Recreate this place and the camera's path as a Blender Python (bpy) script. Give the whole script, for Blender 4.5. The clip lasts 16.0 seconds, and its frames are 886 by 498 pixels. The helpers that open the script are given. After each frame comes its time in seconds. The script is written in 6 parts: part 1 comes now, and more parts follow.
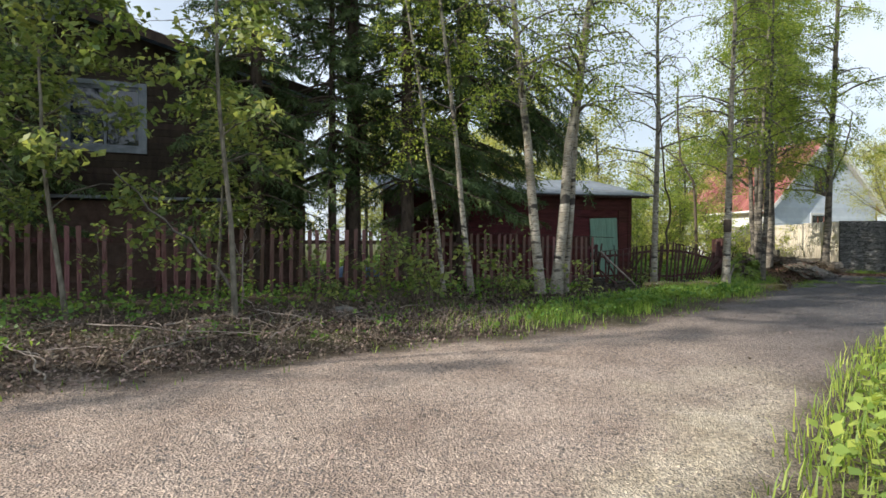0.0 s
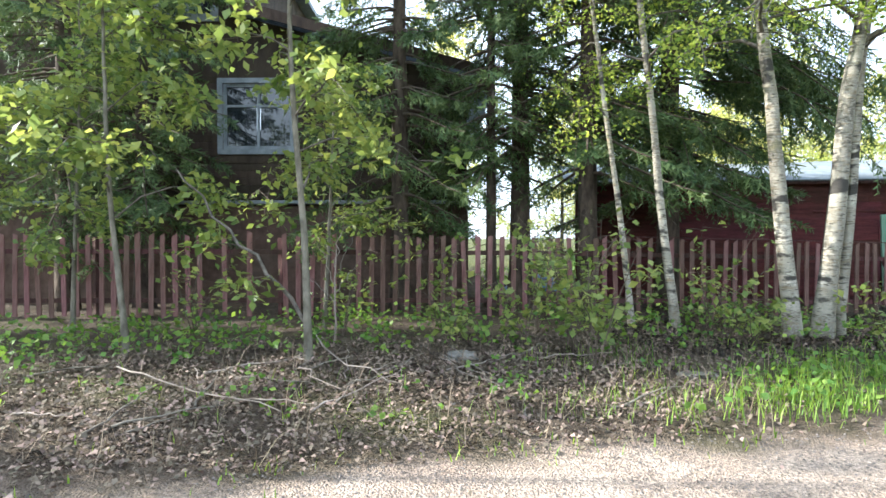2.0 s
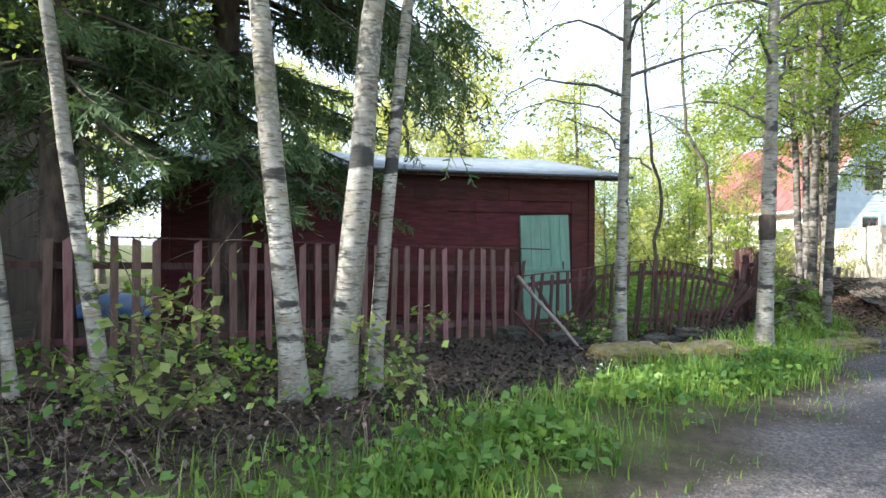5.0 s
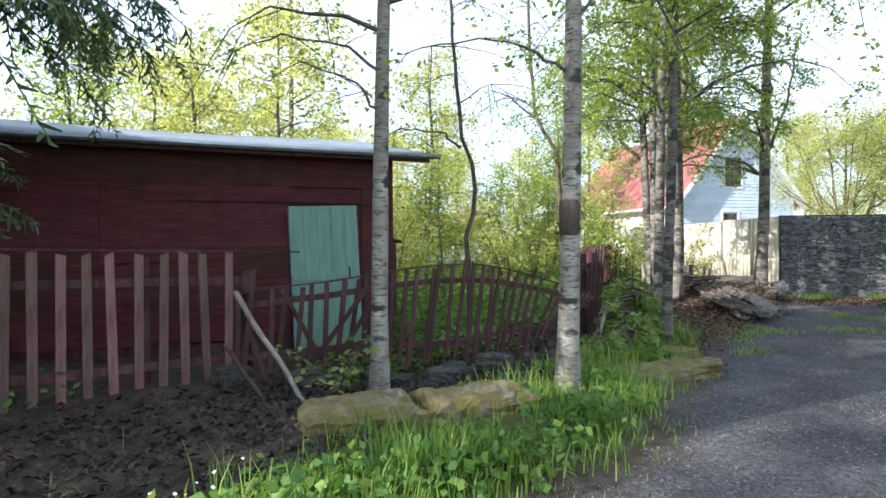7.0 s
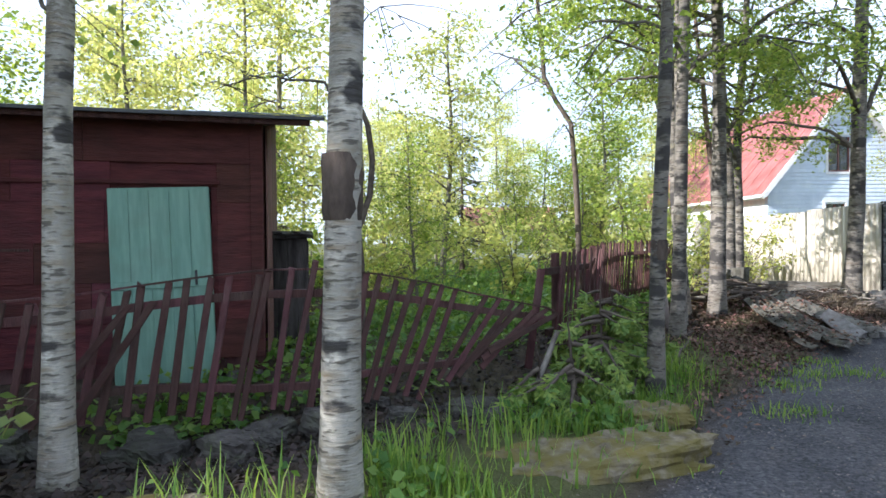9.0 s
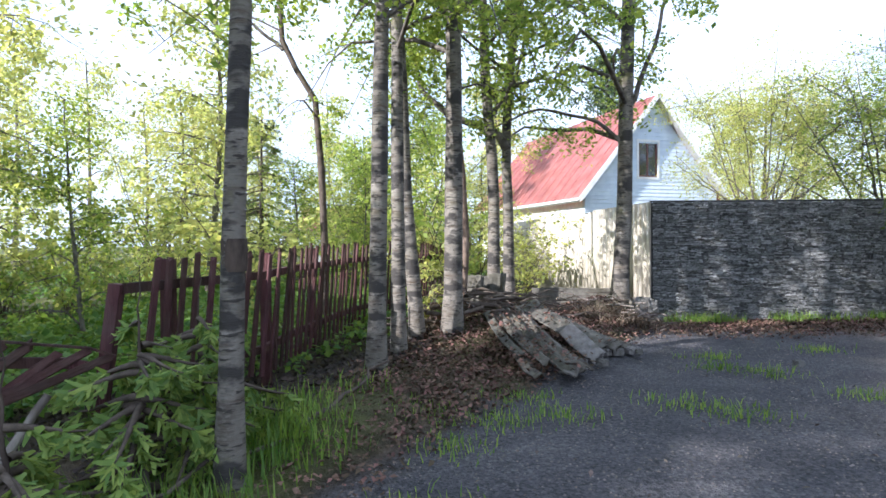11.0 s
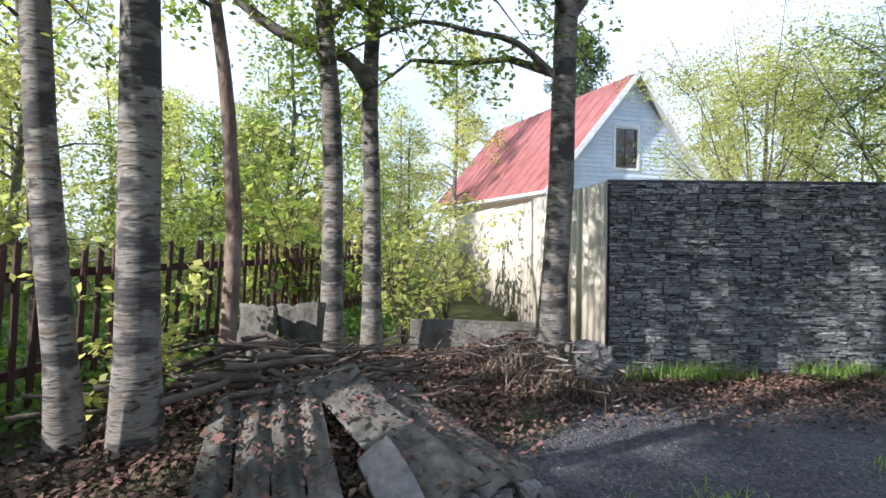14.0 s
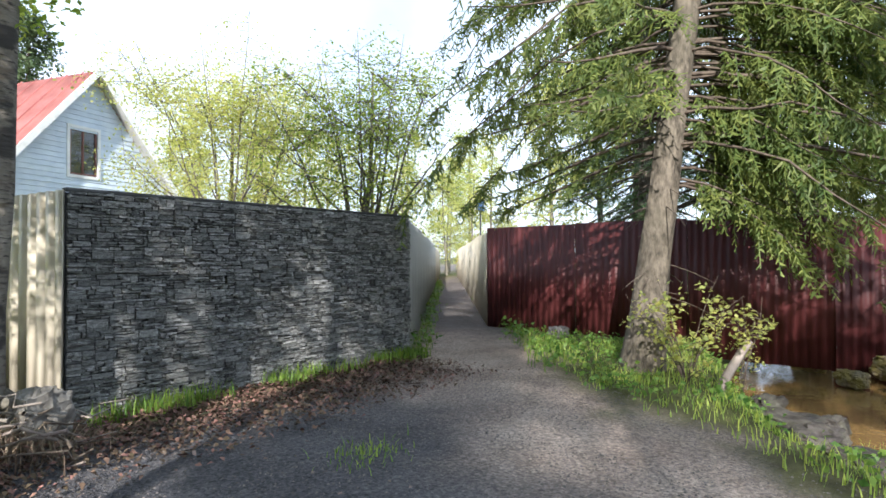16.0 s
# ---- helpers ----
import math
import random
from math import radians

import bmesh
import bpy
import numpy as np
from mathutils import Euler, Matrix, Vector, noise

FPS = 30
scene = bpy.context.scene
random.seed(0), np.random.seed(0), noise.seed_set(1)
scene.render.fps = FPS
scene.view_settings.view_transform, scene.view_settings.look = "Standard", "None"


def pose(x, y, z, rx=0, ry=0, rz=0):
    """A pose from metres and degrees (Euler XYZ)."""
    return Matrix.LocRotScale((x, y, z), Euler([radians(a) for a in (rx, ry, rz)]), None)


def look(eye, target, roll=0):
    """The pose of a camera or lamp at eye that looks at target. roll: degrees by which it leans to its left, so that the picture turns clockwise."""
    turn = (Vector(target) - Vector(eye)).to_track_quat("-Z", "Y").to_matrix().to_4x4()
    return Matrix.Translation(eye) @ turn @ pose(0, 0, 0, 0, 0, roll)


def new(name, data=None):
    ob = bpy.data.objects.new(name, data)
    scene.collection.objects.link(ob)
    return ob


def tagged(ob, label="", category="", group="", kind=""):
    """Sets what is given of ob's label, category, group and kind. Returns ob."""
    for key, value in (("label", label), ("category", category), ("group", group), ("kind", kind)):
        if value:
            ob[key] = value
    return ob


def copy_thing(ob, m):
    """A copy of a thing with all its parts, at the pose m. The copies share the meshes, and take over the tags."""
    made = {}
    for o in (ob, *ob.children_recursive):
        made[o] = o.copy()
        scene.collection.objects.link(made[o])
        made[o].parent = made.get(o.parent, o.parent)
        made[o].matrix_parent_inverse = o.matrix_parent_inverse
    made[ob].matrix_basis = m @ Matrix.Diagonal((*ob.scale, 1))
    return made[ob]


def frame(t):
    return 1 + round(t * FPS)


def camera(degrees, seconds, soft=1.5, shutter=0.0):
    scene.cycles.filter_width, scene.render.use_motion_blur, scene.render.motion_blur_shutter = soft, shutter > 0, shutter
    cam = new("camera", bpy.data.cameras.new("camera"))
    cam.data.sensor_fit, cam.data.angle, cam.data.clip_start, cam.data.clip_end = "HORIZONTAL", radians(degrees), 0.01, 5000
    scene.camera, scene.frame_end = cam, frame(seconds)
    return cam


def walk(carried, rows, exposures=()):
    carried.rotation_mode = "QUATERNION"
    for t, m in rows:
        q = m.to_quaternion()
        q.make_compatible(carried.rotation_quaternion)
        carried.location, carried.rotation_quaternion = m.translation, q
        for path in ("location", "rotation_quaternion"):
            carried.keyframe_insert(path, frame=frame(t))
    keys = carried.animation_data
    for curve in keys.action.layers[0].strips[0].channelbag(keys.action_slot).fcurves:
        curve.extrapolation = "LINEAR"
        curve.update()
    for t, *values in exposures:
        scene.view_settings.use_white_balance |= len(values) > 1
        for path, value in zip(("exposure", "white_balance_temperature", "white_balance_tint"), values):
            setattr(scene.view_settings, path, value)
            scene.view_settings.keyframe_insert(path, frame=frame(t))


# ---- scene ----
cam = camera(75.2, 16.0, soft=1.6)
walk(cam, [
    (0, pose(3.086, -0.717, 1.304, 89.04, -0.10, 7.93)),
    (0.5, pose(2.947, 0.020, 1.322, 89.17, -0.04, 20.28)),
    (1, pose(2.974, 0.804, 1.386, 89.03, 0.06, 28.32)),
    (1.5, pose(3.080, 1.561, 1.429, 89.00, 0.15, 29.29)),
    (2, pose(3.241, 2.351, 1.476, 88.89, 0.12, 30.09)),
    (2.5, pose(3.487, 3.091, 1.507, 89.02, 0.24, 29.45)),
    (3, pose(3.748, 3.892, 1.480, 89.04, 0.25, 26.75)),
    (3.5, pose(4.109, 4.544, 1.452, 89.32, 0.16, 20.28)),
    (4, pose(4.514, 5.308, 1.459, 89.26, 0.14, 17.16)),
    (4.5, pose(4.901, 6.021, 1.456, 89.43, 0.12, 11.81)),
    (5, pose(5.345, 6.700, 1.419, 89.60, -0.18, 9.63)),
    (5.2, pose(5.514, 6.980, 1.403, 89.58, -0.19, 7.94)),
    (7.3, pose(7.199, 9.606, 1.431, 89.54, 0.59, -0.02)),
    (7.5, pose(7.367, 9.863, 1.433, 89.63, 0.68, 1.46)),
    (8, pose(7.755, 10.466, 1.425, 89.45, 0.51, 10.19)),
    (8.5, pose(8.334, 11.073, 1.420, 89.34, 0.60, 10.67)),
    (9, pose(8.889, 11.670, 1.389, 89.30, 0.59, 9.08)),
    (9.5, pose(9.455, 12.184, 1.389, 89.21, 0.45, 3.81)),
    (10, pose(10.006, 12.713, 1.382, 89.09, 0.44, 0.48)),
    (10.2, pose(10.193, 12.894, 1.372, 89.42, 0.33, -2.12)),
    (12.3, pose(12.017, 15.268, 1.333, 89.40, 0.57, -4.35)),
    (12.5, pose(12.177, 15.513, 1.317, 89.29, 0.56, -4.18)),
    (13, pose(12.377, 16.194, 1.331, 89.15, 0.20, -3.77)),
    (13.5, pose(12.592, 16.813, 1.354, 88.97, -0.04, -4.18)),
    (14, pose(12.770, 17.270, 1.392, 89.19, -0.29, -5.14)),
    (14.5, pose(12.837, 17.554, 1.410, 89.86, -0.42, -18.57)),
    (15, pose(12.852, 17.611, 1.419, 90.83, -0.34, -33.08)),
    (15.5, pose(12.844, 17.576, 1.426, 90.86, 0.00, -44.44)),
    (16, pose(12.835, 17.561, 1.424, 90.82, 0.18, -54.89)),
], exposures=((0.0, 0.4, 6500, 10), (0.5, 0.95, 6350, 9), (1.5, 1.65, 6100, 7), (2.5, 1.88, 6050, 6), (3.5, 1.9, 6050, 6), (5.0, 1.55, 5900, 10), (7.5, 1.22, 5800, 12), (9.0, 1.25, 5700, 14), (10.0, 1.28, 5600, 16), (12.5, 1.1, 5600, 16), (14.0, 0.98, 5650, 15), (15.0, 0.82, 5750, 13), (16.0, 1.15, 6000, 11)))

# ---- light: low spring sun from behind the start of the track, bright sky with thin cloud
SUN_AZ, SUN_EL = radians(-117), radians(28)
world = bpy.data.worlds.new("world")
scene.world = world
world.use_nodes = True
wn, wl = world.node_tree.nodes, world.node_tree.links
sky = wn.new("ShaderNodeTexSky")
sky.sky_type, sky.sun_disc = "NISHITA", False
sky.sun_elevation, sky.sun_rotation = SUN_EL, SUN_AZ
sky.air_density, sky.dust_density = 1.2, 0.7
wco = wn.new("ShaderNodeTexCoord")
wno = wn.new("ShaderNodeTexNoise")
wno.inputs["Scale"].default_value, wno.inputs["Detail"].default_value = 2.2, 6
wra = wn.new("ShaderNodeValToRGB")
wra.color_ramp.elements[0].position, wra.color_ramp.elements[1].position = 0.30, 0.62
wra.color_ramp.elements[0].color, wra.color_ramp.elements[1].color = (0.45, 0.45, 0.45, 1), (0.92, 0.92, 0.92, 1)
wmi = wn.new("ShaderNodeMix")
wmi.data_type = "RGBA"
wmi.inputs[7].default_value = (10.2, 11.6, 13.4, 1)
wl.new(wco.outputs["Generated"], wno.inputs["Vector"])
wl.new(wno.outputs["Fac"], wra.inputs["Fac"])
wl.new(wra.outputs["Color"], wmi.inputs[0])
wl.new(sky.outputs["Color"], wmi.inputs[6])
wl.new(wmi.outputs[2], wn["Background"].inputs["Color"])
wn["Background"].inputs["Strength"].default_value = 0.074
sun_data = bpy.data.lights.new("sun", "SUN")
sun_data.energy, sun_data.angle, sun_data.color = 5.0, radians(0.6), (1.0, 0.93, 0.82)
sun = new("sun", sun_data)
sun_dir = Vector((math.sin(SUN_AZ) * math.cos(SUN_EL), math.cos(SUN_AZ) * math.cos(SUN_EL), math.sin(SUN_EL)))
sun.matrix_world = look(sun_dir * 60, (0, 0, 0))


# ---- materials
def material(name, stops, scale=6.0, detail=6.0, rough=0.8, bump=0.2, bump_scale=40.0, metal=0.0, stretch=(1, 1, 1),
             per_object=0.0, island=0.0, translucent=0.0, spec=0.3, stain=0.0, stain_col=(0.1, 0.09, 0.07), stain_scale=1.2, stain_lo=0.48, stain_hi=0.72):
    """A surface: noise through a colour ramp, a second noise for stains, fine bump."""
    m = bpy.data.materials.new(name)
    m.use_nodes = True
    n, l = m.node_tree.nodes, m.node_tree.links
    b = n["Principled BSDF"]
    tc = n.new("ShaderNodeTexCoord")
    mp = n.new("ShaderNodeMapping")
    mp.inputs["Scale"].default_value = stretch
    l.new(tc.outputs["Object"], mp.inputs["Vector"])
    no = n.new("ShaderNodeTexNoise")
    no.inputs["Scale"].default_value, no.inputs["Detail"].default_value = scale, detail
    no.inputs["Roughness"].default_value = 0.62
    l.new(mp.outputs["Vector"], no.inputs["Vector"])
    ra = n.new("ShaderNodeValToRGB")
    el = ra.color_ramp.elements
    while len(el) < len(stops):
        el.new(0.5)
    for e, (p, c) in zip(el, stops):
        e.position, e.color = p, (*c, 1)
    l.new(no.outputs["Fac"], ra.inputs["Fac"])
    col = ra.outputs["Color"]
    if stain:
        n2 = n.new("ShaderNodeTexNoise")
        n2.inputs["Scale"].default_value, n2.inputs["Detail"].default_value = stain_scale, 8
        l.new(tc.outputs["Object"], n2.inputs["Vector"])
        r2 = n.new("ShaderNodeValToRGB")
        r2.color_ramp.elements[0].position, r2.color_ramp.elements[1].position = stain_lo, stain_hi
        r2.color_ramp.elements[1].color = (stain, stain, stain, 1)
        l.new(n2.outputs["Fac"], r2.inputs["Fac"])
        mx = n.new("ShaderNodeMix")
        mx.data_type = "RGBA"
        l.new(r2.outputs["Color"], mx.inputs[0])
        l.new(col, mx.inputs[6])
        mx.inputs[7].default_value = (*stain_col, 1)
        col = mx.outputs[2]
    if per_object or island:
        src = n.new("ShaderNodeObjectInfo").outputs["Random"] if per_object else n.new("ShaderNodeNewGeometry").outputs["Random Per Island"]
        amount = per_object or island
        mr = n.new("ShaderNodeMapRange")
        mr.inputs["To Min"].default_value, mr.inputs["To Max"].default_value = 1 - amount, 1 + amount
        l.new(src, mr.inputs["Value"])
        hs = n.new("ShaderNodeHueSaturation")
        l.new(mr.outputs["Result"], hs.inputs["Value"])
        hm = n.new("ShaderNodeMapRange")
        hm.inputs["To Min"].default_value, hm.inputs["To Max"].default_value = 0.5 + 0.03 * amount / 0.4, 0.5 - 0.03 * amount / 0.4
        l.new(src, hm.inputs["Value"])
        l.new(hm.outputs["Result"], hs.inputs["Hue"])
        l.new(col, hs.inputs["Color"])
        col = hs.outputs["Color"]
    l.new(col, b.inputs["Base Color"])
    b.inputs["Roughness"].default_value, b.inputs["Metallic"].default_value = rough, metal
    b.inputs["Specular IOR Level"].default_value = spec
    if bump:
        nb = n.new("ShaderNodeTexNoise")
        nb.inputs["Scale"].default_value, nb.inputs["Detail"].default_value = bump_scale, 8
        l.new(mp.outputs["Vector"], nb.inputs["Vector"])
        bp = n.new("ShaderNodeBump")
        bp.inputs["Strength"].default_value, bp.inputs["Distance"].default_value = min(1, bump * 2), 0.02
        l.new(nb.outputs["Fac"], bp.inputs["Height"])
        l.new(bp.outputs["Normal"], b.inputs["Normal"])
    if translucent:
        tr = n.new("ShaderNodeBsdfTranslucent")
        br = n.new("ShaderNodeHueSaturation")
        br.inputs["Value"].default_value, br.inputs["Saturation"].default_value, br.inputs["Hue"].default_value = 1.7, 1.1, 0.485
        l.new(col, br.inputs["Color"])
        l.new(br.outputs["Color"], tr.inputs["Color"])
        ms = n.new("ShaderNodeMixShader")
        ms.inputs["Fac"].default_value = translucent
        l.new(b.outputs["BSDF"], ms.inputs[1])
        l.new(tr.outputs["BSDF"], ms.inputs[2])
        l.new(ms.outputs["Shader"], n["Material Output"].inputs["Surface"])
    return m


def two(a, b, lo=0.35, hi=0.65):
    return [(lo, a), (hi, b)]


M_leaf_birch = material("birch_leaf", two((0.15, 0.22, 0.045), (0.28, 0.35, 0.09)), scale=1.5, rough=0.5, bump=0, island=0.35, translucent=0.6)
M_leaf_bright = material("young_leaf", two((0.28, 0.32, 0.09), (0.46, 0.47, 0.17)), scale=0.6, rough=0.5, bump=0, island=0.3, translucent=0.6)
M_leaf_maple = material("maple_leaf", two((0.12, 0.18, 0.045), (0.25, 0.29, 0.09)), scale=1.2, rough=0.45, bump=0, island=0.35, translucent=0.4)
M_leaf_herb = material("herb_leaf", two((0.068, 0.145, 0.027), (0.16, 0.26, 0.055)), scale=1.5, rough=0.5, bump=0, island=0.3, translucent=0.35)
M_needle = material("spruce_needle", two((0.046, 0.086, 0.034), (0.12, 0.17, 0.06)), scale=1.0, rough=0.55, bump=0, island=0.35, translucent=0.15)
# yellower copy of the needles; the sunlight on them is in the colour
M_needle_sunlit = material("sun_tinted_needle", two((0.062, 0.098, 0.024), (0.155, 0.19, 0.05)), scale=1.0, rough=0.55, bump=0, island=0.35, translucent=0.3)
M_needle_young = material("young_spruce_needle", two((0.12, 0.19, 0.04), (0.24, 0.33, 0.08)), scale=1.0, rough=0.55, bump=0, island=0.35, translucent=0.3)
M_pine = material("pine_needle", two((0.06, 0.10, 0.05), (0.13, 0.17, 0.08)), scale=1.0, rough=0.55, bump=0, island=0.3, translucent=0.2)
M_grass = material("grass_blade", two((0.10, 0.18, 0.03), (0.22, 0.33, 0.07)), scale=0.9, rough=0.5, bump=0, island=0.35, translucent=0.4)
# brighter copy of the grass, with direct sun put into its colour
M_grass_sunlit = material("sunlit_grass_blade", two((0.18, 0.26, 0.05), (0.36, 0.46, 0.11)), scale=0.9, rough=0.5, bump=0, island=0.35, translucent=0.4)
M_dry = material("dry_stalk", two((0.14, 0.105, 0.07), (0.27, 0.215, 0.15)), scale=3, rough=0.8, bump=0, island=0.3)
M_litter = material("dead_leaf", two((0.075, 0.055, 0.043), (0.25, 0.195, 0.155)), scale=2.5, rough=0.85, bump=0, island=0.45)
M_litter_brown = material("brown_dead_leaf", two((0.06, 0.035, 0.024), (0.20, 0.125, 0.085)), scale=2.5, rough=0.85, bump=0, island=0.5)
# wet ditch leaves, coloured near black to carry the ditch's shade
M_litter_ditch_shade = material("shaded_wet_dead_leaf", two((0.014, 0.010, 0.008), (0.05, 0.035, 0.026)), scale=2.5, rough=0.7, bump=0, island=0.45)
M_bark_spruce = material("spruce_bark", two((0.035, 0.026, 0.02), (0.12, 0.09, 0.07)), scale=9, stretch=(1, 1, 0.35), bump=0.6, bump_scale=25, rough=0.95)
M_bark_light = material("grey_spruce_bark", two((0.05, 0.042, 0.033), (0.19, 0.16, 0.125)), scale=14, stretch=(1, 1, 0.45), bump=1.0, bump_scale=16, rough=0.95, stain=0.4, stain_col=(0.06, 0.06, 0.04))
M_bark_grey = material("grey_bark", two((0.09, 0.08, 0.06), (0.22, 0.20, 0.16)), scale=10, stretch=(1, 1, 0.5), bump=0.4, bump_scale=30, rough=0.9)
M_bark_red = material("reddish_bark", two((0.11, 0.075, 0.055), (0.25, 0.185, 0.145)), scale=10, stretch=(1, 1, 0.5), bump=0.4, bump_scale=30, rough=0.9)
M_twig = material("twig_bark", two((0.06, 0.045, 0.035), (0.14, 0.11, 0.085)), scale=12, bump=0.2, rough=0.9)
M_limb = material("limb_bark", two((0.07, 0.06, 0.05), (0.19, 0.165, 0.14)), scale=9, bump=0.3, rough=0.9)
M_deadwood = material("weathered_wood", two((0.13, 0.105, 0.09), (0.30, 0.26, 0.22)), scale=6, stretch=(1, 1, 0.25), bump=0.3, rough=0.9, per_object=0.25)
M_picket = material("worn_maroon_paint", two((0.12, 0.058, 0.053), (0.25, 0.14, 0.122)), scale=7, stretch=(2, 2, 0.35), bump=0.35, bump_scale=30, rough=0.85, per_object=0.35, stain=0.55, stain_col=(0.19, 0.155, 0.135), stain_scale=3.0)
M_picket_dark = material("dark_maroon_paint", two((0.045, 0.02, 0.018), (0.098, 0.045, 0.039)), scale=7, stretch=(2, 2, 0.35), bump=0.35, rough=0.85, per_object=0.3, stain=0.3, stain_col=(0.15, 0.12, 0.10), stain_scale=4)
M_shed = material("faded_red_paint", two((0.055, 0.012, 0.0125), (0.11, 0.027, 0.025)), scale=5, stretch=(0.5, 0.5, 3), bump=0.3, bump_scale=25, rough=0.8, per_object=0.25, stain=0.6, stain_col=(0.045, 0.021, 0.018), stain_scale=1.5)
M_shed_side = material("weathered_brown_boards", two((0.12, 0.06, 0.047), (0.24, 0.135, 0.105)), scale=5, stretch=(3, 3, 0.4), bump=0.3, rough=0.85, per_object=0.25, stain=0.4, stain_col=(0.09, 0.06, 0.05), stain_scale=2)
M_green_door = material("worn_green_paint", two((0.16, 0.29, 0.22), (0.23, 0.37, 0.285)), scale=5, stretch=(4, 4, 0.4), bump=0.2, rough=0.7, stain=0.45, stain_col=(0.16, 0.22, 0.16), stain_scale=3)
M_tin = material("grey_roof_sheet", two((0.15, 0.175, 0.205), (0.25, 0.28, 0.315)), scale=4, rough=0.6, metal=0.15, bump=0.1, stain=0.4, stain_col=(0.2, 0.19, 0.18))
M_house_dark = material("dark_brown_siding", two((0.034, 0.024, 0.018), (0.07, 0.05, 0.036)), scale=5, stretch=(1, 1, 0.3), bump=0.3, rough=0.85, per_object=0.2)
M_brown_base = material("brown_plinth_boards", two((0.075, 0.045, 0.035), (0.14, 0.09, 0.07)), scale=5, bump=0.3, rough=0.85, stain=0.4)
M_white = material("white_paint", two((0.66, 0.66, 0.65), (0.80, 0.80, 0.79)), scale=4, bump=0.08, rough=0.6, stain=0.2, stain_col=(0.5, 0.48, 0.44))
M_grey_frame = material("grey_window_paint", two((0.17, 0.19, 0.21), (0.28, 0.31, 0.335)), scale=5, bump=0.1, rough=0.6)
# white clapboards with the gable's bluish shade put into the colour
M_siding_shaded = material("white_siding_blue_shade", two((0.50, 0.57, 0.66), (0.62, 0.68, 0.76)), scale=2, bump=0.05, rough=0.6, per_object=0.05)
M_red_roof = material("red_metal_roof", two((0.42, 0.15, 0.13), (0.56, 0.235, 0.21)), scale=1.5, bump=0.05, rough=0.5, stain=0.3, stain_col=(0.30, 0.10, 0.09))
M_brown_frame = material("brown_window_frame", two((0.13, 0.055, 0.045), (0.20, 0.09, 0.07)), scale=5, bump=0.05, rough=0.5)
M_stone = material("grey_ledge_stone", two((0.10, 0.10, 0.097), (0.29, 0.29, 0.275)), scale=3, stretch=(1, 1, 1), bump=0.5, bump_scale=8, rough=0.85, per_object=0.35)
M_stone_rest = material("grey_ledge_stone_far", two((0.085, 0.085, 0.082), (0.29, 0.29, 0.275)), scale=22, stretch=(1, 1, 1.8), bump=0.5, bump_scale=45, rough=0.85, island=0.5)
M_mortar = material("dark_stone_joint", two((0.03, 0.031, 0.033), (0.065, 0.065, 0.066)), scale=20, bump=0.3, rough=0.95)
M_beige = material("beige_sheet", two((0.42, 0.37, 0.29), (0.52, 0.47, 0.38)), scale=2, stretch=(3, 3, 0.3), bump=0.04, rough=0.45, stain=0.2, stain_col=(0.36, 0.33, 0.27))
M_grey_sheet = material("grey_sheet", two((0.30, 0.30, 0.28), (0.40, 0.40, 0.37)), scale=2, stretch=(3, 3, 0.3), bump=0.04, rough=0.5)
M_red_sheet = material("wine_red_sheet", two((0.055, 0.0125, 0.0135), (0.085, 0.021, 0.021)), scale=2, stretch=(3, 3, 0.3), bump=0.05, rough=0.5, stain=0.3, stain_col=(0.06, 0.02, 0.02))
M_slate = material("old_asbestos_slate", two((0.066, 0.06, 0.05), (0.165, 0.152, 0.128)), scale=7, bump=0.4, bump_scale=35, rough=0.95, per_object=0.2, stain=0.5, stain_col=(0.10, 0.085, 0.05), stain_scale=3)
M_rock = material("mossy_rock", two((0.09, 0.072, 0.045), (0.27, 0.225, 0.155)), scale=9, bump=0.9, bump_scale=18, rough=0.95, stain=0.85, stain_col=(0.13, 0.105, 0.022), stain_scale=7, stain_lo=0.38, stain_hi=0.56)
M_rock_plain = material("grey_rock", two((0.11, 0.10, 0.09), (0.24, 0.225, 0.205)), scale=7, bump=0.5, bump_scale=18, rough=0.9, per_object=0.25)
M_rock_dark = material("damp_rock", two((0.03, 0.026, 0.022), (0.09, 0.08, 0.07)), scale=7, bump=0.6, bump_scale=18, rough=0.8, per_object=0.3, stain=0.5, stain_col=(0.04, 0.05, 0.018), stain_scale=6)
M_metal = material("dark_metal", two((0.05, 0.05, 0.05), (0.09, 0.09, 0.09)), rough=0.5, metal=0.6, bump=0.05)
M_blue_plastic = material("blue_sheet", two((0.08, 0.16, 0.32), (0.12, 0.22, 0.42)), rough=0.5, bump=0.05)


def glass_material():
    m = bpy.data.materials.new("window_glass")
    m.use_nodes = True
    b = m.node_tree.nodes["Principled BSDF"]
    b.inputs["Base Color"].default_value = (0.02, 0.025, 0.03, 1)
    b.inputs["Roughness"].default_value = 0.04
    b.inputs["Specular IOR Level"].default_value = 0.9
    return m


M_glass = glass_material()


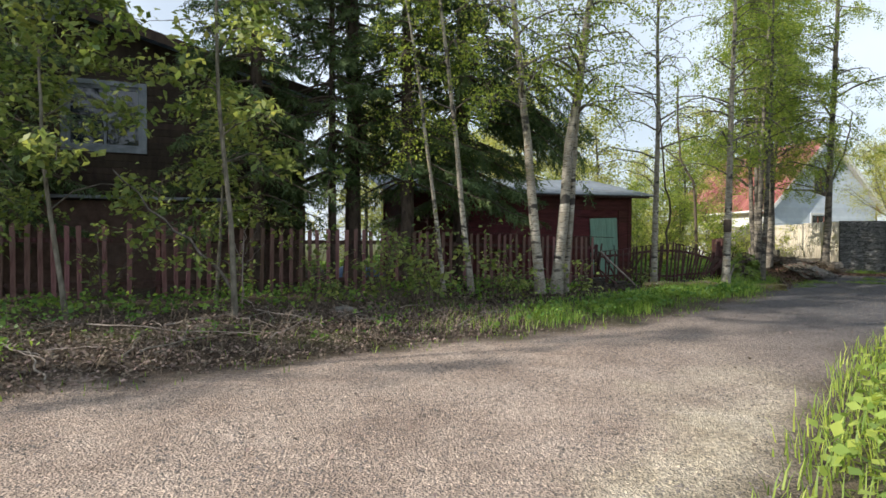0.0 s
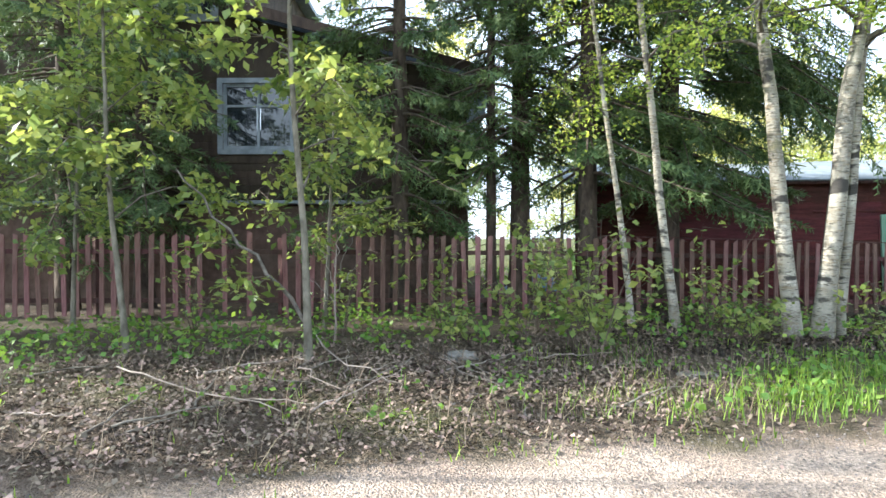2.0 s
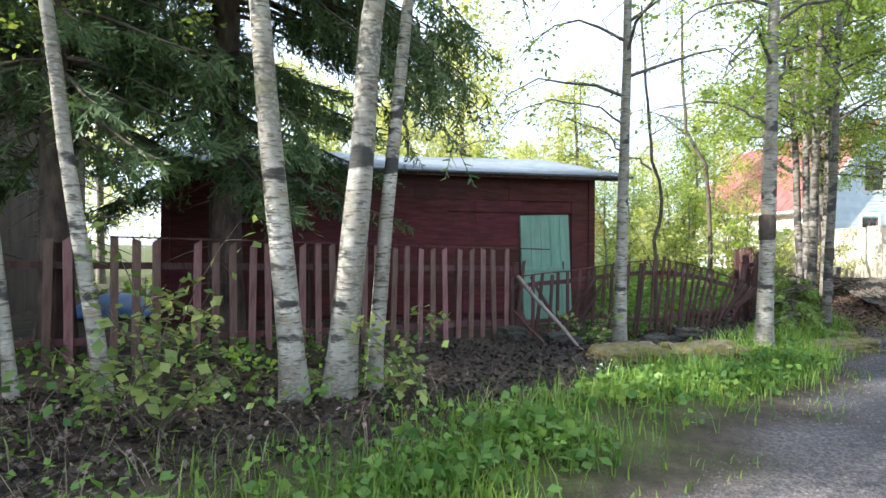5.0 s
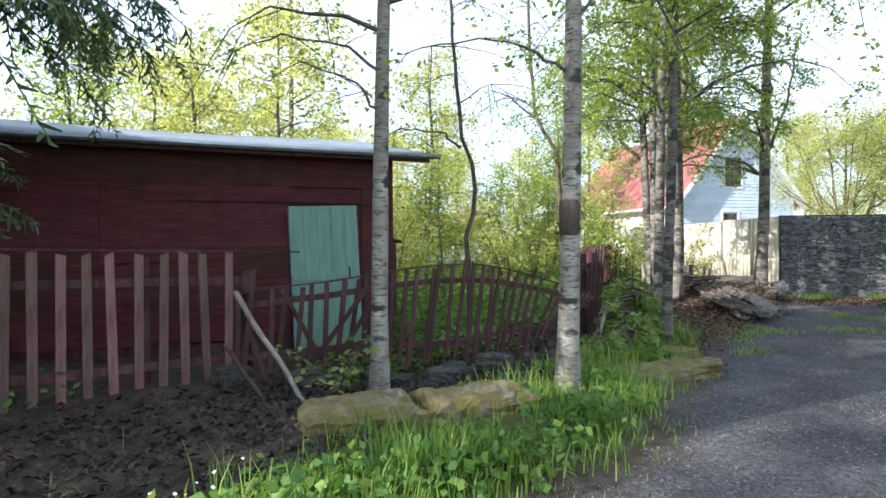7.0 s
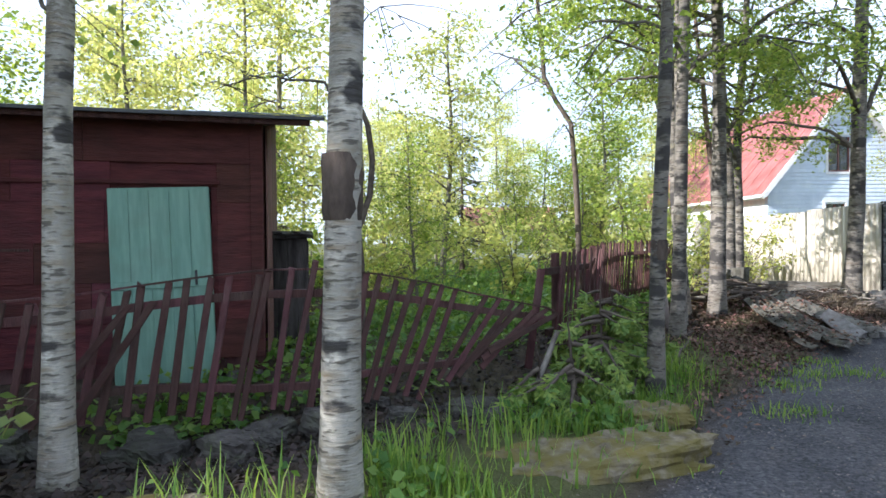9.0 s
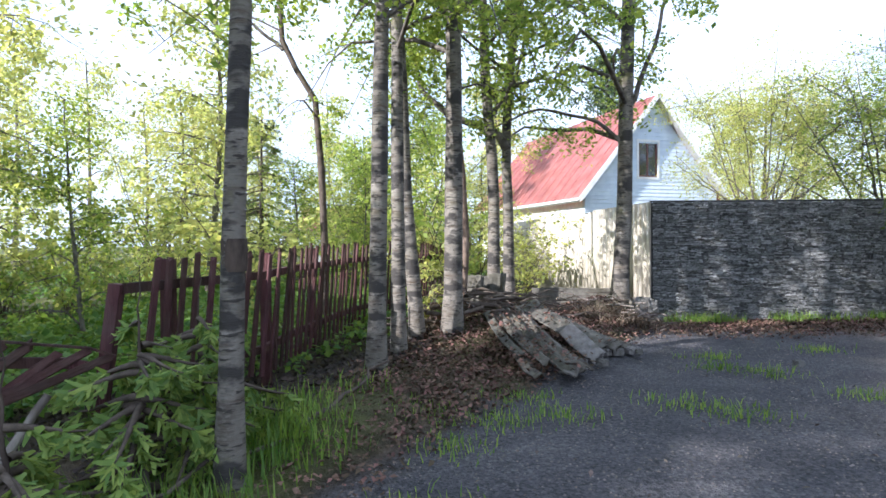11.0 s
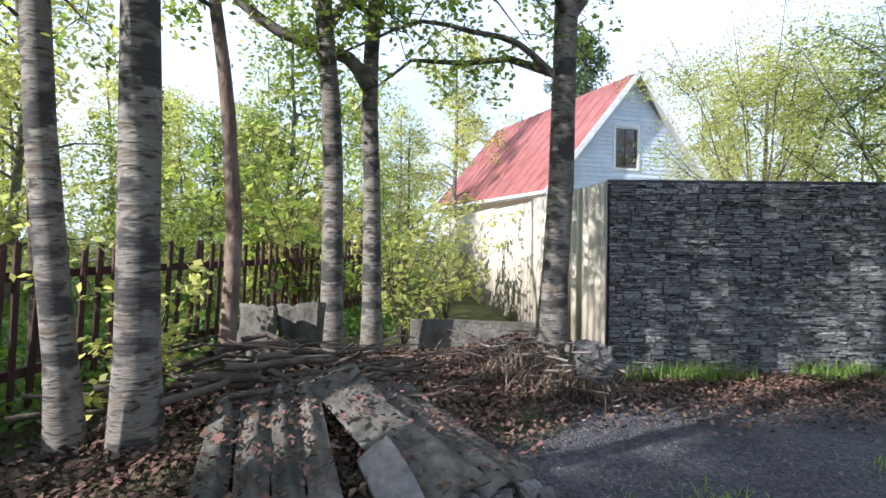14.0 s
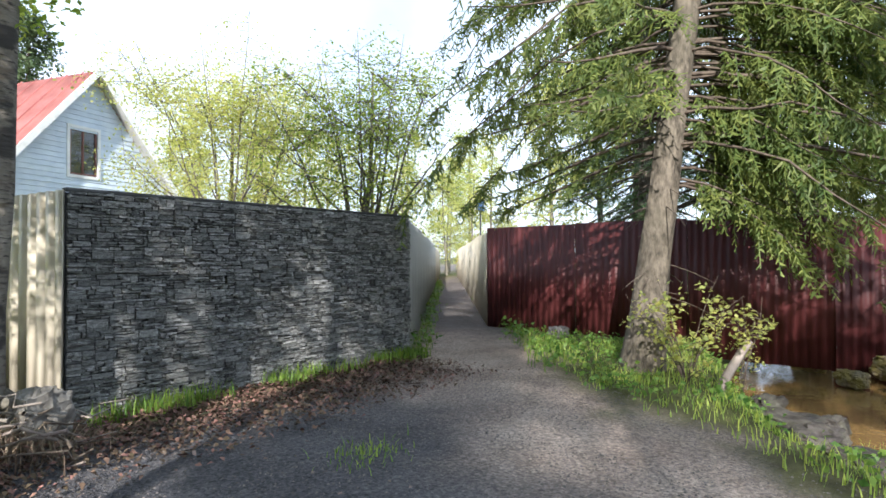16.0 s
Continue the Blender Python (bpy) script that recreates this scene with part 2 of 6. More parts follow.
def birch_bark(name, low, high, scarred=0.56):
    """White birch bark with dark horizontal lenticels and black scars."""
    m = bpy.data.materials.new(name)
    m.use_nodes = True
    n, l = m.node_tree.nodes, m.node_tree.links
    b = n["Principled BSDF"]
    tc = n.new("ShaderNodeTexCoord")

    def noise_at(scale, stretch, lo, hi, detail=5):
        mp = n.new("ShaderNodeMapping")
        mp.inputs["Scale"].default_value = stretch
        l.new(tc.outputs["Object"], mp.inputs["Vector"])
        no = n.new("ShaderNodeTexNoise")
        no.inputs["Scale"].default_value, no.inputs["Detail"].default_value = scale, detail
        l.new(mp.outputs["Vector"], no.inputs["Vector"])
        ra = n.new("ShaderNodeValToRGB")
        ra.color_ramp.elements[0].position, ra.color_ramp.elements[1].position = lo, hi
        l.new(no.outputs["Fac"], ra.inputs["Fac"])
        return ra.outputs["Color"], no

    def mixed(fac, a, c):
        mx = n.new("ShaderNodeMix")
        mx.data_type = "RGBA"
        l.new(fac, mx.inputs[0])
        for s, v in ((6, a), (7, c)):
            if isinstance(v, tuple):
                mx.inputs[s].default_value = (*v, 1)
            else:
                l.new(v, mx.inputs[s])
        return mx.outputs[2]

    ground, _ = noise_at(5, (1, 1, 0.9), 0.35, 0.65, 9)
    c = mixed(ground, low, high)
    dirt, _ = noise_at(2.2, (1, 1, 1.0), 0.5, 0.7)
    c = mixed(dirt, c, (0.23, 0.215, 0.165))
    grime, _ = noise_at(1.1, (1.6, 1.6, 0.8), 0.42, 0.62, 8)
    c = mixed(grime, c, (0.12, 0.105, 0.08))
    flake, _ = noise_at(26, (1, 1, 1.8), 0.47, 0.6, 5)
    c = mixed(flake, c, tuple(v * 0.5 for v in high))
    rings, _ = noise_at(6, (0.8, 0.8, 4.0), 0.54, 0.72, 8)
    c = mixed(rings, c, tuple(v * w for v, w in zip(low, (0.9, 0.8, 0.66))))
    lent, ln = noise_at(10, (0.9, 0.9, 5.0), 0.56, 0.62, 10)
    c = mixed(lent, c, tuple(v * 0.42 for v in low))
    lichen, _ = noise_at(3.4, (1, 1, 0.7), 0.6, 0.72, 9)
    c = mixed(lichen, c, (0.17, 0.155, 0.085))
    scars, _ = noise_at(3.2, (0.7, 0.7, 1.4), scarred, scarred + 0.05, 10)
    c = mixed(scars, c, (0.04, 0.035, 0.03))
    l.new(c, b.inputs["Base Color"])
    b.inputs["Roughness"].default_value = 0.8
    bp = n.new("ShaderNodeBump")
    bp.inputs["Strength"].default_value, bp.inputs["Distance"].default_value = 0.9, 0.014
    l.new(ln.outputs["Fac"], bp.inputs["Height"])
    l.new(bp.outputs["Normal"], b.inputs["Normal"])
    return m


M_birch = birch_bark("birch_bark", (0.24, 0.21, 0.16), (0.56, 0.52, 0.44))
# grey-brown, more scarred bark for the row, with its shade put into the colour
M_birch_shaded = birch_bark("shaded_birch_bark", (0.095, 0.078, 0.06), (0.33, 0.295, 0.245), 0.515)


# ---- mesh helpers
rng = np.random.default_rng(7)


def part(name, bm, mat, parent=None, label="", smooth=False):
    """Link a bmesh (or a ready mesh) as one object."""
    if isinstance(bm, bpy.types.Mesh):
        me = bm
    else:
        me = bpy.data.meshes.new(name)
        bm.to_mesh(me)
        bm.free()
    if mat and not me.materials:
        me.materials.append(mat)
    if smooth:
        me.polygons.foreach_set("use_smooth", [True] * len(me.polygons))
    ob = new(name, me)
    if parent:
        ob.parent = parent
    if label:
        tagged(ob, label)
    return ob


def thing(name, label, category, at=(0, 0, 0), turn=0.0, group="", kind=""):
    ob = new(name)
    ob.empty_display_size = 0.1
    ob.matrix_basis = pose(*at, 0, 0, turn)
    return tagged(ob, label, category, group, kind)


def box(sx, sy, sz, at=(0, 0, 0), bevel=0.0, rot=None):
    """Box of full sizes centred at a place, in a fresh bmesh."""
    bm = bmesh.new()
    add_box(bm, sx, sy, sz, at, rot)
    if bevel:
        bmesh.ops.bevel(bm, geom=bm.edges[:], offset=bevel, segments=1, affect="EDGES")
    return bm


def add_box(bm, sx, sy, sz, at=(0, 0, 0), rot=None):
    m = Matrix.Translation(at) @ (rot.to_4x4() if rot else Matrix()) @ Matrix.Diagonal((sx, sy, sz, 1))
    bmesh.ops.create_cube(bm, size=1, matrix=m)


def quick(name, V, F):
    """Mesh from numpy arrays: vertices (n,3), faces (m,k)."""
    me = bpy.data.meshes.new(name)
    V, F = np.asarray(V, np.float32), np.asarray(F, np.int32)
    k = F.shape[1]
    me.vertices.add(len(V))
    me.vertices.foreach_set("co", V.ravel())
    me.loops.add(F.size)
    me.loops.foreach_set("vertex_index", F.ravel())
    me.polygons.add(len(F))
    me.polygons.foreach_set("loop_start", np.arange(0, F.size, k, dtype=np.int32))
    me.update(calc_edges=True)
    return me


def tube(points, radii, sides=8, wob=0.0, r=None):
    """Vertices and quads of a tapered tube along points."""
    P, R = np.asarray(points, float), np.asarray(radii, float)
    d = np.gradient(P, axis=0)
    d /= np.linalg.norm(d, axis=1)[:, None] + 1e-9
    ref = np.array([0.0, 1.0, 0.0]) if abs(d[0][1]) < 0.8 else np.array([1.0, 0, 0])
    u = np.cross(d, ref)
    u /= np.linalg.norm(u, axis=1)[:, None] + 1e-9
    v = np.cross(d, u)
    a = np.linspace(0, 2 * np.pi, sides, endpoint=False)
    rad = R[:, None] * np.ones((1, sides))
    if wob and r is not None:
        rad = rad * (1 + r.normal(0, wob, rad.shape))
    V = P[:, None] + rad[..., None] * (np.cos(a)[None, :, None] * u[:, None] + np.sin(a)[None, :, None] * v[:, None])
    n = len(P)
    i, j = np.meshgrid(np.arange(n - 1), np.arange(sides), indexing="ij")
    j2 = (j + 1) % sides
    F = np.stack([i * sides + j, i * sides + j2, (i + 1) * sides + j2, (i + 1) * sides + j], -1).reshape(-1, 4)
    return V.reshape(-1, 3), F


def joined(pieces):
    Vs, Fs, o = [], [], 0
    for V, F in pieces:
        Vs.append(V)
        Fs.append(F + o)
        o += len(V)
    return np.concatenate(Vs), np.concatenate(Fs)


def leaf_quads(P, size, r, droop=0.3, width=0.6, facing=None):
    """One folded diamond leaf for each place in P."""
    n = len(P)
    d = r.normal(0, 1, (n, 3))
    d[:, 2] = d[:, 2] * 0.6 - droop
    d /= np.linalg.norm(d, axis=1)[:, None]
    up = r.normal(0, 0.6, (n, 3)) + (0, 0, 1)
    side = np.cross(d, up)
    side /= np.linalg.norm(side, axis=1)[:, None] + 1e-9
    s = (size * r.uniform(0.6, 1.3, n))[:, None]
    nrm = np.cross(side, d)
    V = np.stack([P, P + d * s * 0.5 + side * s * width * 0.5 + nrm * s * 0.08, P + d * s, P + d * s * 0.5 - side * s * width * 0.5 + nrm * s * 0.08], 1)
    return V.reshape(-1, 3), np.arange(4 * n).reshape(n, 4)


def blades(P, height, r, width=0.008, bend=0.5):
    """Grass blades: two tapering quads each."""
    n = len(P)
    a = r.uniform(0, 2 * np.pi, n)
    out = np.stack([np.cos(a), np.sin(a), 0 * a], 1)
    side = np.stack([-np.sin(a), np.cos(a), 0 * a], 1)
    h = (height * r.uniform(0.4, 1.25, n))[:, None]
    b = h * r.uniform(0.1, bend, n)[:, None]
    z = np.array([0, 0, 1.0])
    w = width * r.uniform(0.6, 1.3, n)[:, None]
    mid = P + z * h * 0.6 + out * b * 0.35
    top = P + z * h + out * b
    V = np.stack([P - side * w, P + side * w, mid + side * w * 0.7, mid - side * w * 0.7, top + side * w * 0.1, top - side * w * 0.1], 1).reshape(-1, 3)
    i = 6 * np.arange(n)[:, None]
    F = np.concatenate([i + [0, 1, 2, 3], i + [3, 2, 4, 5]])
    return V, F


def fbm(x, y, s, seed=0.0):
    return noise.fractal(Vector((x * s + seed, y * s - seed, seed)), 1.0, 2.0, 4)


# ---- ground: one sheet to the horizon, road on it, verge and ditch beside it
EDGE = [(-40, -36), (-6, -1.5), (-1, 3.3), (0.2, 4.4), (1.9, 6.1), (2.9, 6.8), (4.2, 7.85), (5.4, 9.05), (6.6, 10.75), (8.0, 12.45), (8.5, 13.2), (9.4, 14.6), (10.5, 16.6), (11.7, 18.7), (13.4, 20.7), (14.6, 22.4)]
RIGHT = [(-40, -44), (0, -6.5), (3.6, 0.8), (4.6, 3.0), (6.6, 6.2), (9.0, 9.0), (12.0, 11.6), (15.5, 15.8), (17.0, 17.6), (17.8, 18.5), (18.6, 19.65), (20.0, 21.1), (22.6, 23.0), (24.0, 23.95), (60, 49.0)]
EX, EY = np.array(EDGE).T
RX, RY = np.array(RIGHT).T


def smooth(a, b, v):
    t = np.clip((np.asarray(v, float) - a) / (b - a), 0, 1)
    return t * t * (3 - 2 * t)


def left_of_road(x, y):
    """Metres beyond the road's left edge, towards the fence."""
    return (y - np.interp(x, EX, EY)) * 0.66


def right_of_road(x, y):
    return (np.interp(x, RX, RY) - y) * 0.66


FENCE = [(-9.0, 5.2), (-3.94, 8.3), (0.23, 11.0), (4.05, 14.05), (4.95, 14.78)]
FX, FY = np.array(FENCE).T


def height(x, y):
    x, y = np.asarray(x, float), np.asarray(y, float)
    d = left_of_road(x, y)
    z = 0.16 * smooth(-0.2, 1.3, d) * (1 - smooth(30, 60, d))
    z = z + 0.10 * smooth(1.0, 2.5, d) * (1 - smooth(1.5, 4.0, x)) * (1 - smooth(6, 9, d))
    z = z - 0.28 * np.exp(-((x - 6.3) ** 2 + (y - 15.6) ** 2) / 1.2) - 0.3 * np.exp(-((x - 8.7) ** 2 / 1.6 + (y - 16.9) ** 2 / 1.2))
    z = z + 0.36 * np.exp(-((x - 12.1) ** 2 / 0.9 + (y - 20.9) ** 2 / 0.9)) + 0.15 * np.exp(-((x - 13.0) ** 2 / 1.6 + (y - 22.2) ** 2 / 1.2)) + 0.30 * np.exp(-((x - 14.2) ** 2 + (y - 22.7) ** 2) / 0.35)
    z = z - 0.22 * np.exp(-((d - 3.0) / 0.6) ** 2) * smooth(8.8, 9.5, x) * (1 - smooth(10.4, 11.2, x))
    z = z * (1 - 0.9 * smooth(14.4, 15.2, x) * smooth(20.5, 22, y))
    dr = right_of_road(x, y)
    z = z + 0.10 * smooth(0, 1.5, dr) * (1 - smooth(12, 15, x))
    bank = np.interp(x, [15, 17.0, 18.2, 18.8, 20.1, 22.15, 23.5, 60], [13.5, 16.6, 17.8, 18.12, 18.65, 19.25, 19.3, 18.2])
    z = z - 0.72 * smooth(-0.35, 0.75, bank - y) * smooth(13, 16, x) * (1 - smooth(6, 9, bank - y))
    return z


def axis(lo, hi, step, far, grow=1.25):
    mid = list(np.arange(lo, hi + 1e-6, step))
    a, s = mid[-1], step
    while a < far:
        s *= grow
        a += s
        mid.append(a)
    a, s = mid[0], step
    while a > -far:
        s *= grow
        a -= s
        mid.insert(0, a)
    return np.array(mid)


def ground_sheet():
    gx, gy = axis(-9, 27, 0.14, 700), axis(-3, 30, 0.14, 700)
    X, Y = np.meshgrid(gx, gy, indexing="ij")
    Zg = height(X, Y)
    rough = np.array([fbm(a, b, 1.3) * 0.03 + fbm(a, b, 5.0, 3.0) * 0.012 for a, b in zip(X.ravel(), Y.ravel())]).reshape(X.shape)
    d, dr = left_of_road(X, Y), right_of_road(X, Y)
    off = np.maximum(smooth(-0.1, 0.7, d), smooth(-0.1, 0.7, dr))
    Zg = Zg + rough * (0.35 + 1.2 * off)
    V = np.stack([X, Y, Zg], -1).reshape(-1, 3)
    n, m = X.shape
    i, j = np.meshgrid(np.arange(n - 1), np.arange(m - 1), indexing="ij")
    F = np.stack([i * m + j, (i + 1) * m + j, (i + 1) * m + j + 1, i * m + j + 1], -1).reshape(-1, 4)
    me = quick("ground", V, F)
    patch = np.array([fbm(a, b, 0.9, 9.0) for a, b in zip(X.ravel(), Y.ravel())]).reshape(X.shape)
    road = 1 - np.maximum(smooth(-0.25, 0.25, d + patch * 0.35), smooth(-0.5, 0.4, dr + patch * 0.7))
    path = 1 - smooth(0.75, 1.15, np.abs((X - 20.3) * -0.569 + (Y - 22.23) * 0.822 + patch * 0.2))
    path = path * smooth(18.5, 19.5, X)
    road = np.maximum(road, path)
    green = smooth(2.5, 4.5, X) * smooth(0.1, 0.7, d) * (1 - smooth(10.2, 11.2, X)) * (1 - smooth(1.1, 1.8, d)) + smooth(0.2, 1.0, dr) + smooth(3.2, 4.5, d) * smooth(6, 8, X) + smooth(20, 30, np.hypot(X, Y))
    green = np.clip(green + patch * 0.5, 0, 1)
    # greyer gravel further on, with the shade over the track put into this mask
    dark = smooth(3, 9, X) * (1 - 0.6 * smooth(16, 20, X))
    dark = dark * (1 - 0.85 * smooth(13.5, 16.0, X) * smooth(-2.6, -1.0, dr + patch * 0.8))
    # footpath between the fences darkened to stand for its shade
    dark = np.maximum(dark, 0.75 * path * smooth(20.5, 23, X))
    sand = smooth(-1.7, -0.3, dr + patch * 0.9) * (1 - smooth(0.2, 1.2, dr)) * (1 - smooth(4.6, 6.2, X))
    att = me.color_attributes.new("zone", "FLOAT_COLOR", "POINT")
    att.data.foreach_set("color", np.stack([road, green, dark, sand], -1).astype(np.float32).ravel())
    me.materials.append(ground_material())
    me.polygons.foreach_set("use_smooth", [True] * len(me.polygons))
    ob = new("ground", me)
    return tagged(ob, "gravel track between leaf-littered and grassy verges", "ground", kind="structure")


def ground_material():
    m = bpy.data.materials.new("earth_and_gravel")
    m.use_nodes = True
    n, l = m.node_tree.nodes, m.node_tree.links
    b = n["Principled BSDF"]
    tc = n.new("ShaderNodeTexCoord")
    at = n.new("ShaderNodeVertexColor")
    at.layer_name = "zone"
    se = n.new("ShaderNodeSeparateColor")
    l.new(at.outputs["Color"], se.inputs["Color"])

    def tex(scale, detail, stops):
        no = n.new("ShaderNodeTexNoise")
        no.inputs["Scale"].default_value, no.inputs["Detail"].default_value = scale, detail
        no.inputs["Roughness"].default_value = 0.7
        l.new(tc.outputs["Object"], no.inputs["Vector"])
        ra = n.new("ShaderNodeValToRGB")
        el = ra.color_ramp.elements
        while len(el) < len(stops):
            el.new(0.5)
        for e, (p, c) in zip(el, stops):
            e.position, e.color = p, (*c, 1)
        l.new(no.outputs["Fac"], ra.inputs["Fac"])
        return ra.outputs["Color"], no.outputs["Fac"]

    def mixed(fac, a, c, mode="MIX"):
        mx = n.new("ShaderNodeMix")
        mx.data_type, mx.blend_type = "RGBA", mode
        for s, v in ((0, fac), (6, a), (7, c)):
            if isinstance(v, (tuple, float)):
                mx.inputs[s].default_value = v
            else:
                l.new(v, mx.inputs[s])
        return mx.outputs[2]

    vo = n.new("ShaderNodeTexVoronoi")
    vo.inputs["Scale"].default_value = 60
    l.new(tc.outputs["Object"], vo.inputs["Vector"])
    vr = n.new("ShaderNodeValToRGB")
    vr.color_ramp.elements[0].color, vr.color_ramp.elements[1].color = (0.4, 0.4, 0.41, 1), (1.45, 1.42, 1.4, 1)
    l.new(vo.outputs["Color"], vr.inputs["Fac"])
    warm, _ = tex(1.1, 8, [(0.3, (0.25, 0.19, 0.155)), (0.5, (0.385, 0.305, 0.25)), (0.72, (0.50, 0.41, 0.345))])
    # grey gravel colour, made darker and bluer for the shade lying there
    grey_shaded, _ = tex(1.3, 8, [(0.3, (0.062, 0.061, 0.066)), (0.6, (0.112, 0.109, 0.115)), (0.8, (0.17, 0.16, 0.155))])
    road = mixed(se.outputs["Blue"], warm, grey_shaded)
    pale, _ = tex(2.0, 9, [(0.3, (0.33, 0.27, 0.19)), (0.5, (0.50, 0.43, 0.33)), (0.7, (0.60, 0.53, 0.43))])
    road = mixed(at.outputs["Alpha"], road, pale)
    road = mixed(0.8, road, vr.outputs["Color"], "MULTIPLY")
    speck, _ = tex(26, 6, [(0.36, (0.62, 0.62, 0.64)), (0.5, (1.0, 1.0, 1.0)), (0.66, (1.5, 1.45, 1.4))])
    road = mixed(0.9, road, speck, "MULTIPLY")
    soil, _ = tex(5, 10, [(0.3, (0.032, 0.024, 0.018)), (0.5, (0.075, 0.056, 0.042)), (0.72, (0.15, 0.115, 0.085))])
    moss, _ = tex(4, 10, [(0.3, (0.055, 0.055, 0.024)), (0.55, (0.10, 0.11, 0.036)), (0.75, (0.20, 0.175, 0.09))])
    verge = mixed(se.outputs["Green"], soil, moss)
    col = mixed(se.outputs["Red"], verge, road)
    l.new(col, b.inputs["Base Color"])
    b.inputs["Roughness"].default_value, b.inputs["Specular IOR Level"].default_value = 0.95, 0.2
    nb = n.new("ShaderNodeTexNoise")
    nb.inputs["Scale"].default_value, nb.inputs["Detail"].default_value = 70, 8
    l.new(tc.outputs["Object"], nb.inputs["Vector"])
    ad = n.new("ShaderNodeMath")
    l.new(nb.outputs["Fac"], ad.inputs[0])
    l.new(vo.outputs["Distance"], ad.inputs[1])
    bp = n.new("ShaderNodeBump")
    bp.inputs["Strength"].default_value, bp.inputs["Distance"].default_value = 0.9, 0.02
    l.new(ad.outputs["Value"], bp.inputs["Height"])
    l.new(bp.outputs["Normal"], b.inputs["Normal"])
    return m


ground = ground_sheet()


def gz(x, y):
    return float(height(x, y))


# ---- buildings and fences
def wall_with_holes(length, high, thick, holes, z0=0.0):
    """Wall along local x, front face at y=0, with rectangular holes (x0, x1, z0, z1) cut through."""
    bm = bmesh.new()
    xs = sorted({0.0, length, *[h[0] for h in holes], *[h[1] for h in holes]})
    for a, b in zip(xs, xs[1:]):
        cuts = sorted((h[2], h[3]) for h in holes if h[0] <= a + 1e-6 and h[1] >= b - 1e-6)
        z = z0
        for lo, hi in cuts + [(high, high)]:
            if lo - z > 1e-4:
                add_box(bm, b - a, thick, lo - z, ((a + b) / 2, thick / 2, (z + lo) / 2))
            z = hi
    return bm


def window_unit(parent, x0, x1, z0, z1, y, frame_mat, casing_mat, mullions=1, transom=0.0, name="window"):
    """Window as a part: casing boards round the hole, sash frame and panes set back."""
    w, h, cx, cz = x1 - x0, z1 - z0, (x0 + x1) / 2, (z0 + z1) / 2
    t = 0.07
    win = part(name, box(w, 0.06, t, (cx, y + 0.05, z0 + t / 2)), frame_mat, parent, "painted sash frame with glass")
    part("sash_rail", box(w, 0.06, t, (cx, y + 0.05, z1 - t / 2)), frame_mat, win)
    for px in (x0 + t / 2, x1 - t / 2):
        part("sash_stile", box(t, 0.06, h - 2 * t, (px, y + 0.05, cz)), frame_mat, win)
    for k in range(mullions):
        part("mullion", box(0.05, 0.05, h - 2 * t, (x0 + w * (k + 1) / (mullions + 1), y + 0.05, cz)), frame_mat, win)
    if transom:
        part("transom", box(w - 2 * t, 0.045, 0.045, (cx, y + 0.05, z0 + h * transom)), frame_mat, win)
    c = 0.10
    for sx, sz, px, pz in ((w + 2 * c, c, cx, z1 + c / 2), (w + 2 * c, c, cx, z0 - c / 2), (c, h, x0 - c / 2, cz), (c, h, x1 + c / 2, cz)):
        part("casing", box(sx, 0.035, sz, (px, y - 0.0185, pz)), casing_mat, win)
    step = w / (mullions + 1)
    for k in range(mullions + 1):
        part("pane", box(step - 0.08, 0.008, h - 0.12, (x0 + step * (k + 0.5), y + 0.055, cz)), M_glass, win)
    return win


def picket_mesh(w, t, h, r):
    """One hand-cut picket standing on z=0, top slightly askew, corners chipped."""
    bm = bmesh.new()
    add_box(bm, w, t, h, (0, 0, h / 2))
    for v in bm.verts:
        v.co.x += r.normal(0, 0.004)
        v.co.y += r.normal(0, 0.002)
        if v.co.z > h / 2:
            v.co.z += r.normal(0, 0.015) + (0.012 if v.co.x > 0 else -0.012) * r.choice([-1, 1])
    bmesh.ops.bevel(bm, geom=[e for e in bm.edges if abs(e.verts[0].co.z - e.verts[1].co.z) > h / 2], offset=0.004, segments=1, affect="EDGES")
    me = bpy.data.meshes.new("picket")
    bm.to_mesh(me)
    bm.free()
    return me


def rail_between(a, b, w, h):
    a, b = Vector(a), Vector(b)
    d = b - a
    rot = d.to_track_quat("X", "Z").to_matrix()
    bm = bmesh.new()
    add_box(bm, d.length + 0.04, w, h, (a + b) / 2, rot)
    return bm


frand = np.random.default_rng(11)


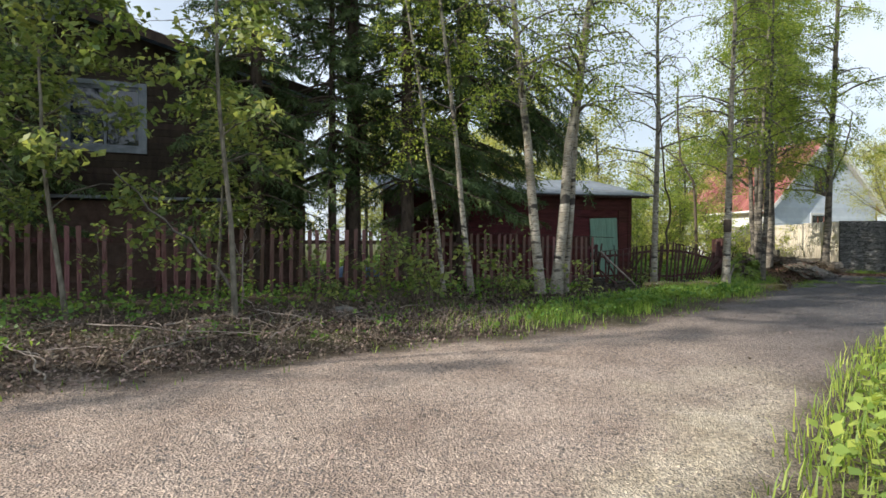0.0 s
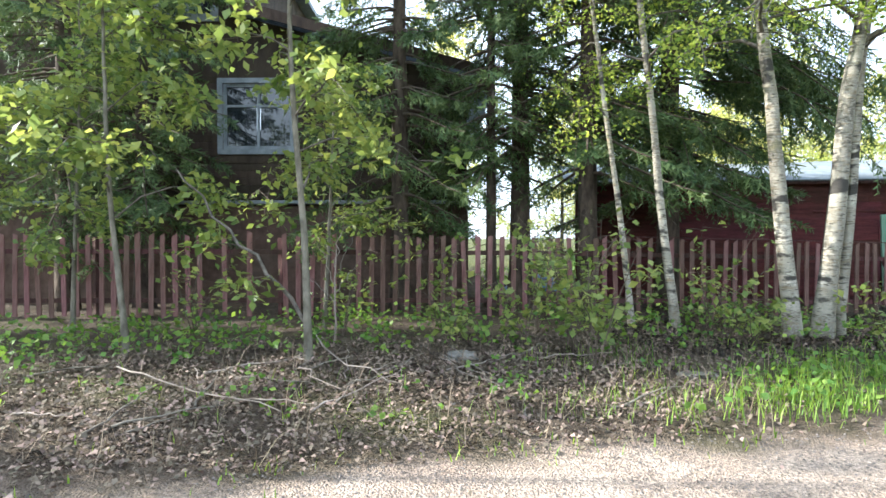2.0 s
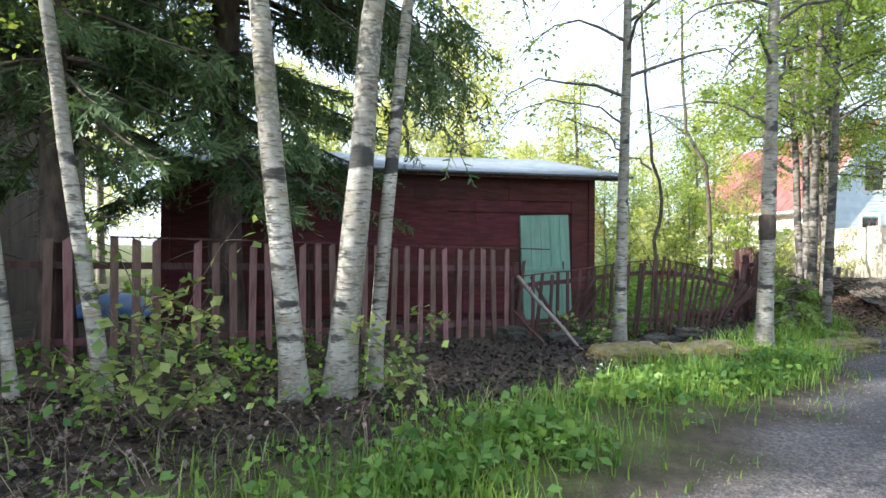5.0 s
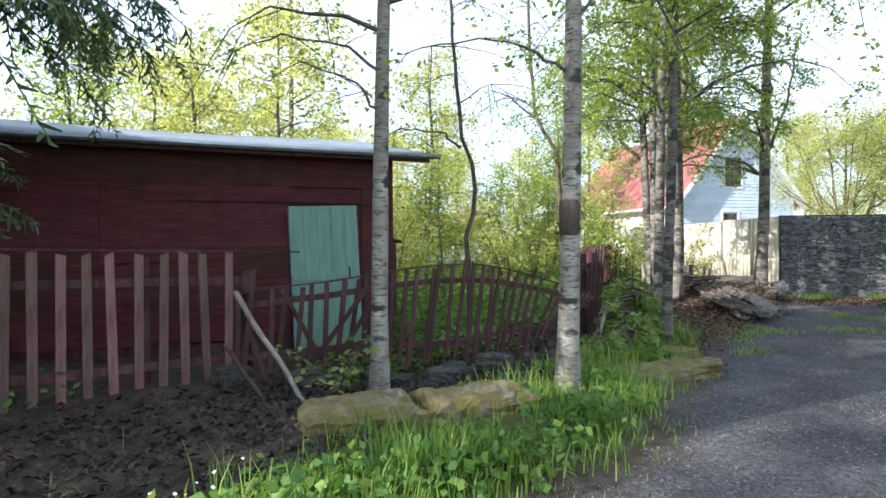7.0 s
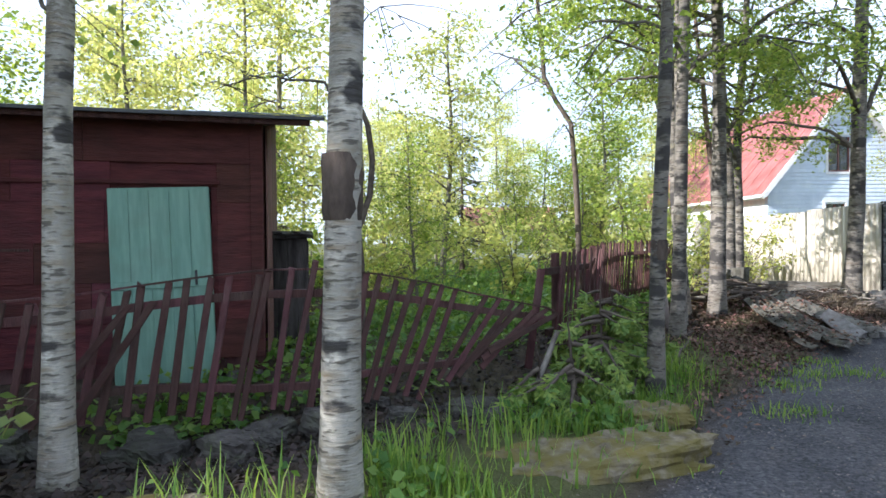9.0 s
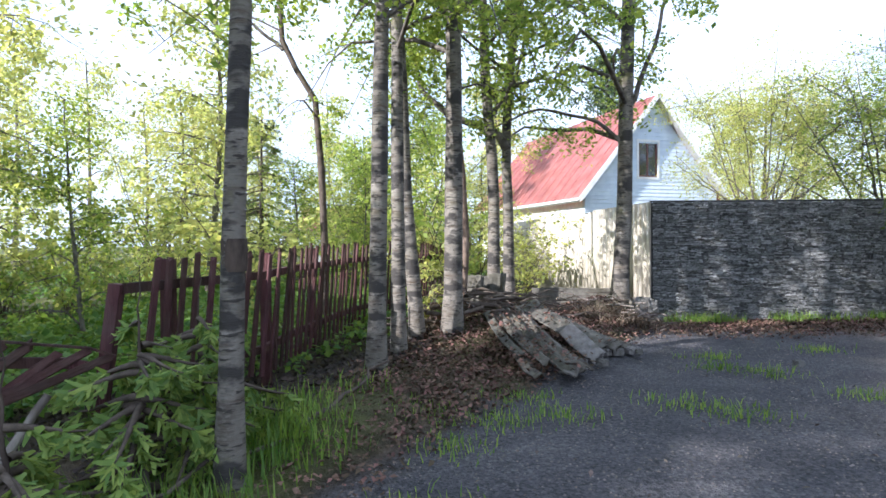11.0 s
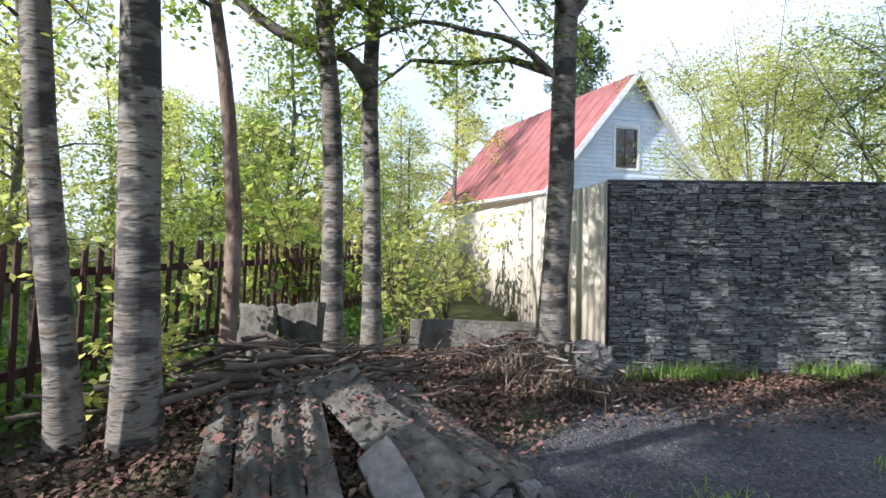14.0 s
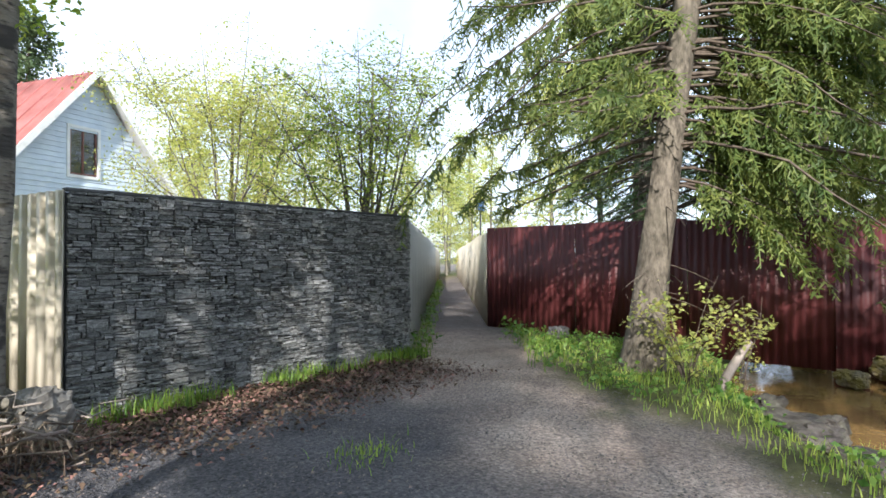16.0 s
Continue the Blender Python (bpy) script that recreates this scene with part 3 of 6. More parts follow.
def picket_fence(line, tops, bottoms, name, label, mat, rail_mat, pitch=0.185, w=0.075, lean=0.0, tilt=0.0, skip=0.03):
    """Upright picket fence along a polyline, with two rails behind and posts."""
    fence = thing(name, label, "fence")
    meshes = [picket_mesh(w, 0.022, 1.0, frand) for _ in range(6)]
    for me in meshes:
        me.materials.append(mat)
    for k in range(len(line) - 1):
        (ax, ay), (bx, by) = line[k], line[k + 1]
        L = math.hypot(bx - ax, by - ay)
        ang = math.degrees(math.atan2(by - ay, bx - ax))
        n = max(1, round(L / pitch))
        nx, ny = -(by - ay) / L, (bx - ax) / L
        for i in range(n):
            u = (i + 0.5) / n
            if frand.random() < skip:
                continue
            x, y = ax + (bx - ax) * u, ay + (by - ay) * u
            z0 = bottoms[k] + (bottoms[k + 1] - bottoms[k]) * u + frand.normal(0, 0.015)
            z1 = tops[k] + (tops[k + 1] - tops[k]) * u + frand.normal(0, 0.014)
            p = new("picket", meshes[int(frand.integers(6))])
            p.parent = fence
            p.matrix_basis = pose(x, y, z0, lean + frand.normal(0, 0.8), tilt + frand.normal(0, 1.0), ang) @ Matrix.Diagonal((1, 1, z1 - z0, 1))
        for f in (0.2, 0.8):
            za, zb = bottoms[k] + (tops[k] - bottoms[k]) * f, bottoms[k + 1] + (tops[k + 1] - bottoms[k + 1]) * f
            part("rail", rail_between((ax + nx * 0.045, ay + ny * 0.045, za), (bx + nx * 0.045, by + ny * 0.045, zb), 0.045, 0.07), rail_mat, fence)
        m = max(1, round(L / 2.6))
        for i in range(m):
            u = (i + 0.3) / m
            x, y = ax + (bx - ax) * u + nx * 0.12, ay + (by - ay) * u + ny * 0.12
            z1 = tops[k] + (tops[k + 1] - tops[k]) * u
            part("post", box(0.09, 0.09, z1 + 0.05, (x, y, (z1 - 0.15) / 2 + 0.02)), rail_mat, fence)
    return fence


def build_shed():
    ang = 23.5
    shed = thing("shed", "weathered red board shed with grey roof behind the picket fence", "shed", (-0.08, 14.25, 0), ang)
    L, D, zf, zb = 6.9, 3.0, 2.55, 3.2
    part("front_wall", wall_with_holes(L, zf, 0.09, [(5.6, 6.42, 0.12, 1.93)], 0.3), M_shed, shed)
    for nm, x in (("left_wall", 0.045), ("right_wall", L - 0.045)):
        bm = bmesh.new()
        f = [bm.verts.new(p) for p in ((x, 0.09, 0.3), (x, D, 0.3), (x, D, zb), (x, 0.09, zf))]
        bm.faces.new(f)
        bmesh.ops.solidify(bm, geom=bm.faces[:], thickness=0.08)
        part(nm, bm, M_shed, shed)
    part("back_wall", box(L, 0.08, zb - 0.3, (L / 2, D + 0.04, (zb + 0.3) / 2)), M_shed, shed)
    part("sill_beam", box(L, 0.14, 0.16, (L / 2, 0.09, 0.22), 0.01), M_picket_dark, shed)
    for x in (0.2, 1.8, 3.5, 5.2, 6.7):
        part("foundation_stone", box(0.35, 0.3, 0.3, (x, 0.12, 0.0), 0.03), M_rock_plain, shed)
    rows, r = 6, np.random.default_rng(3)
    hh = (zf - 0.3) / rows
    for k in range(rows):
        x = 0.0
        while x < L - 0.01:
            e = min(L, x + r.uniform(0.7, 1.9))
            if L - e < 0.5:
                e = L
            z = 0.3 + hh * (k + 0.5)
            spans = [(x, e)]
            if 0.12 < z < 2.0:
                spans = [(a, b) for a, b in ((x, min(e, 5.55)), (max(x, 6.47), e)) if b - a > 0.05]
            for a, b in spans:
                part("board", box(b - a - 0.004, 0.022, hh + 0.02, ((a + b) / 2, -0.018 + r.normal(0, 0.002), z), 0.003, Matrix.Rotation(radians(-1.2), 3, "X")), M_shed, shed)
            x = e
    part("patch_panel", box(1.15, 0.02, 0.62, (4.05, -0.04, 1.55), 0.004), M_shed, shed, "newer red plywood patch")
    part("batten", box(2.2, 0.03, 0.04, (5.4, -0.045, 1.98), 0.004), M_shed, shed)
    part("corner_board", box(0.12, 0.03, zf - 0.28, (L - 0.06, -0.042, (zf + 0.3) / 2), 0.004), M_shed, shed)
    part("corner_board", box(0.12, 0.03, zf - 0.28, (0.06, -0.042, (zf + 0.3) / 2), 0.004), M_shed, shed)
    door = part("door", box(0.88, 0.04, 1.88, (0, 0, 0.92), 0.006), M_green_door, shed, "faded green plank door hanging slightly askew")
    door.matrix_basis = pose(6.02, -0.075, 0.07, -1.5, -1.8, 0)
    for k in range(5):
        part("plank", box(0.17, 0.012, 1.84, (-0.35 + 0.175 * k, -0.026, 0.92), 0.003), M_green_door, door)
    part("ledge", box(0.86, 0.016, 0.07, (0, -0.04, 0.95), 0.004), M_green_door, door)
    part("handle", box(0.02, 0.03, 0.14, (0.3, -0.05, 1.0), 0.005), M_metal, door)
    sl = math.atan2(zb - zf, D)
    bm = bmesh.new()
    nseg = 74
    W = L + 1.15
    V, F = [], []
    for i in range(nseg + 1):
        x = -0.55 + W * i / nseg
        w = 0.003 * math.cos(i * math.pi)
        for yy in (-0.32, D + 0.3):
            V.append((x, yy, zf + 0.11 + (yy * math.tan(sl)) + w + 0.02 * math.sin(x * 1.1)))
    for i in range(nseg):
        F.append((2 * i, 2 * i + 2, 2 * i + 3, 2 * i + 1))
    me = quick("roof", V, F)
    bm.from_mesh(me)
    bmesh.ops.solidify(bm, geom=bm.faces[:], thickness=0.012)
    part("roof", bm, M_tin, shed, "bluish grey corrugated roof sheets")
    part("fascia", box(L + 0.9, 0.03, 0.07, (L / 2, -0.26, zf + 0.0), 0.004), M_picket_dark, shed)
    part("roof_edge", box(L + 1.13, 0.02, 0.035, (L / 2 + 0.02, -0.325, zf + 0.025), 0.004), M_metal, shed, "bent grey sheet roof edge")
    for k in range(8):
        y = 0.1 + (D - 0.1) * (k + 0.5) / 8
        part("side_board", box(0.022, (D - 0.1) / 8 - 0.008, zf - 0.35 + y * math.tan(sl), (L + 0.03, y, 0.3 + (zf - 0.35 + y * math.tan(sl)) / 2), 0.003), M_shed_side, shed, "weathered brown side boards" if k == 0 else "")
    for k in range(9):
        part("rafter", box(0.06, D + 0.4, 0.08, (0.1 + k * (L - 0.2) / 8, D / 2, zf + 0.04 + (D / 2) * math.tan(sl)), rot=Matrix.Rotation(sl, 3, "X")), M_picket_dark, shed)
    return shed


build_shed()
picket_fence(FENCE, (1.55, 1.52, 1.48, 1.37, 1.34), (0.30, 0.28, 0.24, 0.12, 0.10), "picket_fence", "weathered maroon wooden picket fence along the verge", M_picket, M_picket_dark)


cap_fence = thing("fence_cap", "thin maroon strip nailed along the picket tops", "fence strip")
for (ax, ay, az), (bx, by, bz) in (((1.2, 11.72, 1.49), (3.0, 13.18, 1.435)), ((3.02, 13.2, 1.435), (4.95, 14.76, 1.375)), ((4.97, 14.78, 1.375), (5.45, 15.1, 1.36))):
    part("strip", rail_between((ax, ay, az), (bx, by, bz), 0.04, 0.016), M_picket_dark, cap_fence)


def standing(a, b, along):
    """Pose that stands a unit-high mesh from a to b, its width along a direction."""
    a, b = Vector(a), Vector(b)
    z = (b - a).normalized()
    x = (Vector(along) - z * Vector(along).dot(z)).normalized()
    y = z.cross(x)
    m = Matrix((x, y, z)).transposed().to_4x4()
    return Matrix.Translation(a) @ m @ Matrix.Diagonal((1, 1, (b - a).length, 1))


def fallen_fence():
    """Collapsed stretch: pickets fanned over, rails arching up and then sagging to the ground."""
    fence = thing("fallen_fence", "collapsed maroon picket fence leaning and sagging in tall grass", "fence")
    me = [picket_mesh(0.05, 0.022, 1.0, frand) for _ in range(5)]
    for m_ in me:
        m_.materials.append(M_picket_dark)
    us, xs, ys = [0, 0.22, 0.5, 0.75, 1.0], [4.95, 5.96, 7.18, 8.15, 9.1], [14.78, 15.28, 15.9, 16.62, 17.38]
    tops, bases, lean = [0.96, 1.06, 1.23, 0.98, 0.68], [0.20, 0.16, 0.12, 0.12, 0.38], [0.05, 0.14, 0.22, 0.42, 0.8]
    n, prev = 35, None
    for i in range(n):
        u = i / (n - 1)
        x, y = np.interp(u, us, xs), np.interp(u, us, ys)
        along = Vector((np.interp(u + 0.04, us, xs) - np.interp(u - 0.04, us, xs) + 1e-4, np.interp(u + 0.04, us, ys) - np.interp(u - 0.04, us, ys), 0)).normalized()
        ln = np.interp(u, us, lean)
        out = Vector((-along.y, along.x, 0))
        Tp = Vector((x, y, np.interp(u, us, tops) + frand.normal(0, 0.012))) + along * frand.normal(0, 0.02)
        B = Vector((x, y, np.interp(u, us, bases) + frand.normal(0, 0.03))) - along * (ln + frand.normal(0, 0.035)) - out * 0.1
        if frand.random() > 0.07:
            p = new("picket", me[int(frand.integers(5))])
            p.parent = fence
            p.matrix_basis = standing(B, Tp, along)
        now = [B.lerp(Tp, f) + out * 0.035 for f in (0.2, 0.84)] + [Tp + Vector((0, 0, 0.012))]
        if i % 3 == 0 or i == n - 1:
            if prev:
                for a, b, w, h in zip(prev, now, (0.045, 0.045, 0.04), (0.055, 0.06, 0.014)):
                    part("rail", rail_between(a, b, w, h), M_picket_dark, fence)
            prev = now
    for a, b in (((5.0, 14.7, 0.1), (5.12, 14.75, 1.2)), ((5.25, 14.75, 0.05), (4.85, 14.9, 1.05)), ((5.6, 15.35, 0.25), (5.2, 15.4, 0.95)), ((5.5, 14.95, 0.1), (6.15, 15.2, 0.98)), ((5.75, 15.05, 0.1), (6.3, 15.25, 1.0))):
        p = new("picket", me[0])
        p.parent = fence
        p.matrix_basis = standing(a, b, (0.8, 0.5, 0.1))
    part("post", box(0.08, 0.08, 1.15, (5.0, 14.9, 0.6)), M_picket_dark, fence)
    part("post", box(0.08, 0.08, 1.05, (8.88, 17.75, 0.58), rot=Matrix.Rotation(radians(8), 3, "Y")), M_picket_dark, fence)
    return fence


fallen_fence()
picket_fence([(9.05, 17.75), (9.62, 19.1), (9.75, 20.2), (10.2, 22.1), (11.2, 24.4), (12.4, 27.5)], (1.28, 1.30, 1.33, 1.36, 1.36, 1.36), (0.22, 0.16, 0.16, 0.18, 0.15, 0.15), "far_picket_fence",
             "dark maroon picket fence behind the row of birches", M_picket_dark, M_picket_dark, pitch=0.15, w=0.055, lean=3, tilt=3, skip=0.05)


def gable_prism(width, z0, z1, depth, thick=0.12):
    """Triangular gable wall along x from 0 to width, front at y=0."""
    bm = bmesh.new()
    f = bm.faces.new([bm.verts.new(p) for p in ((0, 0, z0), (width, 0, z0), (width / 2, 0, z1))])
    r = bmesh.ops.extrude_face_region(bm, geom=[f])
    for v in r["geom"]:
        if isinstance(v, bmesh.types.BMVert):
            v.co.y += thick
    bmesh.ops.recalc_face_normals(bm, faces=bm.faces[:])
    return bm


def roof_slope(x0, z0, x1, z1, y0, y1, thick=0.08):
    bm = bmesh.new()
    bm.faces.new([bm.verts.new(p) for p in ((x0, y0, z0), (x1, y0, z1), (x1, y1, z1), (x0, y1, z0))])
    bmesh.ops.solidify(bm, geom=bm.faces[:], thickness=thick)
    return bm


def white_house():
    W, D, ze, zr = 7.0, 11.6, 3.6, 7.7
    h = thing("white_house", "white clapboard house with a red metal gable roof beyond the fences", "house", (18.55, 37.75, 0), 14.5)
    hole = (W / 2 - 0.78, W / 2 + 0.22, 4.2, 5.75)
    lowwin = (2.6, 3.5, 1.5, 2.9)
    part("gable_wall", wall_with_holes(W, ze, 0.15, [lowwin]), M_siding_shaded, h)
    sl = (zr - ze) / (W / 2)
    n = 46
    for k in range(n):
        z0, z1 = k * zr / n, (k + 1) * zr / n
        zc = (z0 + z1) / 2
        half = W / 2 if zc < ze else max(0.0, (zr - zc) / sl)
        if half < 0.06:
            continue
        spans = [(W / 2 - half, W / 2 + half)]
        for hx0, hx1, hz0, hz1 in (hole, lowwin):
            if hz0 < zc < hz1:
                spans = [(a, b) for s in spans for a, b in ((s[0], min(s[1], hx0)), (max(s[0], hx1), s[1])) if b - a > 0.02]
        for a, b in spans:
            part("clapboard", box(b - a, 0.03, z1 - z0 + 0.012, ((a + b) / 2, -0.02, zc), rot=Matrix.Rotation(radians(-6), 3, "X")), M_siding_shaded, h)
    bm = bmesh.new()
    for a, b in ((0.0, hole[0]), (hole[1], W)):
        pts = [(a, ze), (b, ze)]
        if a < W / 2 <= b:
            pts += [(b, ze + (W - b) * sl), (W / 2, zr), (a, ze + a * sl)]
        else:
            pts += [(b, ze + min(b, W - b) * sl), (a, ze + min(a, W - a) * sl)]
        bm.faces.new([bm.verts.new((x, 0.0, z)) for x, z in dict.fromkeys(pts)])
    for z0, z1 in ((ze, hole[2]),):
        bm.faces.new([bm.verts.new((x, 0.0, z)) for x, z in ((hole[0], z0), (hole[1], z0), (hole[1], z1), (hole[0], z1))])
    bm.faces.new([bm.verts.new((x, 0.0, z)) for x, z in ((hole[0], hole[3]), (hole[1], hole[3]), (hole[1], ze + (W - hole[1]) * sl), (W / 2, zr), (hole[0], ze + hole[0] * sl))])
    bmesh.ops.solidify(bm, geom=bm.faces[:], thickness=-0.12)
    part("gable_top", bm, M_siding_shaded, h)
    window_unit(h, *hole, -0.03, M_brown_frame, M_white, 1)
    window_unit(h, *lowwin, -0.03, M_brown_frame, M_white, 1)
    part("side_wall", box(0.15, D, ze, (0.075, D / 2 + 0.15, ze / 2)), M_white, h, "white plastered long wall")
    part("side_wall", box(0.15, D, ze, (W - 0.075, D / 2 + 0.15, ze / 2)), M_white, h)
    part("back_wall", box(W, 0.15, ze, (W / 2, D + 0.22, ze / 2)), M_white, h)
    ov = 0.45
    for nm, xe in (("roof_slope", -ov), ("roof_slope", W + ov)):
        roof = part(nm, roof_slope(xe, ze - ov * sl + 0.1, W / 2, zr + 0.1, -0.4, D + 0.5), M_red_roof, h)
        for i in range(17 if xe < 0 else 0):
            y = -0.4 + (D + 0.9) * i / 16
            x0, x1 = xe, W / 2
            a, b = Vector((x0, y, ze - ov * sl + 0.13)), Vector((x1, y, zr + 0.13))
            part("seam", rail_between(a, b, 0.025, 0.03), M_red_roof, roof)
        part("bargeboard", rail_between((xe, -0.46, ze - ov * sl + 0.08), (W / 2, -0.46, zr + 0.08), 0.03, 0.2), M_white, h)
    for xe in (-ov, W + ov):
        part("soffit", roof_slope(xe, ze - ov * sl - 0.02, W / 2, zr - 0.02, -0.43, -0.05, 0.02), M_white, h)
    part("eave_trim", box(0.06, D + 0.8, 0.18, (-ov + 0.03, D / 2, ze - ov * sl + 0.05)), M_white, h)
    part("gutter", box(0.1, D + 0.8, 0.1, (-ov - 0.06, D / 2, ze - ov * sl + 0.06), 0.02), M_white, h)
    return h


white_house()


def dark_house():
    """Tall dark timber house seen through the spruces; its gable faces the track."""
    W, D, ze, zr = 9.5, 8.0, 4.75, 6.05
    c, s = math.cos(radians(30)), math.sin(radians(30))
    h = thing("dark_house", "dark brown timber house with pale window frames behind spruces", "house", (-2.2 - W * c, 12.7 - W * s, 0), 30)
    wins = [(W - 4.92, W - 3.5, 3.27, 4.6)]
    part("front_wall", wall_with_holes(W, ze, 0.2, wins, 2.15), M_house_dark, h)
    part("plinth_wall", box(W + 0.06, 0.24, 2.05, (W / 2, 0.12, 1.1)), M_brown_base, h, "brown boarded ground floor")
    part("ledge", box(W + 0.2, 0.16, 0.07, (W / 2, -0.06, 2.2), 0.01), M_grey_frame, h, "pale ledge between the floors")
    n = 17
    for k in range(n):
        z = 2.25 + (ze - 2.25) * (k + 0.5) / n
        spans = [(0, W)]
        for a, b, lo, hi in wins:
            if lo - 0.1 < z < hi + 0.1:
                spans = [(p, q) for sp in spans for p, q in ((sp[0], min(sp[1], a - 0.1)), (max(sp[0], b + 0.1), sp[1])) if q - p > 0.02]
        for a, b in spans:
            part("board", box(b - a, 0.03, (ze - 2.25) / n - 0.008, ((a + b) / 2, -0.018, z), 0.005), M_house_dark, h)
    bm = bmesh.new()
    f = bm.faces.new([bm.verts.new(p) for p in ((W - 4.9, 0.0, ze), (W, 0.0, ze), (W - 4.9, 0.0, zr))])
    r = bmesh.ops.extrude_face_region(bm, geom=[f])
    for v in r["geom"]:
        if isinstance(v, bmesh.types.BMVert):
            v.co.y += 0.2
    bmesh.ops.recalc_face_normals(bm, faces=bm.faces[:])
    part("gable", bm, M_house_dark, h)
    upper = part("upper_storey", wall_with_holes(W - 4.9, 8.6, 0.2, [(W - 6.2, W - 5.1, 5.95, 7.1)], ze), M_house_dark, h)
    window_unit(upper, W - 6.2, W - 5.1, 5.95, 7.1, 0.0, M_grey_frame, M_grey_frame, 1)
    part("upper_side", box(0.2, D, 8.6 - ze, (W - 5.0, D / 2 + 0.2, (8.6 + ze) / 2)), M_house_dark, h)
    part("upper_side", box(0.2, D, 8.6 - ze, (0.1, D / 2 + 0.2, (8.6 + ze) / 2)), M_house_dark, h)
    part("upper_roof", box(W - 4.2, D + 1.2, 0.14, ((W - 4.9) / 2, D / 2, 8.67)), M_tin, h)
    for a, b, lo, hi in wins:
        window_unit(h, a, b, lo, hi, -0.03, M_grey_frame, M_grey_frame, 1, 0.66)
    for x in (0.1, W - 0.1):
        part("side_wall", box(0.2, D, ze, (x, D / 2 + 0.2, ze / 2)), M_house_dark, h)
    part("back_wall", box(W, 0.2, 5.2, (W / 2, D + 0.3, 2.6)), M_house_dark, h)
    sl = (zr - ze) / 4.9
    part("roof_slope", roof_slope(W + 0.6, ze - 0.6 * sl + 0.1, W - 4.9, zr + 0.1, -0.6, D + 0.6, 0.1), M_tin, h)
    part("bargeboard", rail_between((W + 0.6, -0.62, ze - 0.6 * sl), (W - 4.9, -0.62, zr), 0.03, 0.2), M_house_dark, h)
    return h


dark_house()


def stone_fence():
    """Boundary fence clad in thin grey ledge stone facing the track."""
    f = thing("stone_fence", "grey ledge-stone clad boundary fence with a metal latch", "fence", (15.0, 23.0, 0), math.degrees(math.atan2(-0.2, 4.43)))
    L, H = 4.435, 2.0
    part("backing", box(L, 0.08, H + 0.15, (L / 2, 0.06, H / 2 - 0.085)), M_mortar, f)
    r = np.random.default_rng(5)
    loose, stones = [], []
    shared = []
    for k in range(8):
        bm = box(1, 0.03, 1)
        for v in bm.verts:
            v.co += Vector((r.normal(0, 0.015), r.normal(0, 0.004) if v.co.y < 0 else 0, r.normal(0, 0.06)))
        bmesh.ops.bevel(bm, geom=[e for e in bm.edges if e.verts[0].co.y < 0 and e.verts[1].co.y < 0], offset=0.006, segments=1, affect="EDGES")
        me = bpy.data.meshes.new("stone")
        bm.to_mesh(me)
        bm.free()
        me.materials.append(M_stone)
        shared.append(me)
    # stones of many sizes fitted into a fine grid of courses
    cw, ch = L / 120, (H + 0.12) / 80
    free = np.ones((120, 80), bool)
    for j in range(80):
        for i in range(120):
            if not free[i, j]:
                continue
            w = int(r.choice([1, 2, 2, 3, 3, 4, 5, 6]))
            h = int(r.choice([1, 1, 1, 1, 2])) if w > 1 else 1
            if w == 5 and r.random() < 0.12:
                h = 3
            w, h = min(w, 120 - i), min(h, 80 - j)
            while w > 1 and not free[i:i + w, j].all():
                w -= 1
            while h > 1 and not free[i:i + w, j:j + h].all():
                h -= 1
            free[i:i + w, j:j + h] = False
            y = 0.002 + r.uniform(-0.022, 0.012)
            stones.append(((i + w / 2) * cw, y, (j + h / 2) * ch - 0.12, w * cw - r.uniform(0.006, 0.013), h * ch - r.uniform(0.005, 0.010)))
    stones.sort(key=lambda q: -q[3] * q[4])
    for x, y, zz, w, hh in stones[:300]:
        ob = new("stone", shared[int(r.integers(8))])
        ob.parent = f
        ob.matrix_basis = Matrix.Translation((x, y, zz)) @ Matrix.Diagonal((w, 1, hh, 1))
    loose = stones[300:]
    bm = bmesh.new()
    for x, y, zz, w, hh in loose:
        add_box(bm, w, 0.03, hh, (x, y, zz))
    for v in bm.verts:
        if v.co.y < 0:
            v.co += Vector((r.normal(0, 0.006), r.normal(0, 0.004), r.normal(0, 0.005)))
    tagged(part("ledge_facing", bm, M_stone_rest, f), "thin ledge stone facing", kind="stuff")
    part("cap", box(L + 0.02, 0.09, 0.03, (L / 2, 0.04, H + 0.017), 0.004), M_metal, f)
    latch = part("latch", box(0.03, 0.03, 0.10, (3.62, -0.035, 1.08), 0.006), M_metal, f, "small metal latch")
    part("latch_bar", box(0.02, 0.035, 0.09, (3.68, -0.035, 1.08), 0.005), M_metal, latch)
    return f


stone_fence()


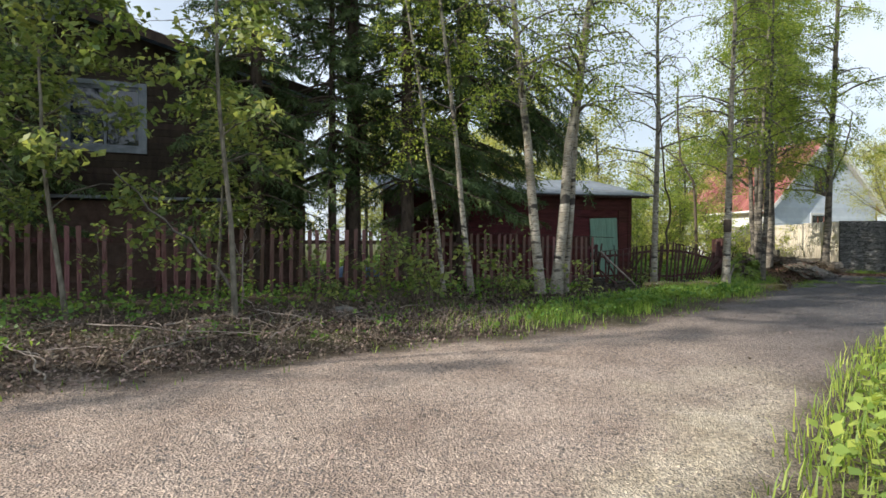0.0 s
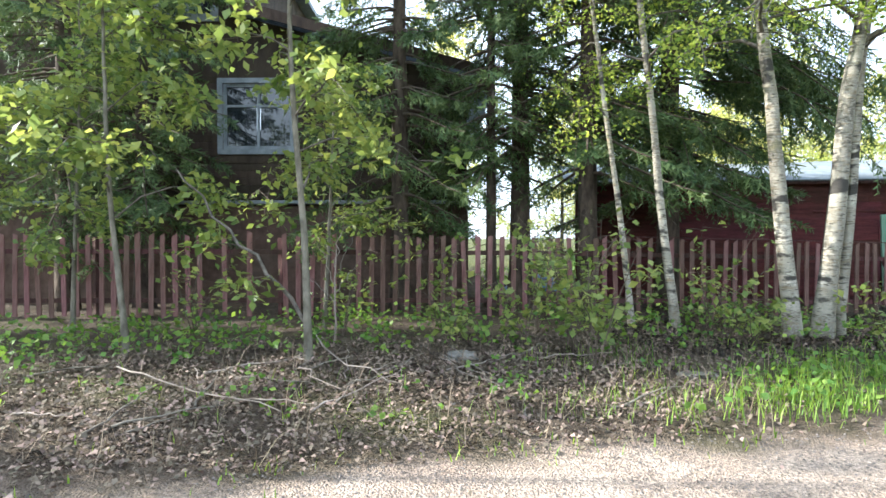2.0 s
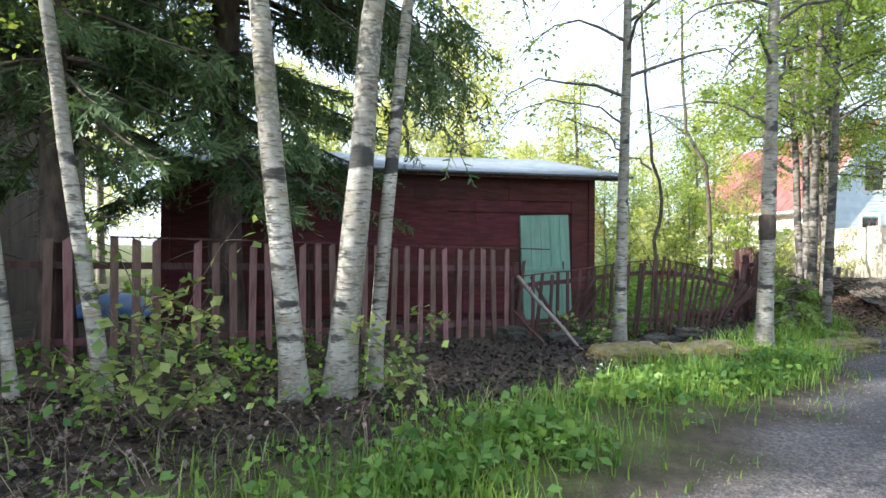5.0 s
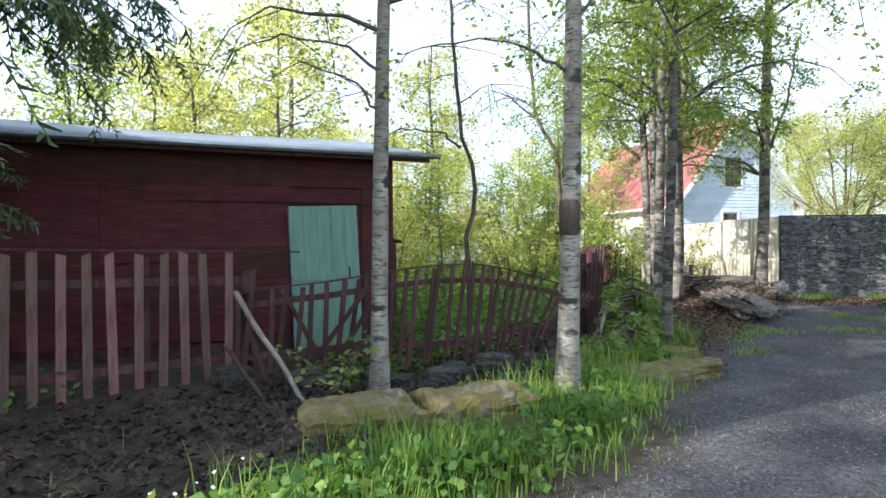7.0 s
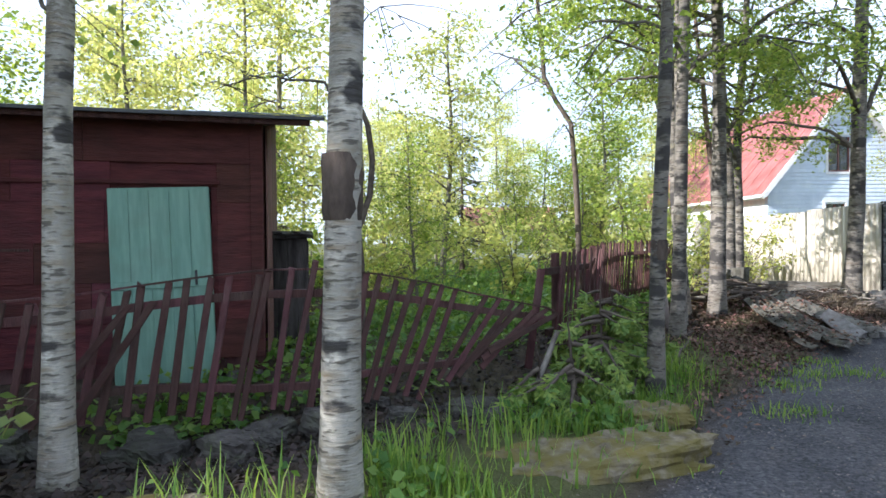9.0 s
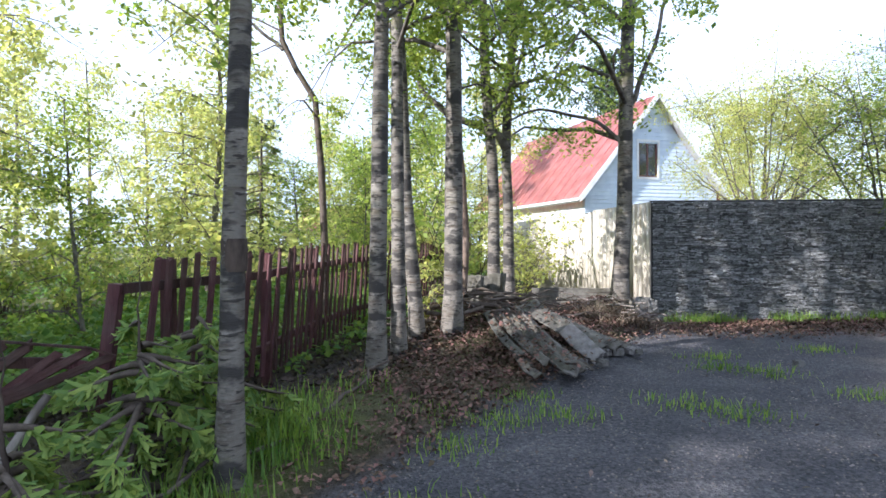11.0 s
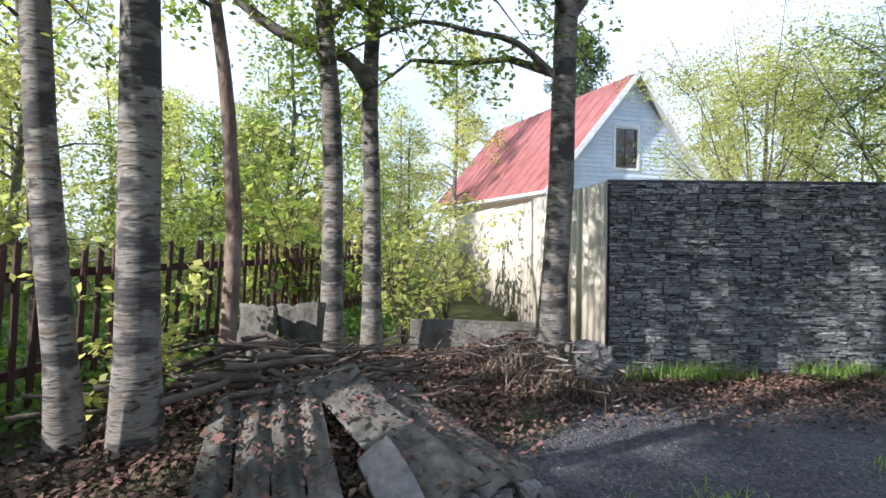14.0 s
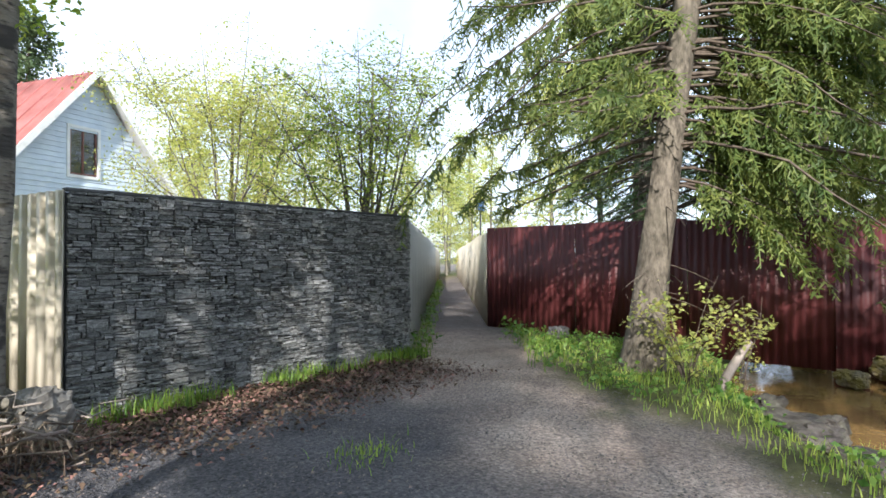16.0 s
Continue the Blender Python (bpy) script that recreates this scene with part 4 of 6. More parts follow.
def sheet_fence(a, b, z0, z1, mat, name, label, pitch=0.2, depth=0.03, panel=2.3):
    """Profiled metal sheet fence from a to b, in panels between posts."""
    (ax, ay), (bx, by) = a, b
    L = math.hypot(bx - ax, by - ay)
    f = thing(name, label, "fence", (ax, ay, 0), math.degrees(math.atan2(by - ay, bx - ax)))
    n = max(1, round(L / panel))
    for k in range(n):
        x0, x1 = L * k / n, L * (k + 1) / n
        V, F = [], []
        x, xs = x0, []
        while x < x1 - 1e-4:
            for dx, y in ((0, 0), (0.42, 0), (0.5, depth), (0.92, depth)):
                if x + dx * pitch < x1:
                    xs.append((x + dx * pitch, y))
            x += pitch
        xs.append((x1 - 0.004, 0))
        for px, py in xs:
            V += [(px, py, z0), (px, py, z1)]
        F = [(2 * i, 2 * i + 2, 2 * i + 3, 2 * i + 1) for i in range(len(xs) - 1)]
        bm = bmesh.new()
        bm.from_mesh(quick("panel", V, F))
        bmesh.ops.solidify(bm, geom=bm.faces[:], thickness=0.006)
        p = part("panel", bm, mat, f)
        p.location.z = 0.02 * math.sin(k * 2.3)
        part("post", box(0.06, 0.06, z1 - z0 + 0.05, (x0 + 0.03, 0.075, (z0 + z1) / 2 - 0.03)), M_metal, f)
    for z in (z0 + 0.3, z1 - 0.25):
        part("rail", box(L, 0.03, 0.04, (L / 2, 0.055, z)), M_metal, f)
    return f


sheet_fence((14.4, 33.0), (14.97, 23.02), 0.0, 2.0, M_beige, "sheet_fence", "beige profiled metal fence beside the birch", pitch=0.17)
sheet_fence((19.46, 22.82), (34.2, 33.0), 0.0, 1.96, M_grey_sheet, "sheet_fence", "grey profiled metal fence along the footpath")
sheet_fence((34.3, 33.1), (52.0, 45.4), 0.0, 1.9, M_beige, "sheet_fence", "beige fence further along the footpath")
sheet_fence((23.0, 23.6), (22.5, 17.7), -0.15, 2.02, M_red_sheet, "red_sheet_fence", "wine-red profiled metal fence under the spruce", pitch=0.12, depth=0.009, panel=2.0)
sheet_fence((23.4, 17.75), (25.4, 8.0), -0.7, 2.0, M_red_sheet, "red_sheet_fence", "wine-red metal fence beside the stream", pitch=0.12, depth=0.009)
sheet_fence((50.0, 42.4), (23.06, 23.66), 0.0, 1.95, M_beige, "sheet_fence", "pale fence on the far side of the footpath")


# ---- trees
def trunk_path(base, tops, r, n=14, wob=0.05):
    """Points up a trunk: base place, then (dx, dy) lean for each metre mark in tops [(z, dx, dy)]."""
    zs = [0] + [t[0] for t in tops]
    xs, ys = [0] + [t[1] for t in tops], [0] + [t[2] for t in tops]
    z = np.linspace(-0.15, zs[-1], n)
    P = np.stack([np.interp(z, zs, xs), np.interp(z, zs, ys), z], 1)
    P[1:, :2] += np.cumsum(r.normal(0, wob * 0.4, (n - 1, 2)), axis=0) * np.linspace(0, 1, n - 1)[:, None]
    return P


def limbs_for(P, R, r, count, lo, length, rise=0.5, droop=0.3, seg=6):
    """Limbs from a trunk path above height lo: list of (points, radii)."""
    out = []
    zmax = P[-1, 2]
    for k in range(count):
        z = lo + (zmax - lo) * ((k + r.uniform(0, 1)) / count) ** 0.9
        z = min(z, zmax * 0.98)
        b = np.array([np.interp(z, P[:, 2], P[:, i]) for i in range(3)])
        rr = float(np.interp(z, P[:, 2], R)) * 0.42
        a = r.uniform(0, 2 * np.pi)
        ln = length * r.uniform(0.55, 1.15) * (1.05 - 0.65 * (z - lo) / (zmax - lo + 1e-6))
        t = np.linspace(0, 1, seg)
        d = np.stack([np.cos(a) * t, np.sin(a) * t, rise * t * (1.2 - t) - droop * t ** 3], 1) * ln
        d[1:] += np.cumsum(r.normal(0, 0.035 * ln, (seg - 1, 3)), axis=0)
        out.append((b + d, np.maximum(rr * (1 - 0.88 * t), 0.004)))
    return out


def twigs_for(limbs, r, each=4, length=0.7, droop=0.6):
    out = []
    for L, rad in limbs:
        for k in range(each):
            u = r.uniform(0.25, 1.0)
            i = u * (len(L) - 1)
            b = L[int(i)] + (L[min(int(i) + 1, len(L) - 1)] - L[int(i)]) * (i % 1)
            d = r.normal(0, 1, 3)
            d[2] = d[2] * 0.3 - droop * 0.4
            d /= np.linalg.norm(d)
            ln = length * r.uniform(0.5, 1.2)
            t = np.linspace(0, 1, 4)[:, None]
            P = b + d * ln * t + np.array([0, 0, -droop * ln * 0.5]) * t ** 2
            out.append((P, np.linspace(0.007, 0.002, 4)))
    return out


def scatter_on(paths, count, spread, r):
    """Places for leaves near the outer ends of twigs."""
    idx = r.integers(0, len(paths), count)
    u = r.beta(2.0, 1.1, count)
    P = np.empty((count, 3))
    A = np.stack([p[0][0] for p in paths]), np.stack([p[0][len(p[0]) // 2] for p in paths]), np.stack([p[0][-1] for p in paths])
    a, m, e = A[0][idx], A[1][idx], A[2][idx]
    P = a * ((1 - u) ** 2)[:, None] + m * (2 * u * (1 - u))[:, None] + e * (u ** 2)[:, None]
    return P + r.normal(0, spread, (count, 3))


def leafy_tree(name, label, category, at, tops, radius, seed, bark, leaf, limbs=16, low=3.0, limb_len=1.8, leaves=5000, leaf_size=0.06,
               twig_each=5, rise=0.5, droop=0.3, twig_len=0.7, spread=0.09, sides=12, turn=0.0, extra=(), group="", flare=0.35, top_r=0.25):
    r = np.random.default_rng(seed)
    t = thing(name, label, category, at, turn, group)
    P = trunk_path(at, tops, r, n=18)
    u = np.clip(P[:, 2] / P[-1, 2], 0, 1)
    R = radius * (1 - (1 - top_r) * u) * (1 + flare * np.exp(-np.maximum(P[:, 2], 0) / 0.18))
    part("trunk", quick("trunk", *tube(P, R, sides, 0.035, r)), bark, t, smooth=True)
    L = limbs_for(P, R, r, limbs, low, limb_len, rise, droop)
    for pts, r0, r1 in extra:
        q = np.array(pts, float)
        s = np.linspace(0, len(q) - 1, 12)
        q = np.stack([np.interp(s, range(len(q)), q[:, i]) for i in range(3)], 1)
        q[1:-1] += r.normal(0, 0.02, (10, 3))
        L.append((q, np.linspace(r0, r1, 12)))
    T = twigs_for(L, r, twig_each, twig_len, droop + 0.2)
    for p, q in L:
        part("limb", quick("limb", *tube(p, q, 6)), M_limb, t, smooth=True)
    tagged(part("twigwork", quick("twigwork", *joined([tube(p, q, 3) for p, q in T])), M_twig, t), kind="stuff")
    if leaves:
        part("crown", quick("crown", *leaf_quads(scatter_on(T, leaves, spread, r), leaf_size, r)), leaf, t, "fresh spring leaves")
    return t


BIRCH = "white-barked birch with small fresh green leaves on the grassy verge"
G1 = "birches along the verge"


def birch(x, y, r, tops, seed, bark=None, low=3.6, limbs=30, limb_len=2.1, leaves=10000, z=None, label=BIRCH, extra=(), top=15.0, **kw):
    tops = [q for q in tops if q[0] < top - 1] + [(top, tops[-1][1] * 1.3, tops[-1][2] * 1.3)]
    return leafy_tree("birch", label, "tree", (x, y, gz(x, y) if z is None else z), tops, r, seed, bark or M_birch, M_leaf_birch, limbs=limbs, low=low,
                      limb_len=limb_len, leaves=leaves, leaf_size=0.065 if bark is None else 0.075, group=G1, extra=extra, **kw)


birch(3.44, 11.0, 0.105, [(1.4, -0.13, -0.05), (3.0, -0.25, -0.1), (9, -0.7, -0.1)], 21, top=9.0, leaves=6500)
birch(3.74, 11.12, 0.12, [(1.5, 0.15, 0.04), (3.2, 0.27, 0.08), (10, 0.8, 0.2)], 22, top=9.0, leaves=6500, label="thick white birch leaning out from the fence side")
birch(3.94, 11.42, 0.07, [(1.6, 0.12, 0.02), (3.5, 0.22, 0.3), (9, 0.7, 0.8)], 23, top=9.0, leaves=6500)
birch(1.58, 10.29, 0.045, [(1.6, -0.17, -0.05), (3.3, -0.4, -0.15), (7, -0.8, -0.1)], 24, top=8.0, leaves=3500, limbs=16, limb_len=1.0, low=2.4, label="slender young birch with pale bark")
birch(2.09, 10.58, 0.062, [(1.6, -0.19, -0.12), (3, -0.31, -0.25), (8, -0.8, -0.3)], 25, top=8.5, leaves=4500, limbs=18, low=3.0, label="slim birch leaning towards the old house")
birch(6.35, 14.38, 0.082, [(1.5, 0.03, 0), (8, 0.1, 0.1)], 26, top=9.0, leaves=2600, extra=[([(0.03, 0, 2.9), (-0.25, 0.05, 3.15), (-0.9, 0.15, 3.3), (-1.5, 0.2, 3.1)], 0.016, 0.005), ([(0.03, 0, 2.55), (-0.25, 0, 2.85), (-0.7, 0, 3.0)], 0.014, 0.004)], low=3.2)
shaggy = birch(8.0, 14.17, 0.095, [(1.5, 0.03, 0), (8, 0.15, 0.1)], 27, top=9.0, leaves=2600, extra=[([(0.0, 0, 2.75), (-0.3, 0.0, 2.95), (-0.8, 0.0, 3.05), (-1.4, 0.0, 2.9)], 0.018, 0.005), ([(0.02, 0, 3.0), (0.25, 0.1, 3.5), (0.5, 0.1, 4.2)], 0.022, 0.008)], low=3.2)
banded = birch(9.92, 16.95, 0.07, [(1.4, 0.05, 0), (3, 0.12, 0), (9, 0.3, 0.2)], 36, M_birch_shaded, leaves=9000, limbs=32, top=10.5, low=3.3, z=0.15, label="slim birch with one dark band beside the ditch")
birch(10.62, 19.15, 0.09, [(2, 0.06, 0), (9, 0.2, 0.1)], 28, M_birch_shaded, leaves=14000, limbs=36, low=3.2, top=10.5, limb_len=2.6, label="tall birch with dark bands at the ditch")
birch(11.05, 20.5, 0.085, [(1.7, -0.13, 0), (3.1, -0.17, 0), (9, -0.5, 0.2)], 29, M_birch_shaded, leaves=14000, limbs=36, low=3.2, top=10.5, limb_len=2.6, label="birch leaning towards the picket fence")
birch(10.83, 19.84, 0.08, [(1.5, 0.0, 0), (9, 0.05, 0.2)], 30, M_birch_shaded, leaves=14000, limbs=36, low=3.2, top=10.5, limb_len=2.6)
birch(11.45, 20.38, 0.115, [(2, 0.03, 0), (3.2, 0.02, 0), (9, -0.1, 0.2)], 31, M_birch_shaded, leaves=14000, limbs=36, low=3.2, top=10.5, limb_len=2.6)
birch(12.25, 22.4, 0.10, [(1.8, 0.01, 0), (3.7, -0.11, 0), (9, -0.2, 0.3)], 32, M_birch_shaded, leaves=14000, limbs=36, low=3.2, top=10.5, limb_len=2.6, extra=[([(0.0, 0, 3.0), (0.35, 0.1, 3.6), (0.6, 0.1, 4.4)], 0.04, 0.02)])
birch(12.58, 22.95, 0.095, [(2, 0.0, 0.0), (2.7, -0.04, 0), (9, 0.5, 0.3)], 33, M_birch_shaded, leaves=14000, limbs=36, low=3.2, top=10.5, limb_len=2.6,
      extra=[([(-0.03, -0.05, 2.62), (-0.2, -0.05, 2.85), (-0.45, -0.05, 2.98), (-0.8, -0.05, 3.1), (-1.1, -0.05, 3.25), (-1.37, -0.05, 3.55), (-1.5, 0, 3.95), (-1.55, 0.1, 5.2)], 0.075, 0.03)], label="birch with one thick limb arching low between the trunks")
leafy_tree("birch", "thin reddish-barked young tree leaning by the fence", "tree", (11.63, 21.3, 0.2), [(1.2, 0.07, 0), (2.2, 0.0, 0), (3.2, -0.12, 0), (6, -0.4, 0.2)], 0.065, 34, M_bark_red, M_leaf_birch, limbs=9, low=2.4, leaves=1800, group=G1)
birch(14.25, 22.55, 0.13, [(1.5, 0.10, 0), (2.6, 0.12, 0), (9, 0.4, 0.2)], 35, M_birch_shaded, z=0.3, low=2.6, limbs=40, limb_len=2.6, leaves=14000,
      extra=[([(0.13, 0, 3.0), (0.4, 0.0, 3.6), (0.75, 0.1, 4.5), (1.0, 0.2, 5.8)], 0.05, 0.02), ([(0.1, 0, 2.6), (-0.4, 0, 3.0), (-1.3, 0.2, 3.2), (-2.1, 0.3, 2.8)], 0.04, 0.01)], label="gnarled birch standing at the corner of the stone fence")
# dark collars where the outer bark has peeled off
for tree, dx, z0, z1, r0 in ((shaggy, 0.032, 1.34, 1.64, 0.094), (banded, 0.045, 1.06, 1.24, 0.071)):
    zz = np.linspace(z0, z1, 7)
    part("bark_band", quick("bark_band", *tube(np.column_stack([np.full(7, dx), np.zeros(7), zz]), r0 * np.array([0.93, 1.0, 1.01, 1.0, 1.01, 1.0, 0.93]), 14, 0.03, np.random.default_rng(9))), M_bark_spruce, tree, "dark brown collar of bared bark", smooth=True)
# saplings in front of the old house
MAPLE = "young maple with yellow-green spring leaves in the leaf litter"
leafy_tree("maple_sapling", MAPLE, "tree", (-0.8, 6.64, 0.22), [(1.5, -0.05, 0), (3, -0.2, 0), (6, -0.3, 0.1)], 0.042, 41, M_bark_grey, M_leaf_maple, limbs=16, low=1.5, limb_len=1.5, leaves=2700, leaf_size=0.12, rise=0.7, droop=0.1,
           extra=[([(0.0, 0.0, 0.35), (-0.35, -0.1, 0.85), (-0.95, -0.25, 1.4), (-1.5, -0.4, 2.0)], 0.025, 0.01)], twig_len=0.5)
leafy_tree("maple_sapling", MAPLE, "tree", (-2.75, 5.95, 0.25), [(1.2, -0.18, 0), (2, -0.3, 0), (5, -0.5, 0.1)], 0.035, 42, M_bark_grey, M_leaf_maple, limbs=14, low=1.2, limb_len=1.5, leaves=3000, leaf_size=0.115, rise=0.7, droop=0.1, twig_len=0.5)
for k, (x, y, s, h) in enumerate(((-4.3, 6.2, 43, 4.5), (-5.6, 5.2, 44, 4.0), (-1.9, 8.1, 46, 3.6), (-7.2, 4.6, 47, 5))):
    leafy_tree("maple_sapling", "thicket maple sapling with yellow-green leaves", "tree", (x, y, gz(x, y)), [(h / 3, 0.1, 0), (h, 0.2, 0.1)], 0.03, s, M_bark_grey, M_leaf_maple, limbs=14, low=0.9, limb_len=1.3, leaves=1700, leaf_size=0.1, rise=0.7, droop=0.1, twig_len=0.5)


def bush(x, y, h, spread_, n, seed, leaf, size, label, stems=9, z=None, lean=0.0):
    """Many thin stems from one root with leaves along them."""
    r = np.random.default_rng(seed)
    b = thing("bush", label, "bush", (x, y, gz(x, y) if z is None else z))
    S = []
    for k in range(stems):
        a, t = r.uniform(0, 2 * np.pi), np.linspace(0, 1, 6)
        ln = h * r.uniform(0.55, 1.1)
        q = np.stack([np.cos(a) * spread_ * t ** 1.4 + lean * t, np.sin(a) * spread_ * t ** 1.4, ln * t * (1.15 - 0.15 * t)], 1)
        q[0, 2] = -0.05
        q[1:] += np.cumsum(r.normal(0, 0.025 * h, (5, 3)), axis=0)
        S.append((q, np.linspace(0.012, 0.003, 6) * max(0.6, h / 2)))
    T = twigs_for(S, r, 6, 0.22 * h, 0.1)
    for p, q in S:
        part("stem", quick("stem", *tube(p, q, 5)), M_twig, b)
    tagged(part("twigwork", quick("twigwork", *joined([tube(p, q * 0.7, 3) for p, q in T])), M_twig, b), kind="stuff")
    part("foliage", quick("foliage", *leaf_quads(scatter_on(T, n, 0.05 * max(0.6, h * 0.6), r), size, r, droop=0.1, width=0.7)), leaf, b)
    return b


BUSHL = "leafy undergrowth bush in front of the picket fence"
for k, (x, y, h, s) in enumerate(((1.72, 7.95, 1.35, 0.45), (1.35, 8.4, 1.5, 0.5), (0.9, 8.2, 1.2, 0.45))):
    bush(x, y, h, s, 170, 130 + k, M_leaf_maple, 0.1, "young maple shoots with yellow-green leaves in the litter", stems=5)
for k, (x, y, h, s) in enumerate(((1.05, 9.7, 1.2, 0.5), (1.55, 8.85, 0.85, 0.45), (0.55, 9.5, 1.0, 0.4), (2.5, 10.6, 1.0, 0.4), (-0.4, 8.6, 0.9, 0.4), (4.35, 11.1, 0.6, 0.35), (2.75, 10.0, 0.75, 0.4), (-1.5, 8.0, 0.9, 0.45), (-3.2, 7.1, 1.0, 0.5), (6.0, 14.1, 0.35, 0.25), (0.1, 8.0, 0.5, 0.3), (3.0, 9.9, 0.5, 0.35))):
    bush(x, y, h * 1.3, s * 1.5, int(50 + 80 * h), 100 + k, M_leaf_maple, 0.095, BUSHL, stems=6)
leafy_tree("bent_tree", "thin crooked dark tree behind the fallen fence", "tree", (7.26, 16.9, 0.0), [(0.6, 0.02, 0), (1.1, 0.02, 0), (1.5, -0.02, 0), (1.95, 0.12, 0.05), (2.45, 0.09, 0.04), (2.72, -0.09, -0.04), (2.95, -0.08, -0.04), (3.4, -0.16, -0.08), (5.5, -0.3, 0)], 0.035, 60, M_twig, M_leaf_birch,
           limbs=5, low=3.2, limb_len=1.0, leaves=420, top_r=0.5, extra=[([(-0.08, -0.03, 2.7), (-0.33, -0.17, 2.89), (-0.67, -0.37, 2.9), (-1.1, -0.5, 2.8)], 0.018, 0.006)])
leafy_tree("bent_tree", "thin crooked dark tree behind the far picket fence", "tree", (9.67, 22.58, 0.1), [(1.2, 0.02, 0), (2.65, -0.02, 0), (3.5, -0.12, 0), (4.2, -0.58, 0), (4.9, -0.62, 0), (5.5, -0.7, 0), (7.5, -0.8, 0)], 0.06, 61, M_twig, M_leaf_birch,
           limbs=8, low=3.0, limb_len=1.6, leaves=800, top_r=0.5, extra=[([(-0.58, 0, 4.2), (-1.1, 0, 4.7), (-1.6, -0.1, 4.85)], 0.03, 0.008)])


# ---- spruces
def spruce(x, y, h, radius, seed, low, reach, mat, bark=M_bark_spruce, label="tall dark spruce with drooping branches", whorl=0.42, per=7, twigs=24, needle=0.09, sub=9, lean=(0, 0), dead=True, bare=0.0, z=None, hang=1.0, clear=None, skirt=()):
    r = np.random.default_rng(seed)
    t = thing("spruce", label, "tree", (x, y, gz(x, y) if z is None else z), 0, "spruces")
    P = trunk_path((x, y, 0), [(h / 2, lean[0], lean[1]), (h, lean[0] * 1.6, lean[1] * 1.6)], r, n=20, wob=0.02)
    u = np.clip(P[:, 2] / h, 0, 1)
    R = radius * (1 - 0.92 * u) * (1 + 0.4 * np.exp(-np.maximum(P[:, 2], 0) / 0.25))
    part("trunk", quick("trunk", *tube(P, R, 14, 0.05, r)), bark, t, smooth=True)
    axes, spr = [], []
    zz = low
    while zz < h - 0.4:
        for k in range(per):
            a = r.uniform(0, 2 * np.pi)
            if clear is not None and zz < 6.5 and math.cos(a - radians(clear)) > 0.82:
                continue
            f = 1 - (zz - low) / (h - low)
            ln = reach * (0.25 + 0.75 * f) * r.uniform(0.7, 1.1)
            b = np.array([np.interp(zz, P[:, 2], P[:, i]) for i in range(3)]) + (0, 0, r.uniform(-0.15, 0.15))
            s = np.linspace(0, 1, 7)
            q = np.stack([np.cos(a) * s, np.sin(a) * s, 0.12 * s - (0.5 + 0.25 * f) * hang * s ** 1.6 + 0.28 * s ** 3], 1) * ln + b
            axes.append((q, np.linspace(0.022, 0.004, 7) * (0.5 + f)))
            side = np.array([-np.sin(a), np.cos(a), 0])
            for m in range(twigs):
                v = r.uniform(0.22 + bare, 1.0)
                i = v * 6
                c = q[int(i)] + (q[min(int(i) + 1, 6)] - q[int(i)]) * (i % 1)
                sg = r.choice([-1, 1])
                tl = (0.22 + 0.38 * (1 - v) + 0.1 * r.random()) * min(1.0, ln / 1.6)
                d = side * sg * r.uniform(0.3, 0.9) + np.array([np.cos(a), np.sin(a), 0]) * r.uniform(0.3, 0.8) + np.array([0, 0, r.uniform(-1.0, -0.25)])
                d /= np.linalg.norm(d)
                spr.append((c, d * tl))
        zz += whorl * r.uniform(0.7, 1.3)
    for a0, a1, count, z0, z1, l0, l1 in skirt:
        for k in range(count):
            a, zz, ln = radians(r.uniform(a0, a1)), r.uniform(z0, z1), r.uniform(l0, l1)
            b = np.array([np.interp(zz, P[:, 2], P[:, i]) for i in range(3)])
            s = np.linspace(0, 1, 7)
            drop = r.uniform(0.45, 0.9)
            q = np.stack([np.cos(a) * s, np.sin(a) * s, 0.15 * s - drop * s ** 1.7], 1) * ln + b
            q[2:] += r.normal(0, 0.03, (5, 3))
            axes.append((q, np.linspace(0.024, 0.005, 7)))
            side = np.array([-np.sin(a), np.cos(a), 0])
            for m in range(46):
                i = r.uniform(0.25, 1.0) * 6
                c = q[int(i)] + (q[min(int(i) + 1, 6)] - q[int(i)]) * (i % 1)
                d = side * r.uniform(-0.8, 0.8) + np.array([np.cos(a), np.sin(a), 0]) * r.uniform(0.0, 0.6) + np.array([0, 0, r.uniform(-1.6, -0.5)])
                spr.append((c, d / np.linalg.norm(d) * r.uniform(0.2, 0.55)))
    tagged(part("branchwork", quick("branchwork", *joined([tube(p, q, 4) for p, q in axes])), M_twig, t), kind="stuff")
    C, D = np.array([s[0] for s in spr]), np.array([s[1] for s in spr])
    n = len(C)
    # each spray: a tapering run of short needle tufts on both sides of a twig
    w = r.normal(0, 1, (n, 3))
    S = np.cross(D, w)
    S /= np.linalg.norm(S, axis=1)[:, None] + 1e-9
    V = []
    dn = D / (np.linalg.norm(D, axis=1)[:, None] + 1e-9)
    for k in range(sub):
        f = (k + 0.5) / sub
        sg = 1 if k % 2 else -1
        c = C + D * f + np.array([0, 0, -0.03 * f])
        ln = needle * (1.15 - 0.6 * f) * r.uniform(0.7, 1.3, (n, 1))
        tip = c + (S * sg * 0.75 + dn * 0.75 + r.normal(0, 0.25, (n, 3))) * ln
        across = dn * 0.017 + r.normal(0, 0.004, (n, 3))
        V.append(np.stack([c - across, c + across, tip + across * 0.35, tip - across * 0.35], 1))
    V.append(np.stack([C + S * 0.006, C - S * 0.006, C + D * 1.08 - S * 0.004, C + D * 1.08 + S * 0.004], 1))
    V = np.concatenate(V).reshape(-1, 3)
